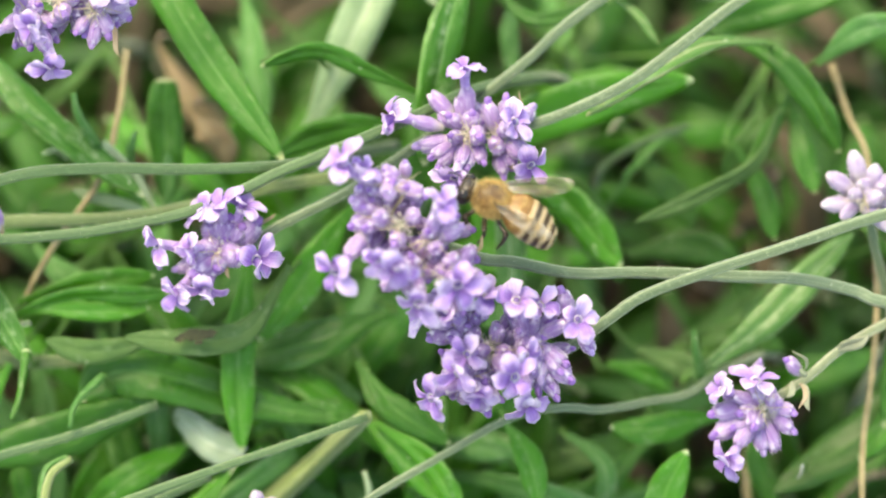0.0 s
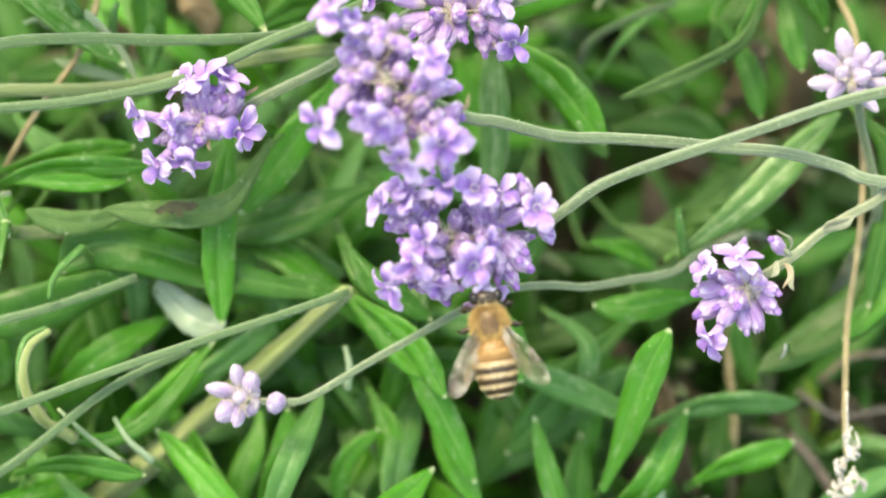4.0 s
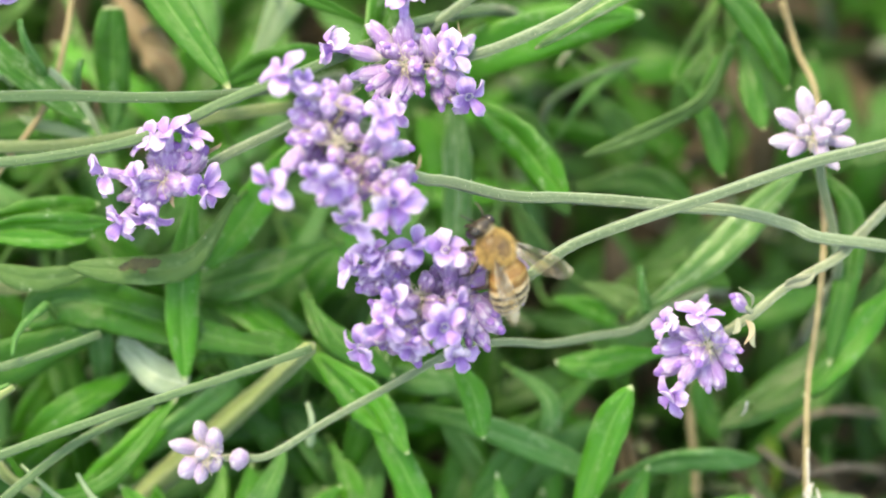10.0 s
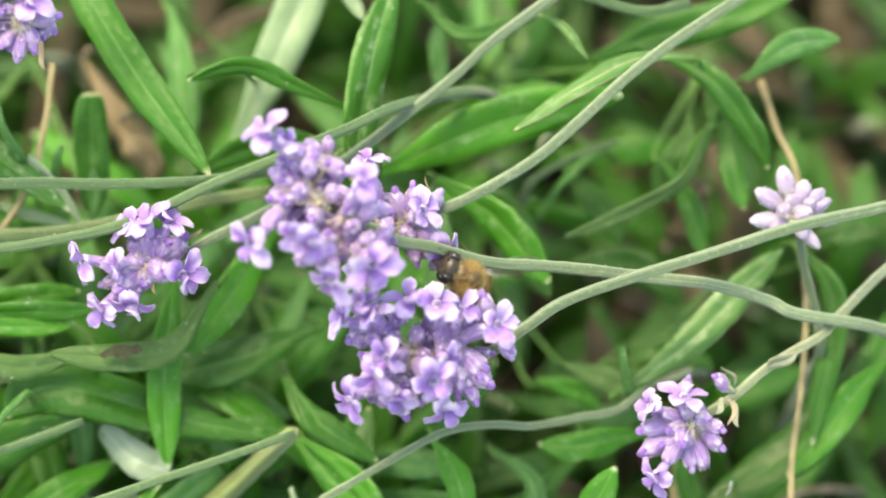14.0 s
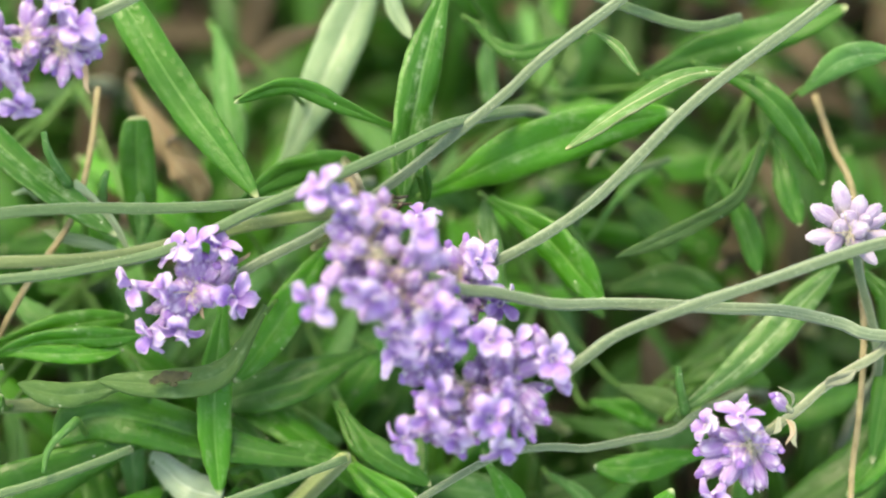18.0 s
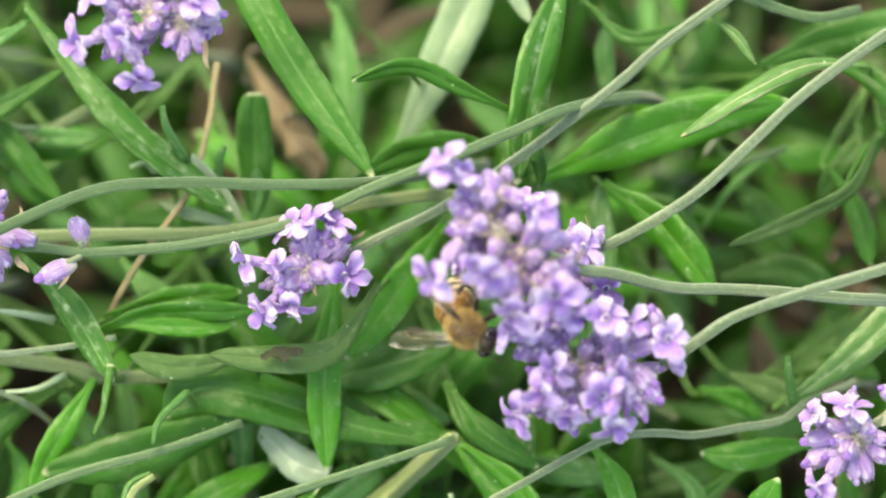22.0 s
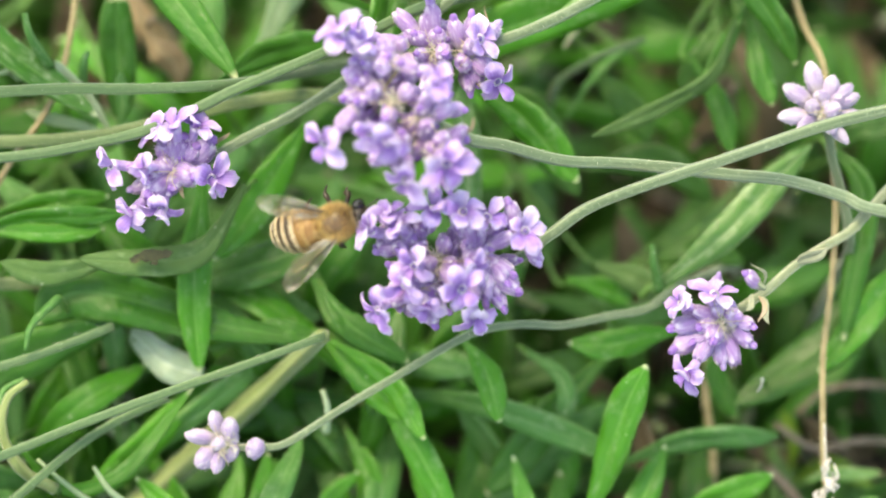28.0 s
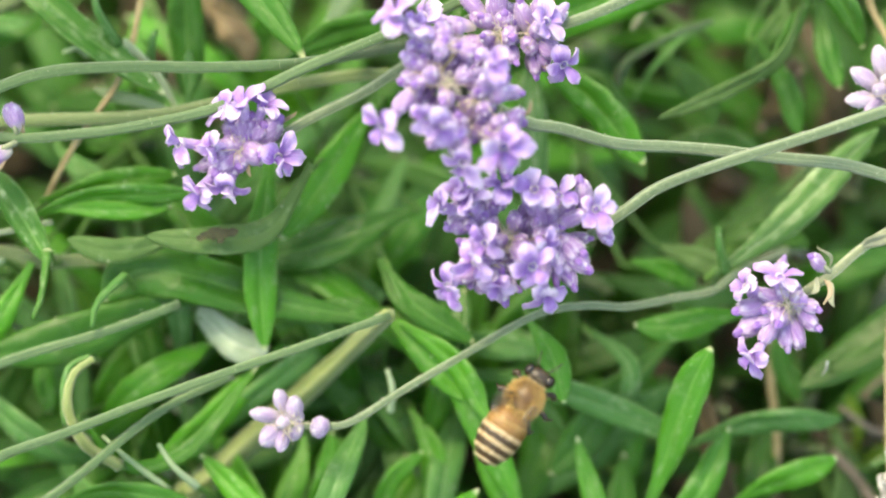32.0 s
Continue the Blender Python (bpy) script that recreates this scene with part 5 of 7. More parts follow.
leaf(SHOOTS[14], [(30.9, -37.9, -22.0), (35.9, -34.9, -20.0), (42.0, -32.2, -19.0)], 3.6, GREEN, 20, 29)
leaf(SHOOTS[14], [(31.9, -16.2, -20.0), (25.4, -17.0, -18.0), (19.0, -16.6, -18.0)], 3.7, GREEN, 15, 30)
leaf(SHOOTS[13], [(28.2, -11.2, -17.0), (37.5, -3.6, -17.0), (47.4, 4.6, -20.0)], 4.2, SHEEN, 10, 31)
leaf(SHOOTS[8], [(-7.9, -16.4, -17.0), (-1.5, -21.4, -15.0), (2.5, -27.3, -13.0)], 3.1, GREEN, 10, 32)
leaf(SHOOTS[8], [(-6.7, -27.0, -24.0), (-4.0, -32.1, -22.0), (-1.4, -38.5, -22.0)], 3.3, GREEN, 0, 33)
leaf(SHOOTS[11], [(14.0, -18.4, -24.0), (18.8, -22.2, -21.0), (18.2, -28.9, -21.0)], 2.5, GREY, 0, 34)
leaf(SHOOTS[13], [(48.7, 5.2, -22.0), (52.6, -1.9, -19.0), (50.6, -17.2, -17.0)], 3.4, DEEP, 5, 35)
leaf(SHOOTS[16], [(56.8, -7.1, -24.0), (50.8, -15.5, -22.0), (38.0, -24.6, -22.0)], 6.4, WEED_SHADE, 15, 36)
leaf(SHOOTS[8], [(-20.9, -19.3, -22.0), (-28.5, -27.6, -20.0), (-36.2, -33.5, -20.0)], 4.3, GREEN, -15, 37)
leaf(SHOOTS[8], [(-4.1, -19.0, -26.0), (3.0, -19.2, -24.0), (8.9, -20.8, -24.0)], 3.3, GREY, 10, 38)
leaf(SHOOTS[5], [(-45.8, -37.0, -14.0), (-38.7, -35.2, -12.0), (-31.1, -36.1, -12.0)], 3.0, DEEP, 20, 39)
leaf(SHOOTS[11], [(5.8, -38.4, -30.0), (14.9, -32.3, -28.0), (24.0, -24.4, -27.0)], 5.2, GREY, 20, 40)
leaf(SHOOTS[3], [(-32.2, 9.6, -23.0), (-31.9, 16.0, -22.0), (-31.8, 23.0, -21.0)], 3.5, DEEP, 0, 41, blunt=0.28)
leaf(SHOOTS[6], [(-24.0, 33.8, -32.0), (-22.5, 25.8, -30.0), (-20.3, 17.2, -30.0)], 4.0, GREY, 10, 42)
leaf(SHOOTS[7], [(-20.4, 12.9, -18.0), (-14.0, 16.3, -17.0), (-6.4, 18.0, -18.0)], 3.8, DEEP, 15, 43)
leaf(SHOOTS[4], [(-48.3, -3.0, -17.0), (-40.5, -0.3, -16.0), (-32.9, 0.2, -17.0)], 3.3, GREEN, 20, 44)
leaf(SHOOTS[4], [(-48.0, -4.0, -15.0), (-40.3, -3.8, -14.0), (-33.4, -2.7, -15.0)], 2.4, GREEN, -15, 45)
leaf(SHOOTS[0], [(-66.3, 17.4, -24.0), (-58.9, 13.6, -23.0), (-53.8, 9.9, -24.0)], 3.9, DEEP, 10, 46)
leaf(SHOOTS[0], [(-67.8, 14.9, -26.0), (-57.3, 16.7, -25.0), (-48.2, 18.5, -25.0)], 3.4, GREEN, 10, 47)
leaf(SHOOTS[1], [(-75.2, 8.1, -24.0), (-69.1, 8.2, -22.0), (-62.0, 8.7, -22.0)], 2.8, DEEP, 10, 48)
leaf(SHOOTS[7], [(-9.0, -10.0, -18.0), (-5.7, -15.0, -16.0), (0.8, -18.7, -16.0)], 3.4, DEEP, -20, 49)
leaf(SHOOTS[8], [(-9.6, -16.1, -19.0), (-4.3, -20.8, -17.0), (1.6, -25.7, -16.0)], 3.4, GREEN, 0, 50)
leaf(SHOOTS[4], [(-47.3, 4.2, -26.0), (-43.2, -0.3, -25.0), (-38.6, -4.8, -25.0)], 3.6, GREY, 0, 51)
leaf(SHOOTS[3], [(-46.3, 20.2, -26.0), (-40.2, 14.7, -24.0), (-34.9, 8.3, -24.0)], 2.5, GREY, 0, 52)
leaf(SHOOTS[12], [(36.8, 20.7, -26.0), (35.4, 16.8, -25.0), (32.9, 11.6, -26.0)], 3.1, WEED_SHADE, 0, 53)
leaf(SHOOTS[12], [(33.4, 15.5, -24.0), (36.6, 9.6, -23.0), (38.5, 4.4, -23.0)], 2.9, DEEP, 0, 54)
leaf(SHOOTS[16], [(59.0, -7.8, -20.0), (53.6, -12.9, -18.0), (47.2, -20.6, -18.0)], 4.2, GREEN, 15, 55)
leaf(SHOOTS[10], [(22.5, -8.0, -26.0), (27.0, -9.9, -25.0), (30.3, -13.2, -25.0)], 3.4, OLIVE, 10, 56)
leaf(SHOOTS[6], [(-24.3, 28.8, -34.0), (-22.3, 24.8, -33.0), (-20.9, 18.9, -33.0)], 2.8, GREY, 0, 57)
leaf(SHOOTS[9], [(14.6, 36.3, -34.0), (16.5, 31.0, -33.0), (15.9, 26.4, -33.0)], 3.7, OLIVE, 0, 58)
leaf(SHOOTS[9], [(18.4, 31.7, -14.0), (22.2, 29.7, -13.0), (24.4, 26.6, -13.0)], 1.2, DRYTIP, 0, 59)
leaf(SHOOTS[9], [(5.9, 33.4, -20.0), (11.0, 29.8, -19.0), (19.3, 31.4, -20.0)], 1.9, DEEP, 10, 60)
leaf(SHOOTS[9], [(25.7, 26.6, -25.0), (35.2, 30.5, -23.0), (48.6, 34.9, -23.0)], 4.7, DEEP, -5, 61)
leaf(SHOOTS[9], [(0.2, 17.8, -13.0), (0.8, 15.3, -13.0), (-0.1, 12.8, -14.0)], 1.9, DEEP, 30, 62)
leaf(SHOOTS[8], [(-19.4, -29.6, -24.0), (-19.9, -35.3, -22.0), (-21.7, -43.0, -22.0)], 3.5, GREEN, 0, 63)
leaf(SHOOTS[8], [(-15.0, -30.4, -28.0), (-16.2, -36.9, -27.0), (-18.0, -43.4, -27.0)], 3.5, GREEN, 10, 64)
leaf(SHOOTS[14], [(43.0, -30.3, -34.0), (44.9, -35.4, -33.0), (43.0, -43.4, -33.0)], 3.4, OLIVE, 0, 65)
leaf(SHOOTS[8], [(0.7, -26.1, -22.0), (2.6, -32.4, -20.0), (6.6, -40.0, -20.0)], 3.9, GREEN, 10, 66)
leaf(SHOOTS[4], [(-31.6, -7.5, -13.0), (-38.5, -7.9, -12.0), (-44.7, -6.6, -11.0)], 3.1, OLIVE, 0, 67)
leaf(SHOOTS[9], [(22.9, 16.1, -32.0), (26.2, 10.7, -31.0), (28.9, 5.8, -31.0)], 3.7, WEED_SHADE, 0, 68)
leaf(SHOOTS[12], [(39.8, 19.7, -24.0), (41.8, 14.4, -22.0), (42.5, 9.7, -21.0)], 3.1, DEEP, 0, 69)
leaf(SHOOTS[10], [(21.6, 3.2, -33.0), (29.5, 3.5, -32.0), (36.5, -0.9, -32.0)], 4.5, WEED_SHADE, 10, 70)
leaf(SHOOTS[8], [(-21.7, -17.5, -19.0), (-14.5, -14.9, -17.0), (-9.0, -16.0, -17.0)], 3.1, DEEP, -10, 71)
leaf(SHOOTS[7], [(-9.8, -9.2, -21.0), (-6.2, -14.6, -19.0), (-1.0, -19.8, -18.0)], 3.6, DEEP, -15, 72)
leaf(SHOOTS[7], [(-16.2, -10.6, -29.0), (-12.9, -12.3, -28.0), (-9.2, -13.9, -28.0)], 2.7, GREY, 0, 73)
leaf(SHOOTS[8], [(-9.5, -43.7, -24.0), (-9.0, -36.4, -21.0), (-5.4, -31.3, -20.0)], 2.6, GREEN, 0, 74)
leaf(SHOOTS[8], [(-6.5, -29.3, -26.0), (-3.6, -35.2, -23.0), (-2.3, -43.6, -23.0)], 3.0, GREEN, 0, 75)
leaf(SHOOTS[8], [(-19.3, -43.9, -25.0), (-16.8, -36.5, -22.0), (-16.0, -29.1, -21.0)], 2.8, GREEN, 0, 76)
leaf(SHOOTS[14], [(37.9, -16.3, -30.0), (36.7, -21.5, -29.0), (38.2, -26.7, -29.0)], 3.0, DEEP, 0, 77)
leaf(SHOOTS[14], [(44.5, -41.9, -28.0), (48.9, -39.1, -26.0), (54.7, -35.5, -26.0)], 3.4, GREY, 0, 78)
leaf(SHOOTS[14], [(46.6, -34.0, -27.0), (50.1, -32.8, -26.0), (55.3, -32.6, -26.0)], 1.7, DRYTIP, 0, 79)
leaf(SHOOTS[11], [(14.0, -41.6, -32.0), (17.8, -36.2, -31.0), (20.4, -32.9, -31.0)], 2.3, GREY, 0, 80)
leaf(SHOOTS[12], [(39.7, 21.3, -22.0), (37.6, 16.1, -20.0), (34.5, 12.4, -18.0)], 2.2, DEEP, 0, 81)
leaf(SHOOTS[9], [(7.7, 33.3, -32.0), (8.2, 28.6, -31.0), (7.9, 23.3, -31.0)], 2.4, GREY, 0, 82)
leaf(SHOOTS[6], [(-3.4, 39.0, -23.0), (-2.2, 35.1, -22.0), (-1.4, 31.3, -21.0)], 2.1, SILVER, 0, 83)
leaf(SHOOTS[0], [(-69.7, 33.1, -30.0), (-67.2, 30.7, -29.0), (-65.1, 28.2, -29.0)], 3.4, GREY, 0, 84)
leaf(SHOOTS[2], [(-59.8, -16.6, -23.0), (-58.3, -20.7, -22.0), (-59.2, -26.6, -22.0)], 2.3, GREEN, 0, 85)
leaf(SHOOTS[5], [(-49.1, -20.0, -25.0), (-48.4, -23.2, -24.0), (-48.5, -27.1, -24.0)], 2.8, GREEN, 0, 86)
leaf(SHOOTS[5], [(-38.7, -18.7, -30.0), (-35.9, -22.5, -29.0), (-33.2, -25.8, -29.0)], 3.1, GREY, 0, 87)
leaf(SHOOTS[3], [(-49.3, 18.3, -30.0), (-54.5, 16.9, -29.0), (-60.3, 12.8, -29.0)], 3.4, GREEN, 10, 88)
leaf(SHOOTS[1], [(-73.6, 5.9, -22.0), (-67.6, 6.3, -21.0), (-61.1, 6.5, -21.0)], 1.9, GREY, 0, 89)
leaf(SHOOTS[10], [(19.0, -10.3, -28.0), (24.2, -11.6, -27.0), (26.8, -11.6, -27.0)], 3.4, GREEN, 10, 90)
leaf(SHOOTS[8], [(-1.2, -19.3, -28.0), (5.3, -19.9, -27.0), (10.5, -22.5, -27.0)], 3.5, GREY, 10, 91)
leaf(SHOOTS[9], [(13.5, 23.7, -34.0), (19.4, 22.3, -33.0), (26.0, 23.0, -33.0)], 4.0, GREEN, 0, 92)
leaf(SHOOTS[10], [(10.8, 11.6, -30.0), (15.3, 9.0, -28.0), (20.9, -0.2, -27.0)], 5.2, WEED_SHADE, 0, 93)
leaf(SHOOTS[13], [(50.5, 3.9, -32.0), (53.7, 7.2, -31.0), (59.5, 7.2, -31.0)], 3.4, WEED_SHADE, 0, 94)
leaf(SHOOTS[13], [(28.0, -8.0, -30.0), (33.3, -6.7, -29.0), (39.8, -8.8, -29.0)], 3.4, WEED_SHADE, 0, 95)
leaf(SHOOTS[5], [(-43.2, -27.6, -11.0), (-38.5, -32.0, -13.0), (-31.6, -30.3, -15.0), (-23.5, -21.7, -17.0)], 1.9, GREEN, 0, 96)
leaf(SHOOTS[11], [(23.7, -19.0, -26.0), (16.1, -27.5, -24.0), (9.0, -34.1, -24.0)], 5.1, DEEP, 0, 97)
leaf(SHOOTS[11], [(11.0, -22.0, -30.0), (9.0, -29.8, -29.0), (5.8, -39.0, -29.0)], 5.4, DEEP, 0, 98)
leaf(SHOOTS[0], [(-64.8, 21.3, -22.0), (-59.3, 17.1, -20.0), (-53.3, 9.8, -20.0)], 2.9, DEEP, 0, 99)
leaf(SHOOTS[0], [(-60.7, 15.9, -24.0), (-55.6, 17.6, -22.0), (-49.8, 18.3, -22.0)], 2.6, GREY, 0, 100)
leaf(SHOOTS[4], [(-33.1, 7.4, -17.0), (-36.2, 12.5, -16.0), (-38.1, 16.0, -15.0)], 1.9, SILVER, 0, 101)
leaf(SHOOTS[4], [(-32.9, 7.1, -20.0), (-38.1, 8.9, -19.0), (-42.2, 10.5, -18.0)], 1.5, SILVER, 10, 102)
leaf(SHOOTS[4], [(-32.3, 7.9, -20.0), (-31.2, 11.2, -19.0), (-31.5, 14.6, -19.0)], 1.7, GREY, 0, 103)
leaf(SHOOTS[5], [(-36.9, -20.1, -29.0), (-35.1, -23.6, -28.0), (-34.2, -27.6, -28.0)], 2.0, SILVER, 0, 104)
hook_leaf(SHOOTS[5], [(-41.7, -20.1, -9.0), (-44.0, -22.0, -9.0), (-44.6, -25.8, -9.0), (-42.7, -29.9, -10.0), (-39.1, -32.3, -12.0)], 0.75, STEM_STRAW, 286)
hook_leaf(SHOOTS[4], [(-41.8, -16.6, -8.0), (-41.2, -13.9, -9.0), (-38.4, -10.9, -12.0)], 0.5, GREY, 287)
hook_leaf(SHOOTS[4], [(-48.4, -15.7, -8.0), (-47.5, -13.1, -9.0), (-46.9, -8.0, -11.0)], 0.5, BLOOM, 288)
hook_leaf(SHOOTS[5], [(-42.2, -19.9, -10.0), (-44.4, -21.1, -10.0), (-45.1, -23.8, -10.0), (-44.9, -27.6, -11.0)], 0.6, GREY, 289)
hook_leaf(SHOOTS[5], [(-41.0, -28.9, -11.0), (-37.7, -31.8, -11.0), (-33.7, -35.1, -13.0)], 0.4, SILVER, 290)
hook_leaf(SHOOTS[5], [(-34.7, -29.8, -11.0), (-33.0, -32.4, -11.0), (-30.5, -34.8, -13.0)], 0.45, SILVER, 291)
hook_leaf(SHOOTS[4], [(-41.8, 21.0, -13.0), (-41.2, 18.5, -13.0), (-39.2, 15.1, -15.0)], 0.6, GREY, 292)
hook_leaf(SHOOTS[4], [(-35.0, 16.8, -16.0), (-35.5, 15.2, -16.0), (-35.8, 12.6, -18.0)], 0.6, GREY, 293)
hook_leaf(SHOOTS[4], [(-45.8, 14.3, -18.0), (-44.2, 14.7, -18.0), (-43.1, 13.9, -20.0)], 0.4, SILVER, 294)
hook_leaf(SHOOTS[1], [(-60.1, -2.1, -14.0), (-57.5, -2.4, -14.0), (-53.9, -3.1, -16.0)], 0.5, SILVER, 295)
hook_leaf(SHOOTS[1], [(-58.9, -11.2, -14.0), (-55.5, -10.8, -14.0), (-52.5, -9.2, -16.0)], 0.4, SILVER, 296)
hook_leaf(SHOOTS[0], [(-68.3, 13.8, -16.0), (-65.8, 14.9, -16.0), (-61.6, 15.4, -18.0)], 0.6, GREY, 297)
hook_leaf(SHOOTS[0], [(-62.2, 20.0, -22.0), (-59.6, 18.8, -22.0), (-56.5, 18.6, -24.0)], 0.4, SILVER, 298)
hook_leaf(SHOOTS[13], [(28.3, -5.9, -14.0), (28.5, -8.1, -14.0), (29.2, -11.0, -16.0)], 0.6, GREY, 299)
hook_leaf(SHOOTS[8], [(-9.1, -21.8, -16.0), (-8.5, -24.1, -16.0), (-8.8, -26.7, -18.0)], 0.5, SILVER, 300)
hook_leaf(SHOOTS[6], [(-20.6, 24.4, -11.0), (-18.1, 25.3, -11.0), (-14.3, 25.2, -12.0)], 0.3, OLIVE, 302)
hook_leaf(SHOOTS[11], [(25.6, -34.9, -20.0), (26.8, -37.9, -20.0), (26.6, -41.6, -22.0)], 0.8, SILVER, 303)
hook_leaf(SHOOTS[14], [(39.8, -22.7, -13.0), (40.3, -22.0, -13.0), (40.5, -21.1, -13.5)], 0.15, HUSK, 304)
hook_leaf(SHOOTS[9], [(19.2, 8.4, -30.0), (22.5, 13.2, -30.0), (27.1, 17.2, -31.0)], 0.5, GREY, 305)
hook_leaf(SHOOTS[9], [(19.3, 16.9, -29.0), (21.0, 19.2, -30.0), (24.0, 21.6, -31.0)], 0.4, STEM_PALE, 306)

# two grass blades, built as leaves of this lavender shoot
leaf(SHOOTS[14], [(46.4, -34.6, -38.0), (50.6, -32.6, -36.0), (55.6, -35.0, -37.0)], 2.2, LIME, 0, 106)
leaf(SHOOTS[14], [(46.0, -34.5, -40.0), (45.7, -30.0, -38.0), (45.3, -26.0, -38.0)], 1.6, LIME, 0, 107)
toothed_leaf(-74.6, 27.7, -24, 13, 9, 80, 1)
toothed_leaf(-70.2, -9.4, -28, 19, 15, 20, 2)
toothed_leaf(-71.8, -5.5, -34, 14, 10, 130, 3)
toothed_leaf(-67.9, -16.1, -36, 13, 10, 60, 4)
dead_leaf([(-34.2, 28.2, -40.0), (-29.5, 20.6, -39.0), (-25.2, 14.3, -42.0)], 3.4, 20, 60)
dead_leaf([(-21.9, 28.9, -52.0), (-17.1, 32.3, -51.0), (-11.1, 35.8, -53.0)], 2.6, -20, 61, BROWN)
dead_leaf([(-29.3, 20.1, -32.0), (-26.7, 16.8, -31.0), (-26.1, 12.9, -33.0)], 4, 10, 62)
dead_leaf([(34.7, 4.9, -40.0), (38.0, 8.9, -39.0), (40.2, 13.6, -41.0)], 4.5, 30, 63, BROWN)
dead_leaf([(46.6, -26.5, -38.0), (49.9, -30.4, -37.0), (54.1, -34.5, -39.0)], 4.0, 20, 64, BROWN)
dead_leaf([(38.8, -26.7, -40.0), (42.7, -30.6, -39.0), (48.3, -32.0, -41.0)], 3.0, -20, 65, BROWN)
dead_leaf([(38.9, 11.5, -36.0), (37.0, 8.8, -36.0), (34.5, 6.9, -38.0)], 2.5, 0, 66, BROWN)
part("peeled_bark", mesh_of("peeled_bark", *tube([(0.12, -0.6, 0.2), (0.0, 3.0, 0.24), (-0.05, 7.2, 0.16)], 0.3, 0.1, 8, 6, 0.2, 9)), HUSK, stem_165, "bleached strip of peeled bark")
husks(stem_165, (0.5, -1.5, 0.0), 1)
husks(stem_165, (-0.5, -5.3, 0.0), 2)


# ---- litter on the soil ----
def litter(u, v, spread, count, seed):
    """Dry twigs, stalk ends and dead leaves that lie crosswise on the soil in a gap of the bush."""
    rnd = random.Random(seed)
    for k in range(count):
        a, b = u + rnd.uniform(-spread, spread), v + rnd.uniform(-spread, spread)
        turn, reach = rnd.uniform(0, 2 * math.pi), rnd.uniform(5, 13)
        d = Vector((math.cos(turn), math.sin(turn), 0))
        o = Vector((a, b, soil_depth(b) + rnd.uniform(1.0, 5.0)))
        if k % 4 == 3:
            dead = thing("dead_leaf", spot(*o), "dry brown dead leaf on the soil", "leaf", "dead leaves")
            pts = [d * -reach * 0.7, Vector((0, 0, 1.5)), d * reach * 0.7 + Vector((0, 0, rnd.uniform(-1, 2)))]
            part("blade", mesh_of("blade", *blade(pts, rnd.uniform(2.4, 4.0), rnd.uniform(-40, 40), 0.3, 0.1, seed=seed + k)), BROWN, dead)
            continue
        mat, label = rnd.choice(((WOOD, "dry grey-brown twig on the soil"), (STRAW, "dry straw-coloured stalk on the soil"), (HUSK, "bleached grey twig on the soil")))
        twig = thing("dry_twig", spot(*o), label, "twig", "twigs on the soil")
        side = Vector((-d.y, d.x, 0)) * rnd.uniform(-2, 2)
        rod(twig, "branch", [-d * reach, side + Vector((0, 0, rnd.uniform(0, 3))), d * reach], rnd.uniform(0.3, 0.65), 0.25, mat, seed + k)


litter(52, -32, 13, 26, 401)
litter(40, 14, 13, 18, 402)
litter(-28, 25, 12, 16, 403)
litter(-8, 38, 9, 8, 404)

# ---- leaves deeper in the bush ----
def under_shoot(seed, tones):
    """A shoot of the inner bush: a branch with pairs of leaves."""
    rnd = random.Random(seed)
    ob = thing("lavender_shoot", spot(0, 0, -80), "leafy green lavender shoot deep inside the bush", "lavender", "inner lavender shoots")
    bend = rnd.uniform(-8, 8)
    line = spline([(0, 0, -8), (bend * 0.4, 2, 22), (bend, 6, 46)], 8)
    rod(ob, "branch", [line[0], line[8], line[-1]], 1.1, 0.5, STEM_YOUNG, seed)
    for k in range(5):
        p = line[5 + 2 * k]
        turn = rnd.uniform(0, 180)
        for side in (0, 180):
            a = radians(turn + side + rnd.uniform(-25, 25))
            reach, rise = rnd.uniform(17, 30), rnd.uniform(2, 13)
            d = Vector((math.cos(a), math.sin(a), 0))
            pts = [p, p + d * reach * 0.5 + Vector((0, 0, rise)), p + d * reach + Vector((0, 0, rise * rnd.uniform(0.0, 1.1)))]
            mat = rnd.choice(tones)
            part("leaf", mesh_of("leaf", *blade(pts, rnd.uniform(3.2, 4.8), rnd.uniform(-30, 30), seed=seed * 31 + k, rows=10)), mat, ob)
    return ob


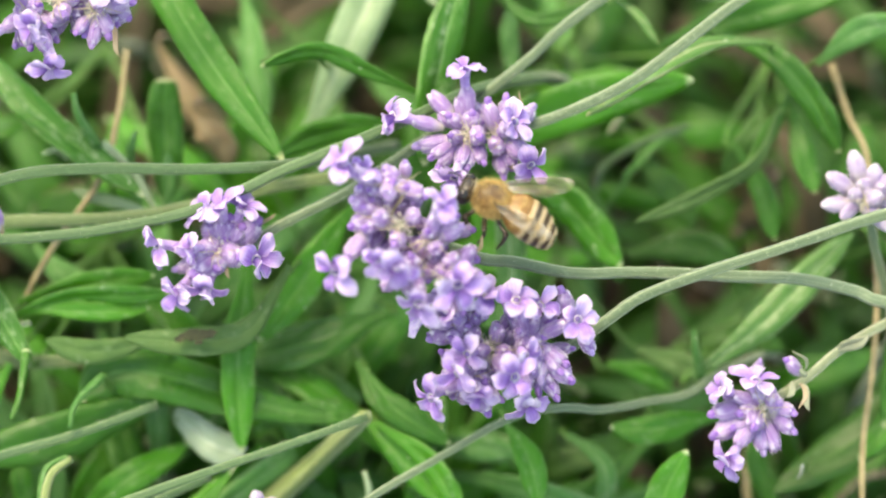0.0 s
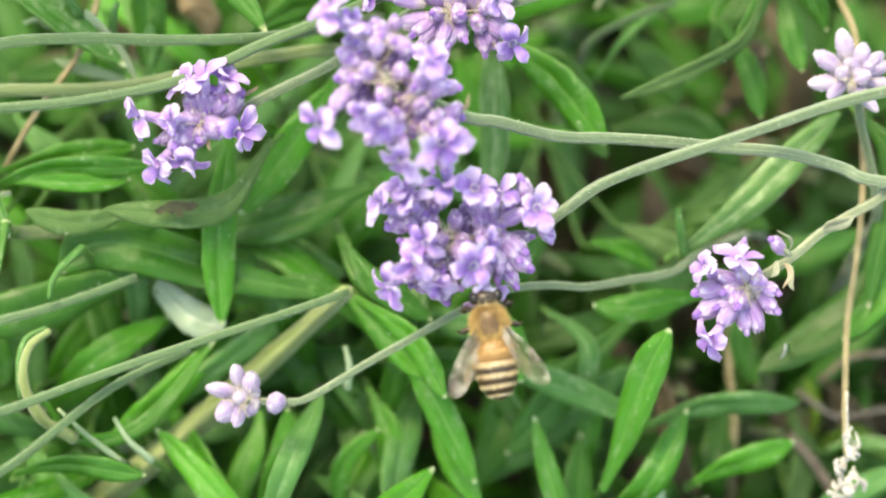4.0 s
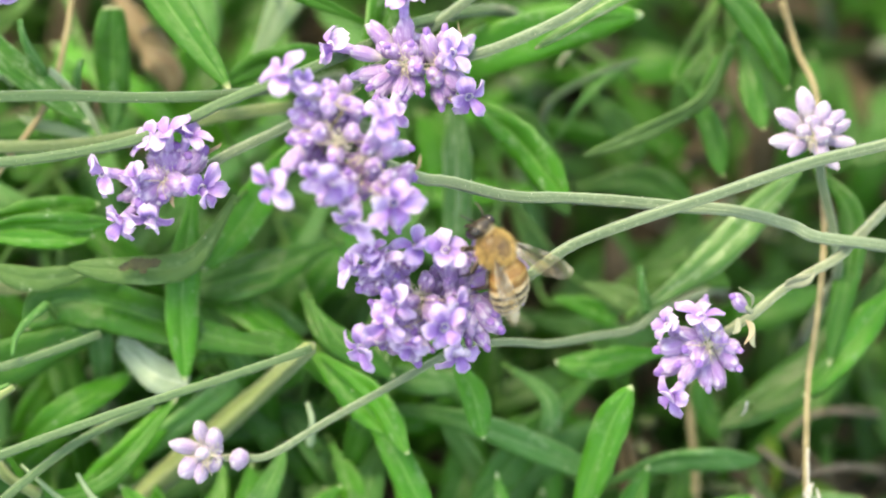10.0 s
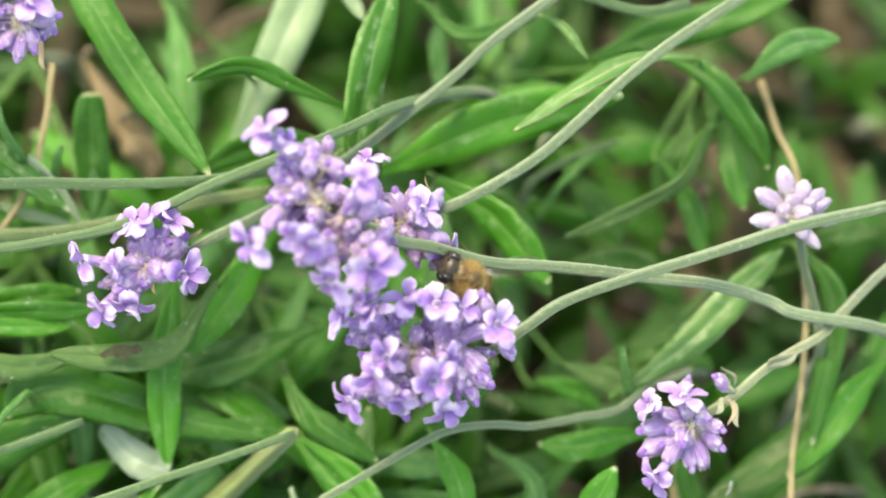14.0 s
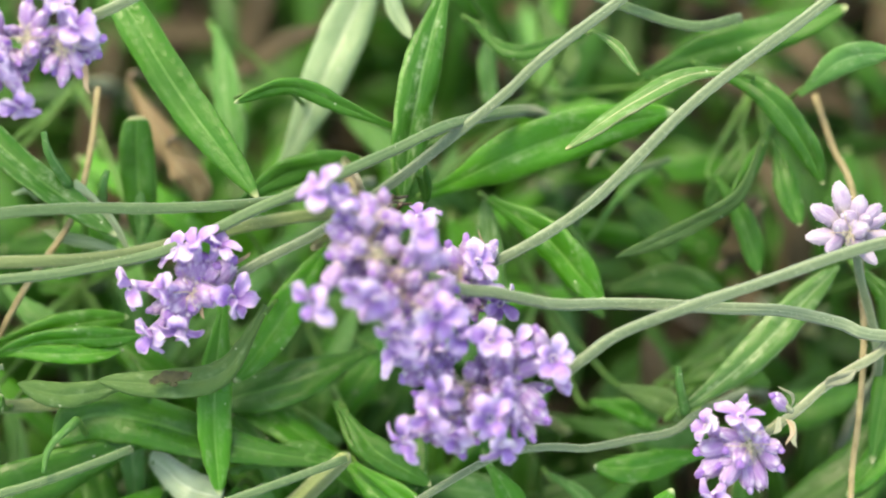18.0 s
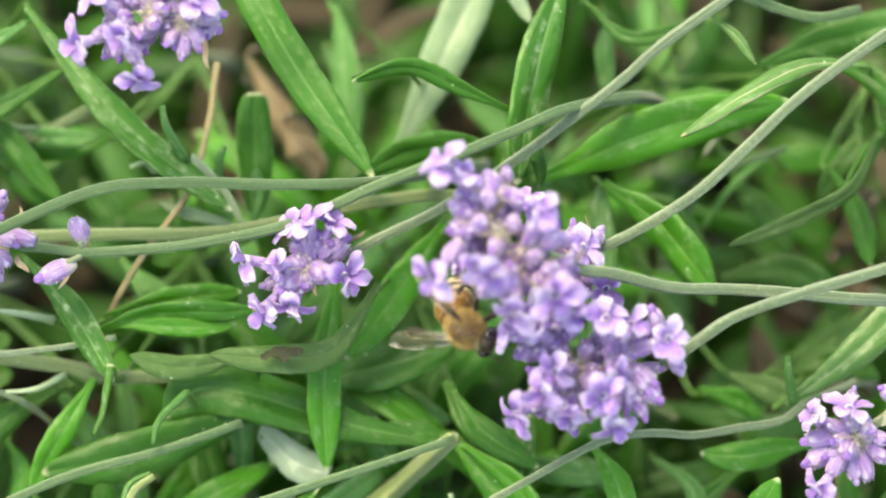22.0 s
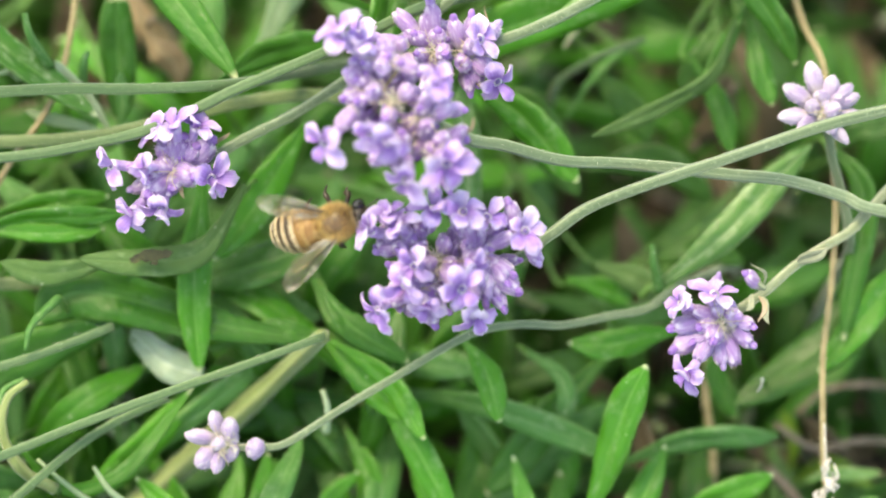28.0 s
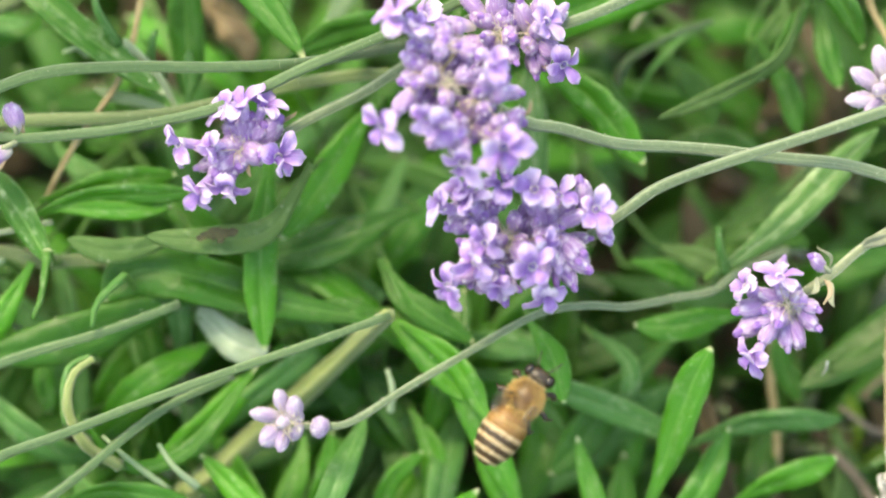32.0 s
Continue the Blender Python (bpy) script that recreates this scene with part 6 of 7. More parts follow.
def inner_bush():
    rnd = random.Random(4)
    used = {}
    lit_kinds = [under_shoot(s, (GREEN, GREEN, GREEN, GREY, GREY, DEEP)) for s in range(6)]
    # shoots with shade put into darker leaf tones, some leaves withered brown
    shaded_kinds = [under_shoot(s, (DEEP, WEED_SHADE, WEED_SHADE, WEED_SHADE, BROWN)) for s in range(6, 11)]
    spots = [(u + rnd.uniform(-6, 6), v + rnd.uniform(-6, 6)) for u in range(-86, 80, 12) for v in range(-58, 60, 12)]
    # the bush is open here and shows dark soil
    gaps = ((42, 17, 11), (48, 3, 8), (32, 6, 7), (26, -8, 6), (-26, 26, 11), (-12, 36, 9), (-68, -12, 13), (-66, 24, 8), (45, -22, 7), (53, -32, 15))
    spots = [p for p in spots if all(math.hypot(p[0] - a, p[1] - b) > r for a, b, r in gaps)]
    for i, (u, v) in enumerate(spots):
        # darker, lower shoots: shade on the bush's sides put into their colour
        shaded = u > 18 + 8 * math.sin(v * 0.1) or u < -46 or v > 14 + 6 * math.sin(u * 0.13)
        m = spot(u, v, soil_depth(v) + rnd.uniform(-4, 4) - (13 if shaded else 0)) @ pose(0, 0, 0, rnd.uniform(-14, 14), rnd.uniform(-14, 14), rnd.uniform(0, 360))
        kinds = shaded_kinds if shaded else lit_kinds
        first = used.setdefault(id(kinds), [])
        if len(first) < len(kinds):
            kinds[len(first)].matrix_world = m
            first.append(i)
        else:
            copy_thing(kinds[i % len(kinds)], m)


inner_bush()


# ---- the bee ----
def bee_materials():
    fur = plain_material("bee_fur", (0.45, 0.3, 0.1), (0.76, 0.58, 0.28), 0.85, 1500, 0.5, 0.35)
    dark = plain_material("bee_dark_shell", (0.018, 0.012, 0.008), (0.05, 0.032, 0.018), 0.35, 900, 0.3)
    back = plain_material("bee_brown_back", (0.085, 0.045, 0.018), (0.19, 0.105, 0.042), 0.35, 900, 0.25)
    pile = plain_material("bee_pale_pile", (0.54, 0.45, 0.29), (0.79, 0.7, 0.51), 0.85, 1500, 0.5, 0.3)
    amber = plain_material("bee_amber_shell", (0.16, 0.075, 0.018), (0.28, 0.15, 0.045), 0.42, 700, 0.3)
    eye = plain_material("bee_eye", (0.008, 0.006, 0.005), (0.02, 0.014, 0.01), 0.12, 3000, 0.1)
    m, t, b = graph("bee_banded_shell")
    across, along = stripe(t)
    c = ramp(t, along, (0.0, (0.3, 0.17, 0.07)), (0.3, (0.42, 0.27, 0.13)), (0.42, (0.22, 0.12, 0.05)), (0.52, (0.04, 0.022, 0.012)), (0.92, (0.035, 0.019, 0.011)), (1.0, (0.16, 0.08, 0.03)))
    c = mixed(t, ramp(t, noise_of(t, 1200), (0.4, (0, 0, 0)), (0.75, (0.14, 0.14, 0.14))), c, (0.3, 0.18, 0.07))
    t.links.new(c, b.inputs["Base Color"])
    b.inputs["Roughness"].default_value = 0.3
    bumped(t, b, noise_of(t, 2500), 0.4)
    w, t2, b2 = graph("bee_wing")
    b2.inputs["Base Color"].default_value = (0.72, 0.68, 0.62, 1)
    b2.inputs["Roughness"].default_value = 0.12
    b2.inputs["Specular IOR Level"].default_value = 1.0
    bumped(t2, b2, mixed(t2, 0.5, streaks(t2, 9, 3), noise_of(t2, 700)), 1.0, 0.0004)
    clear = t2.nodes.new("ShaderNodeBsdfTransparent")
    clear.inputs[0].default_value = (0.93, 0.88, 0.77, 1)
    mx = t2.nodes.new("ShaderNodeMixShader")
    # white patches in the clear membrane stand in for sky glints
    t2.links.new(ramp(t2, noise_of(t2, 380), (0.42, (0.04, 0.04, 0.04)), (0.64, (0.32, 0.32, 0.32))), mx.inputs[0])
    t2.links.new(clear.outputs[0], mx.inputs[1])
    t2.links.new(b2.outputs[0], mx.inputs[2])
    t2.links.new(mx.outputs[0], t2.nodes["Material Output"].inputs[0])
    return fur, dark, amber, eye, m, w, back, pile


FUR, SHELL, AMBER, EYE, BAND, WING, BACK, PILE = bee_materials()


def egg(centre, radii, n=14, sides=18, squash=0.0):
    """A rounded body along x; u round it, v from front to back."""
    verts, faces, uvs = [], [], []
    for i in range(n + 1):
        s = math.pi * (i + 0.02) / (n + 0.04)
        for k in range(sides):
            a = 2 * math.pi * k / sides
            r = math.sin(s) ** 0.85
            verts.append((centre[0] + radii[0] * math.cos(s), centre[1] + radii[1] * r * math.cos(a), centre[2] + radii[2] * r * math.sin(a) * (1 - squash * (math.sin(a) < 0))))
            uvs.append((k / sides, i / n))
    for i in range(n):
        for k in range(sides):
            a, b = i * sides + k, i * sides + (k + 1) % sides
            faces.append((a, a + sides, b + sides, b))
    faces.append(tuple(range(sides)))
    faces.append(tuple(reversed(range(len(verts) - sides, len(verts)))))
    return verts, faces, uvs


def fur_coat(centre, radii, count, length, seed, bald=0.0, thin=0.022):
    """Fine hairs that stand out from a rounded body and lie back; bald: how much of the top stays bare."""
    rnd = random.Random(seed)
    verts, faces = [], []
    for _ in range(count):
        d = Vector((rnd.gauss(0, 1), rnd.gauss(0, 1), rnd.gauss(0, 1))).normalized()
        short = 0.35 if bald and d.z > 0.3 and math.hypot(d.x + 0.1, d.y) < bald * rnd.uniform(0.65, 1.1) else 1.0
        if short < 1 and rnd.random() < 0.68:
            continue
        p = Vector(centre) + Vector((d.x * radii[0], d.y * radii[1], d.z * radii[2])) * 0.97
        tip = p + (d + Vector((rnd.uniform(-0.7, 0.1), rnd.uniform(-0.4, 0.4), rnd.uniform(-0.4, 0.4)))) * length * short * rnd.uniform(0.6, 1.1)
        a = d.orthogonal().normalized() * thin
        a.rotate(Matrix.Rotation(rnd.uniform(0, 6), 3, d))
        i = len(verts)
        verts += [p + a, p - a, p + (tip - p) * 0.6 + a * 0.8, tip]
        faces += [(i, i + 1, i + 2), (i + 2, i + 1, i + 3)]
    return verts, faces


def ring_pile(x0, x1, r0, r1, droop, count, seed):
    """Short hairs lying back along the front of an abdomen ring."""
    rnd = random.Random(seed)
    verts, faces = [], []
    for _ in range(count):
        s, a = rnd.uniform(0.02, 0.38), rnd.uniform(0, 2 * math.pi)
        r = (r0 + (r1 - r0) * s) * 1.03
        d = Vector((0, math.cos(a), math.sin(a)))
        p = Vector((x0 + (x1 - x0) * s, r * math.cos(a), r * 0.86 * math.sin(a) + droop(x0 + (x1 - x0) * s)))
        tip = p + Vector((-rnd.uniform(0.2, 0.42), 0, 0)) + d * rnd.uniform(0.05, 0.22)
        b = Vector((0, -d.z, d.y)) * 0.026
        i = len(verts)
        verts += [p + b, p - b, tip]
        faces.append((i, i + 1, i + 2))
    return verts, faces


def abdomen_segment(x0, x1, r0, r1, droop):
    """One overlapping ring of the abdomen, front edge tucked under the ring before it."""
    verts, faces, uvs, sides, n = [], [], [], 20, 5
    for i in range(n + 1):
        s = i / n
        x, r = x0 + (x1 - x0) * s, (r0 + (r1 - r0) * s) * (1 + 0.05 * math.sin(s * math.pi))
        for k in range(sides):
            a = 2 * math.pi * k / sides
            verts.append((x, r * math.cos(a), r * 0.86 * math.sin(a) + droop(x)))
            uvs.append((k / sides, s))
    for i in range(n):
        for k in range(sides):
            a, b = i * sides + k, i * sides + (k + 1) % sides
            faces.append((a, a + sides, b + sides, b))
    faces.append(tuple(range(sides)))
    faces.append(tuple(reversed(range(len(verts) - sides, len(verts)))))
    return verts, faces, uvs


def wing_mesh(name, length, width, tip_back, side):
    """A thin wing from its root along +y, swept towards -x."""
    n, m, verts, faces, uvs = 12, 4, [], [], []
    for face in (0, 1):
        for i in range(n + 1):
            s = i / n
            half = width / 2 * (0.22 + 0.78 * math.sin(min(1.0, s * 1.5) * math.pi / 2)) * (1 if s < 0.72 else math.sqrt(max(0.03, 1 - ((s - 0.72) / 0.29) ** 2)))
            for k in range(m + 1):
                c = 2 * k / m - 1
                verts.append((-tip_back * s * s - half * 0.5 + c * half, s * length * side, 0.12 * math.sin(c * 5 + s * 3) * s - face * 0.03))
                uvs.append((k / m, s))
    q = (n + 1) * (m + 1)
    for i in range(n):
        for k in range(m):
            a = i * (m + 1) + k
            faces.append((a, a + 1, a + m + 2, a + m + 1))
            faces.append((q + a, q + a + m + 1, q + a + m + 2, q + a + 1))
    return mesh_of(name, verts, faces, uvs)


WINGS, ABDOMEN = [], []


def wing_pose(name, s, sweep, lift):
    """A wing's pose on the bee: sweep turns it back, lift raises it."""
    x, z, more = (-0.1, 1.1, 0) if name == "fore_wing" else (-0.8, 0.95, 6)
    return pose(x * MM, 1.2 * s * MM, z * MM, 0, 0, (sweep + more) * s) @ pose(0, 0, 0, lift * s, 0, 0)


def curled(angle):
    """The abdomen's pose on the bee, bent down at the waist."""
    return pose(-0.0017, 0, -0.0003) @ pose(0, 0, 0, 0, -angle, 0) @ pose(0.0017, 0, 0.0003)


def honey_bee():
    bee = thing("honey_bee", spot(0, 0, 6), "amber and dark banded honey bee with clear wings", "bee")
    thorax = part("thorax", mesh_of("thorax", *egg((0, 0, 0), (2.05, 1.85, 1.7))), BACK, bee, "dark thorax under tan fur")
    part("fur", mesh_of("fur", *fur_coat((0, 0, 0), (2.05, 1.87, 1.71), 9000, 0.6, 1, 0.66), smooth=False), FUR, thorax, "dense tan fur")
    head = part("head", mesh_of("head", *egg((2.75, 0, -0.3), (0.9, 1.6, 1.35))), SHELL, bee, "dark head with pale fur")
    part("fur", mesh_of("fur", *fur_coat((2.35, 0, -0.1), (0.6, 1.2, 1.25), 420, 0.4, 2), smooth=False), PILE, head)
    for s in (-1, 1):
        part("eye", mesh_of("eye", *egg((2.85, 1.25 * s, -0.1), (0.72, 0.62, 1.1), 12, 16)), EYE, head, "glossy black eye")
        part("antenna", mesh_of("antenna", *tube([(3.4, 0.35 * s, 0), (3.9, 0.8 * s, 0.5), (4.6, 1.1 * s, 0.3), (5.3, 1.3 * s, -0.2)], 0.1, 0.08, 6, 5)), SHELL, head)
    part("mouthparts", mesh_of("mouthparts", *tube([(3.1, 0, -1.1), (3.5, 0, -1.9), (3.4, 0, -2.6)], 0.25, 0.06, 8, 4)), SHELL, head)
    abdomen = part("abdomen", mesh_of("abdomen", *egg((-5.0, 0, -0.6), (2.9, 1.8, 1.5))), SHELL, bee, "banded abdomen")
    ABDOMEN.append(abdomen)
    droop = lambda x: -0.06 * (x + 1.8) ** 2 * 0.55
    rings = ((-1.7, -3.0, 1.35, 2.2, AMBER), (-2.8, -4.1, 2.15, 2.36, AMBER), (-4.1, -5.5, 2.34, 2.34, BAND), (-5.3, -6.7, 2.3, 2.05, BAND), (-6.5, -7.8, 2.0, 1.5, BAND), (-7.6, -8.5, 1.42, 0.5, BAND))
    for x0, x1, r0, r1, m in rings:
        seg = part("segment", mesh_of("segment", *abdomen_segment(x0, x1, r0, r1, droop)), m, abdomen)
        pile = FUR if m == AMBER else PILE
        hairs = 320 if m == AMBER else 800
        ring = ring_pile(x0, x1, r0, r1, droop, hairs, round(-x0 * 10))
        part("fuzz", mesh_of("fuzz", *ring, smooth=False), pile, abdomen, "band of short pale hair")
    part("fur", mesh_of("fur", *fur_coat((-3.0, 0, -0.1), (1.5, 1.9, 1.65), 500, 0.4, 3), smooth=False), FUR, abdomen)
    for s in (-1, 1):
        for name, length, width, back, z in (("fore_wing", 8.3, 2.3, 1.0, 1.1), ("hind_wing", 5.8, 1.5, 0.7, 0.95)):
            wing = part(name, wing_mesh(name, length, width, back, s), WING, bee, "clear veined wing", m=wing_pose(name, s, 52, 8))
            WINGS.append((wing, name, s))
            for a, b in ((0.95, 0.75), (0.45, 0.15), (-0.1, -0.4), (0.1, 0.5)):
                part("vein", mesh_of("vein", *tube([(0, 0.2 * s, 0.02), (a * width * 0.3 - 0.6, length * 0.45 * s, 0.04), (b * width * 0.4 - 1.2, length * 0.9 * s, 0.03)], 0.048, 0.03, 5, 4)), SHELL, wing)
    legs = ((1.0, 0.9, 2.4, 1.9, 2.9, 3.1), (-0.1, 1.0, 2.9, -0.6, 3.6, 3.6), (-1.2, 1.0, 2.3, -3.0, 2.6, 4.2))
    for s in (-1, 1):
        for x, y, ky, kx, fy, fz in legs:
            leg = part("leg", mesh_of("leg", *tube([(x, y * s, -1.0), (x + (kx - x) * 0.5, (y + ky) / 2 * s, -1.6), (kx, ky * s, -1.7)], 0.22, 0.3, 8, 5)), SHELL, bee)
            part("foot", mesh_of("foot", *tube([(kx, ky * s, -1.7), (kx * 0.9 - 0.3, (ky + 0.1) * s, -fz * 0.72), (kx * 0.9, fy * s, -fz)], 0.3, 0.1, 8, 5)), SHELL, leg)
    return bee


bee = honey_bee()


def flight(u, v, w, heading, nose, bank):
    """The bee's pose: heading in the flower plane from +u, nose up towards the sky, bank about its length."""
    return spot(u, v, w) @ pose(0, 0, 0, 0, 0, heading) @ pose(0, 0, 0, 0, -nose, 0) @ pose(0, 0, 0, bank, 0, 0)


# ---- movement ----
def lean(place, reach, dx, dy):
    """A stalk moved by (dx, dy) at its head: it swings about its root side, `reach` to the right, and slides a little."""
    u, v, w = place
    return spot(u + reach + dx, v, w) @ pose(0, 0, 0, 0, 0, math.degrees(-dy / reach)) @ Matrix.Translation((-reach * MM, 0, 0))


def motions():
    at_main = (2.7, -9.3, 1.0)
    walk(main_stalk, [(t, lean(at_main, 100, dx, dy)) for t, dx, dy in (
        (0, 2.3, 1.5), (0.5, 2.0, 1.5), (1, 1.8, 1.6), (1.5, 2.1, 1.5), (2, 2.0, 1.3), (2.5, 2.5, 2.5), (3, 2.7, 2.4), (3.5, 1.4, 0.2),
        (4, -0.3, 0.1), (4.5, 0.0, -0.3), (6.5, 0.3, 0.5), (7, 0.6, 0.4), (7.5, 0.5, 0.5), (8, 0.6, 0.5), (8.5, 0.7, 0.2), (9, 1.8, 2.5),
        (9.5, 1.5, 1.7), (10, 0.6, -0.4), (10.5, -0.0, 0.2), (11, 2.0, 3.6), (11.5, -0.3, -0.7), (12, -0.2, 0.3), (12.5, 1.7, 3.3), (13, 1.4, 2.7),
        (13.5, 1.2, 3.0), (14, 1.4, 2.9), (14.5, 1.7, 2.3), (16.5, 1.4, 0.9), (17, 1.3, 1.2), (17.5, 1.5, 1.2), (18, 1.6, 1.3), (18.5, 2.0, 1.9),
        (19, 1.9, 1.7), (19.5, 1.8, 1.3), (20, 1.9, 1.6), (20.5, 1.8, 2.2), (21, 2.0, 2.3), (21.5, 2.2, 2.2), (22, 2.1, 2.0), (22.5, 2.0, 2.4),
        (23, 2.2, 2.5), (23.5, 2.1, 2.4), (24, 2.6, 2.4), (24.5, 4.0, 2.4), (25, 5.2, 2.8), (25.5, 6.1, 2.7), (26, 4.5, 3.1), (26.5, -0.1, -0.9),
        (28.5, 1.7, 2.6), (29, 2.0, 2.0), (29.5, 1.9, 2.1), (30, 0.0, 0.0), (30.5, 0.6, 0.5), (31, 0.8, 0.4), (31.5, 0.6, 0.5), (32, 1.7, 2.4),
    )])
    at_mid = (-2.5, 7.0, 8.0)
    walk(mid_stalk, [(t, lean(at_mid, 60, dx, dy)) for t, dx, dy in (
        (0, -2.3, -1.5), (0.5, -2.8, -1.8), (1, -2.9, -1.6), (1.5, -2.7, -1.7), (2, -2.9, -1.7), (2.5, -1.8, 1.3), (3, -1.5, 1.4), (3.5, -1.6, 0.3),
        (4, -2.0, 0.6), (4.5, -2.0, 0.2), (6.5, -1.7, 1.1), (7, -2.1, 0.9), (7.5, -2.5, 1.0), (8, -2.5, 0.9), (8.5, -2.1, 0.8), (9, -1.5, 2.5),
        (9.5, -2.3, 2.3), (10, -3.2, 0.2), (10.5, -2.8, 1.1), (11, -1.8, 3.9), (11.5, -2.4, 1.6), (12, -2.9, 1.3), (12.5, -2.0, 4.2), (13, -2.8, 2.6),
        (13.5, -3.0, 2.8), (14, -3.3, 2.8), (14.5, -3.1, 1.7), (16.5, -2.0, -1.2), (17, -2.2, -0.7), (17.5, -2.6, -0.4), (18, -2.2, -0.6),
        (18.5, -1.8, -0.2), (19, -1.8, -0.3), (19.5, -1.4, -1.4), (20, -1.7, -0.5), (20.5, -1.7, -0.0), (21, -1.8, 0.2), (21.5, -1.4, 0.1),
        (22, -1.4, -0.1), (22.5, -1.6, 0.3), (23, -1.3, 0.5), (23.5, -1.3, 0.3), (24, -0.9, 0.1), (24.5, 1.1, 0.3), (25, 2.9, 0.8), (25.5, 3.6, 0.9),
        (26, 1.1, 1.3), (26.5, 1.7, -1.0), (28.5, 1.6, 3.7), (29, 0.4, 1.5), (29.5, 0.7, 1.9), (30, 0.0, 0.0), (30.5, 0.4, 0.3), (31, 0.3, 0.4),
        (31.5, -0.0, 0.8), (32, 0.6, 2.7),
    )])
    at_top = (3.4, 16.5, -5.0)
    walk(top_stalk, [(t, lean(at_top, 95, dx, dy)) for t, dx, dy in (
        (0, -0.5, -0.5), (0.5, -0.7, -0.8), (1, -0.8, -0.7), (1.5, -0.8, -0.6), (2, -0.6, -0.6), (2.5, -0.6, -0.8), (3, -0.5, -1.0),
        (3.5, -0.6, -1.4), (4, -0.9, -0.9), (6.5, -1.2, -0.8), (7, -1.3, -0.3), (7.5, -1.2, -0.5), (8, -1.2, -0.4), (8.5, -1.1, -0.8),
        (9, -1.1, -0.7), (9.5, -1.1, -0.6), (10, -1.6, -0.4), (10.5, -1.3, -0.2), (11, -1.5, -0.3), (11.5, -1.6, -0.1), (12, -1.3, 0.2),
        (12.5, -1.7, -0.2), (13, -1.7, -0.3), (13.5, -2.6, -8.9), (14, -2.9, -8.9), (14.5, -2.7, -10.0), (16.5, -1.6, -13.0), (17, -1.8, -12.5),
        (17.5, -2.7, -12.3), (18, -2.9, -12.6), (18.5, -3.1, -12.5), (19, -3.5, -12.7), (19.5, -3.3, -13.9), (20, -3.6, -13.0), (20.5, -3.7, -12.5),
        (21, -3.8, -12.4), (21.5, -3.5, -12.5), (22, -3.6, -12.7), (22.5, -3.9, -12.4), (23, -3.7, -12.2), (23.5, -3.9, -12.2), (24, -3.8, -12.1),
        (24.5, -1.9, -11.7), (25, 0.7, -11.4), (25.5, 2.2, -11.4), (26, 0.6, -11.2), (26.3, 0.3, -10.5), (26.5, -0.8, 3.6), (28.5, 1.0, -1.5), (29, -0.1, -0.3), (29.5, 1.0, -2.0),
        (30, 0.0, 0.0), (30.5, 0.9, -1.1), (31, 0.5, -0.7), (31.5, 0.6, -0.8), (32, 0.6, -0.9),
    )])
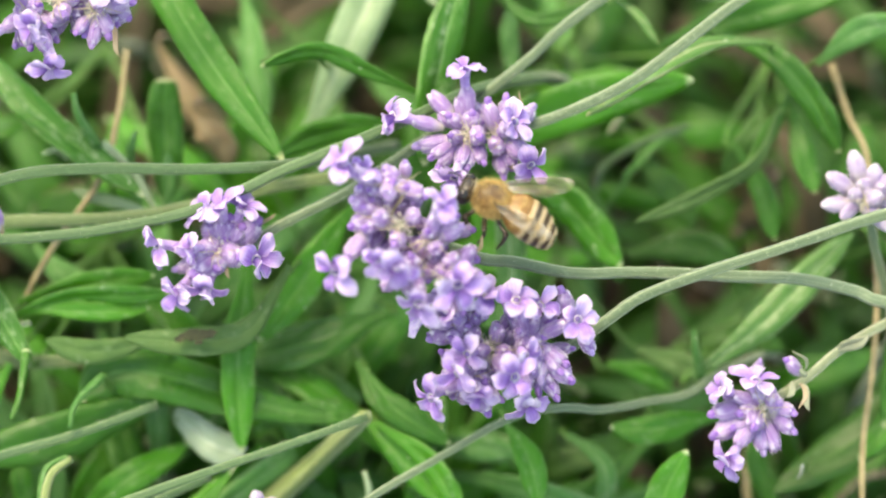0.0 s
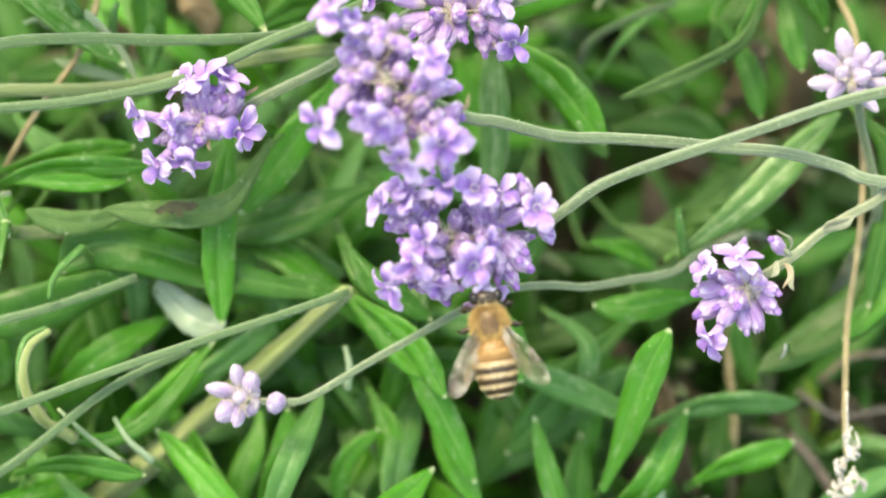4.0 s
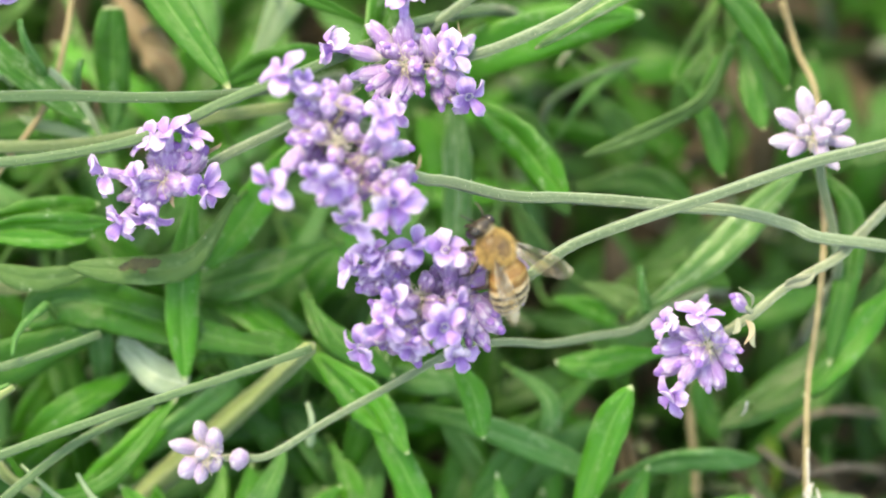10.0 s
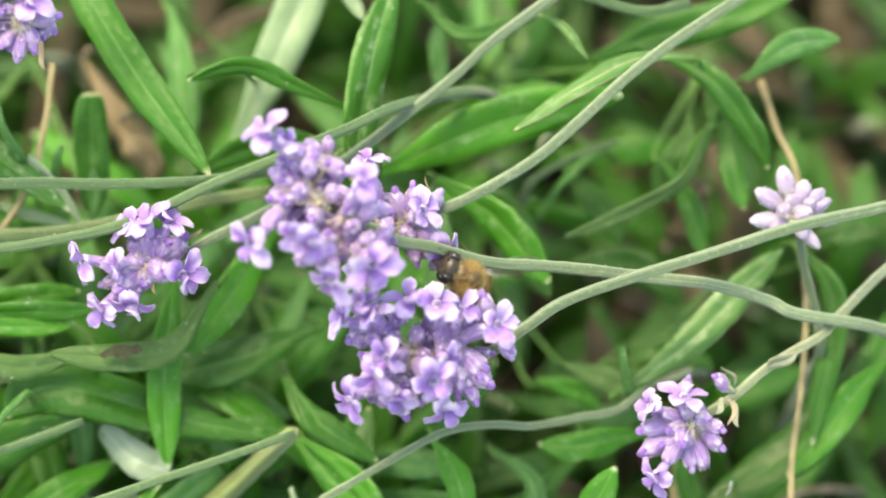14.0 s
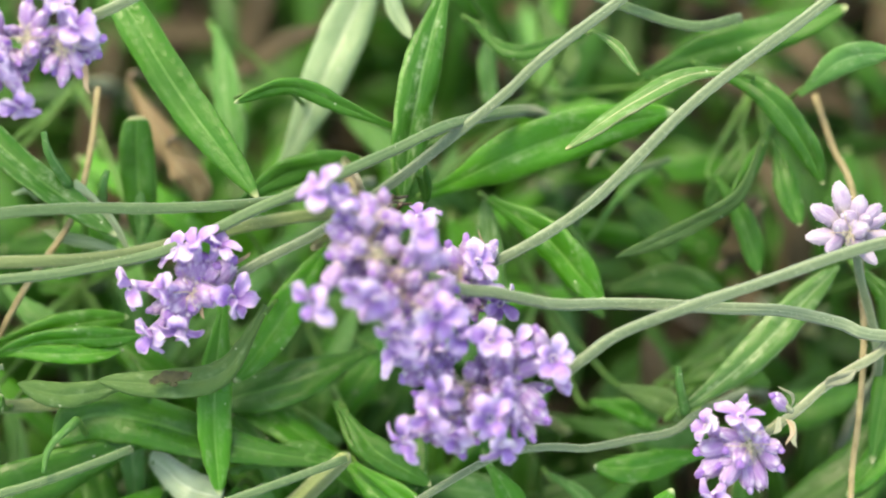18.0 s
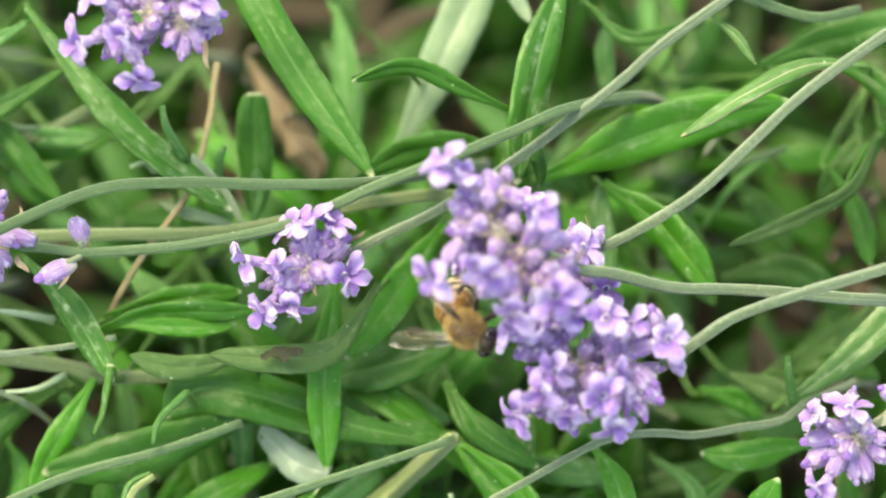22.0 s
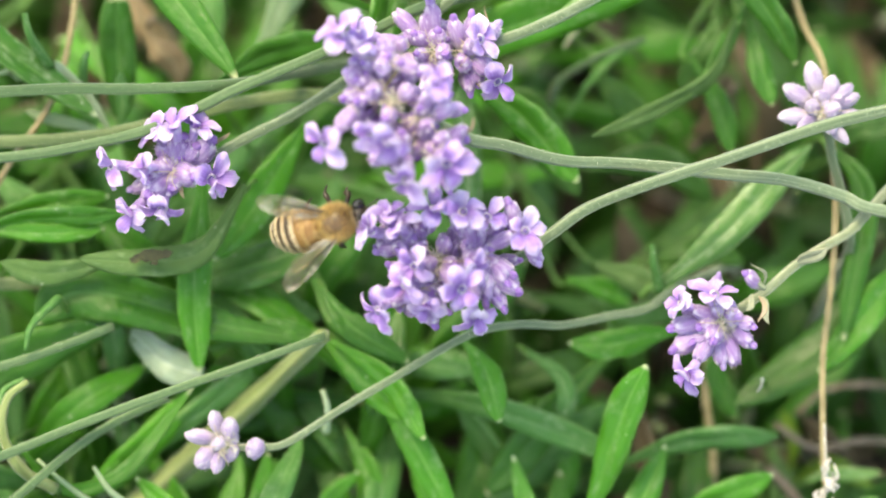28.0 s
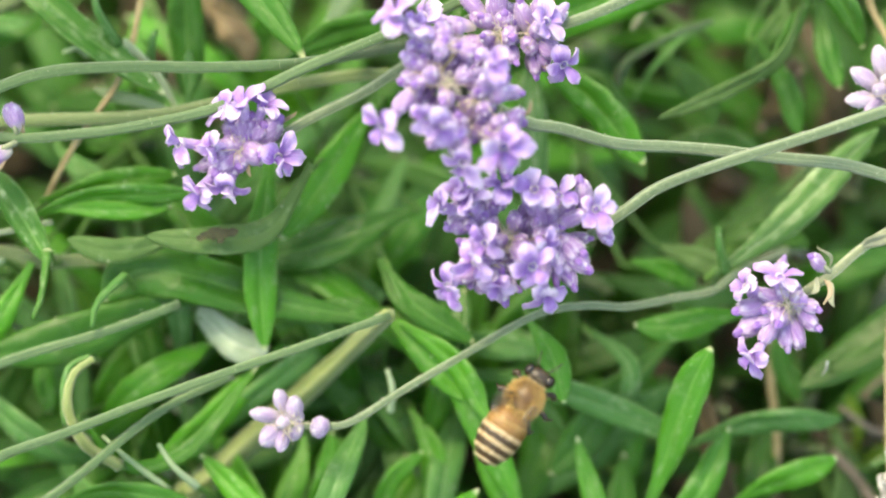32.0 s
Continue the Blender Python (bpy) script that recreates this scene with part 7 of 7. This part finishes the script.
    walk(bee, [(t, flight(*p)) for t, *p in (
        (0, 5.1, 8.6, 8, 157, 0, 40), (0.3, 5.1, 7.7, 8, 172, 0, 30), (0.6, 4.6, 5.0, 8, 238, 0, 10), (1, 2.8, 0.0, 8, 198, 0, 22),
        (1.3, 5.0, -0.5, 6, 190, 0, 30), (1.6, 4.4, -1.9, 6, 157, 0, 10), (2, 4.0, -2.8, 6, 146, 10, 10), (2.2, 6.4, 1.1, 7, 122, 0, 10),
        (2.4, 9.8, 10.3, 8, 118, 0, 20), (2.5, 17.4, 9.8, 8, 145, 0, 30), (2.6, 18.9, 4.5, 8, 142, 0, 30), (2.8, 12.8, -14.1, 7, 122, 0, 10),
        (3, 13.1, -17.6, 6, 116, 0, 5), (3.2, 11.2, -20.6, 5, 108, 0, 0), (3.5, 9.6, -18.2, 5, 100, 20, 0), (3.8, 6.4, -17.4, 5, 97, 0, 0),
        (4, 6.9, -18.2, 5, 99, 0, 0), (4.5, 6.2, -18.9, 5, 98, 0, 0), (5, 6.2, -13.9, 6, 98, 0, 0), (5.5, 9.4, -4.9, 7, 115, 0, 10),
        (6, 14.8, -6.4, 6, 135, 0, 10), (6.5, 16.5, -7.3, 6, 139, 0, 8), (7, 16.0, -7.2, 6, 143, 0, 5), (7.5, 15.1, -7.0, 6, 140, 0, 8),
        (8, 16.5, -7.6, 6, 134, 0, 8), (8.3, 15.3, -6.6, 6, 136, 0, 5), (8.5, 17.6, -8.2, 4, 122, 15, 5), (8.8, 20.1, -3.3, 6, 125, 0, 30),
        (9, 18.9, -4.2, 6, 164, 0, 40), (9.3, 17.7, -2.6, 5, 150, 0, 40), (9.5, 14.9, -3.6, 5, 120, 0, 30), (10, 11.4, -4.0, 6, 124, 10, 35),
        (10.5, 10.9, -3.5, 5, 132, 10, 35), (11, 12.1, -1.9, 6, 148, 0, 30), (11.5, 6.9, -5.5, 6, 127, 0, 15), (12, 8.2, -4.5, 6, 145, 0, 25),
        (12.3, 8.5, -3.0, 7, 120, 0, 10), (12.4, 12.4, -1.6, 7, 116, 0, 15), (12.5, 20.4, 6.2, 8, 115, 0, 20), (12.7, 16.8, 12.9, 8, 145, 0, 50),
        (12.8, 15.9, 12.2, 8, 145, 0, 55), (13, 16.2, 13.6, 7, 165, 0, 58), (13.1, 14.3, 13.2, 7, 163, 0, 55), (13.2, 13.3, 8.1, 6, 160, 10, 30),
        (13.3, 11.5, 6.1, 4, 125, 45, 10), (13.5, 14.5, 6.9, 2, 115, 60, 5), (13.8, 13.0, 5.8, 0, 130, 60, 5), (14, 10.4, 1.9, -2, 150, 40, 10),
        (14.5, 9.7, 0.7, -3, 155, 30, 10), (15.5, 10.5, 1.4, -3, 155, 30, 10), (16.5, 11.0, 2.3, -2, 150, 40, 10), (16.8, 10.2, 5.6, -1, 145, 30, 20),
        (17, 8.2, 9.9, 1, 128, 10, 25), (17.2, 0.6, 17.4, 2, 165, 0, 35), (17.4, 1.3, 10.1, -2, 162, 0, 15), (17.6, -5.0, 14.6, -4, 195, 0, 25),
        (17.75, -4.6, 11.1, -7, 265, 20, 0), (18, -5.3, 10.9, -7, 340, 60, 0), (18.5, -8.4, 9.8, -7, 340, 60, 0), (19, -7.3, 7.7, -7, 340, 60, 0),
        (19.2, -11.6, 12.4, -4, 340, 55, 0), (19.4, -13.0, 5.8, -3, 350, 40, 0), (19.6, -14.3, 8.2, -2, 355, 25, 10),
        (19.8, -14.4, 8.0, -2, 355, 20, 15), (20, -14.0, 7.6, -1, 350, 18, 15), (20.5, -13.8, 7.0, 0, 350, 12, 10), (20.8, -10.9, 1.2, 1, 335, 20, 20),
        (21, -6.7, -3.1, 1, 329, 22, 30), (21.5, -7.1, -3.5, 1, 332, 15, 40), (22, -7.3, -3.3, 1, 329, 15, 40), (22.5, -6.7, -3.9, 1, 368, 18, 30),
        (22.8, -6.0, -4.0, 2, 400, 25, 10), (23, -5.8, -4.0, 2, 410, 25, 5), (23.5, -6.0, -4.4, 2, 410, 25, 0), (24, -4.5, -4.8, 2, 405, 25, 0),
        (24.4, -5.2, -4.9, 2, 375, 30, 10), (24.6, -3.4, -5.2, 2, 318, 25, 30), (24.8, -3.2, -4.3, 2, 320, 25, 20), (25, -2.8, -4.3, 2, 342, 15, 10),
        (25.2, -3.1, -3.4, 2, 318, 18, 25), (25.4, -3.2, -6.0, 2, 312, 10, 45), (25.6, -1.2, -7.2, 2, 300, 10, 50), (25.8, -3.2, -6.8, 2, 328, 10, 40),
        (26, -2.0, -6.6, 1, 345, 8, 30), (26.2, -4.2, -5.6, 2, 352, 5, 15), (26.5, -8.0, -8.9, 2, 350, 5, 10), (27.2, -9.6, -9.5, 2, 360, 40, 0),
        (28, -6.9, -2.8, 2, 375, 10, 10), (28.5, -2.8, 2.1, 0, 368, 0, 10), (28.7, -2.0, -0.2, -5, 390, 0, 0), (28.9, -7.1, 3.6, -5, 390, 0, 0),
        (29, -12.9, 8.0, 1, 393, 0, 0), (29.1, -10.5, 9.4, 0, 395, 0, 0), (29.2, -10.0, 10.0, -3, 398, 0, 0), (29.3, -6.1, 2.7, -3, 380, 0, 0),
        (29.4, -3.9, -3.4, -2, 365, 0, 0), (29.6, -2.1, -11.8, -2, 390, 0, 0), (29.8, 1.3, -14.6, -3, 445, -5, 0), (30, 2.9, -13.3, -4, 448, -10, 10),
        (30.3, 2.1, -12.0, -4, 448, 0, 0), (30.6, 2.5, -10.2, -4, 448, 0, 0), (31, 2.3, -10.9, -4, 448, 0, 0),
        (31.4, 1.5, -12.0, -3, 446, 0, 0), (31.6, 1.3, -16.0, -1, 445, -5, 0), (31.8, 6.4, -24.0, 5, 400, 0, 10), (32, 6.2, -24.0, 6, 416, 0, -5),
    )])
    # the abdomen bends down while the bee clings to the side of a head
    walk(ABDOMEN[0], [(t, curled(a)) for t, a in (
        (0, 10), (3.4, 0), (4, 0), (9, 5), (10, 25), (12, 15), (13, 10), (13.5, 55), (16.5, 55), (17, 25), (17.4, 10), (18, 40), (19.4, 60), (20, 76),
        (20.5, 80), (20.8, 50), (21, 40), (21.5, 55), (22, 58), (22.5, 25), (23, 55), (23.5, 58), (24, 58), (24.4, 25), (24.8, 40), (25, 75), (25.2, 45),
        (25.4, 35), (25.6, 30), (25.8, 55), (26, 62), (26.2, 76), (26.5, 80), (27.2, 50), (28.5, 10), (29.7, 10), (30, 65), (30.3, 80), (31.3, 80), (31.6, 20), (32, 0),
    )])
    # the wings rest half spread and beat in flight
    flights = ((2.2, 3.3), (5.0, 6.3), (8.6, 9.0), (12.3, 13.2), (17.1, 17.6), (19.2, 19.6), (24.3, 25.0), (28.5, 29.5), (31.6, 32.0))
    wing_rows = [(0.0, 58, 10)]
    for a, b in flights:
        wing_rows.append((a - 0.15, 52, 8))
        for k in range(round((b - a) * 10)):
            wing_rows.append((round(a + k * 0.1, 2), 24, 78 if k % 2 else 18))
        if b == 29.5:
            wing_rows += [(29.7, 80, 5), (30.2, 88, 3), (31.3, 88, 3)]
        elif b in (19.6, 25.0):
            wing_rows.append((b + 0.15, 36, 6))
        elif b < 31.9:
            wing_rows.append((b + 0.15, 52, 8))
    wing_rows.append((32.0, 24, 78))
    for wing, name, s in WINGS:
        walk(wing, [(t, wing_pose(name, s, sweep, lift)) for t, sweep, lift in wing_rows])


motions()
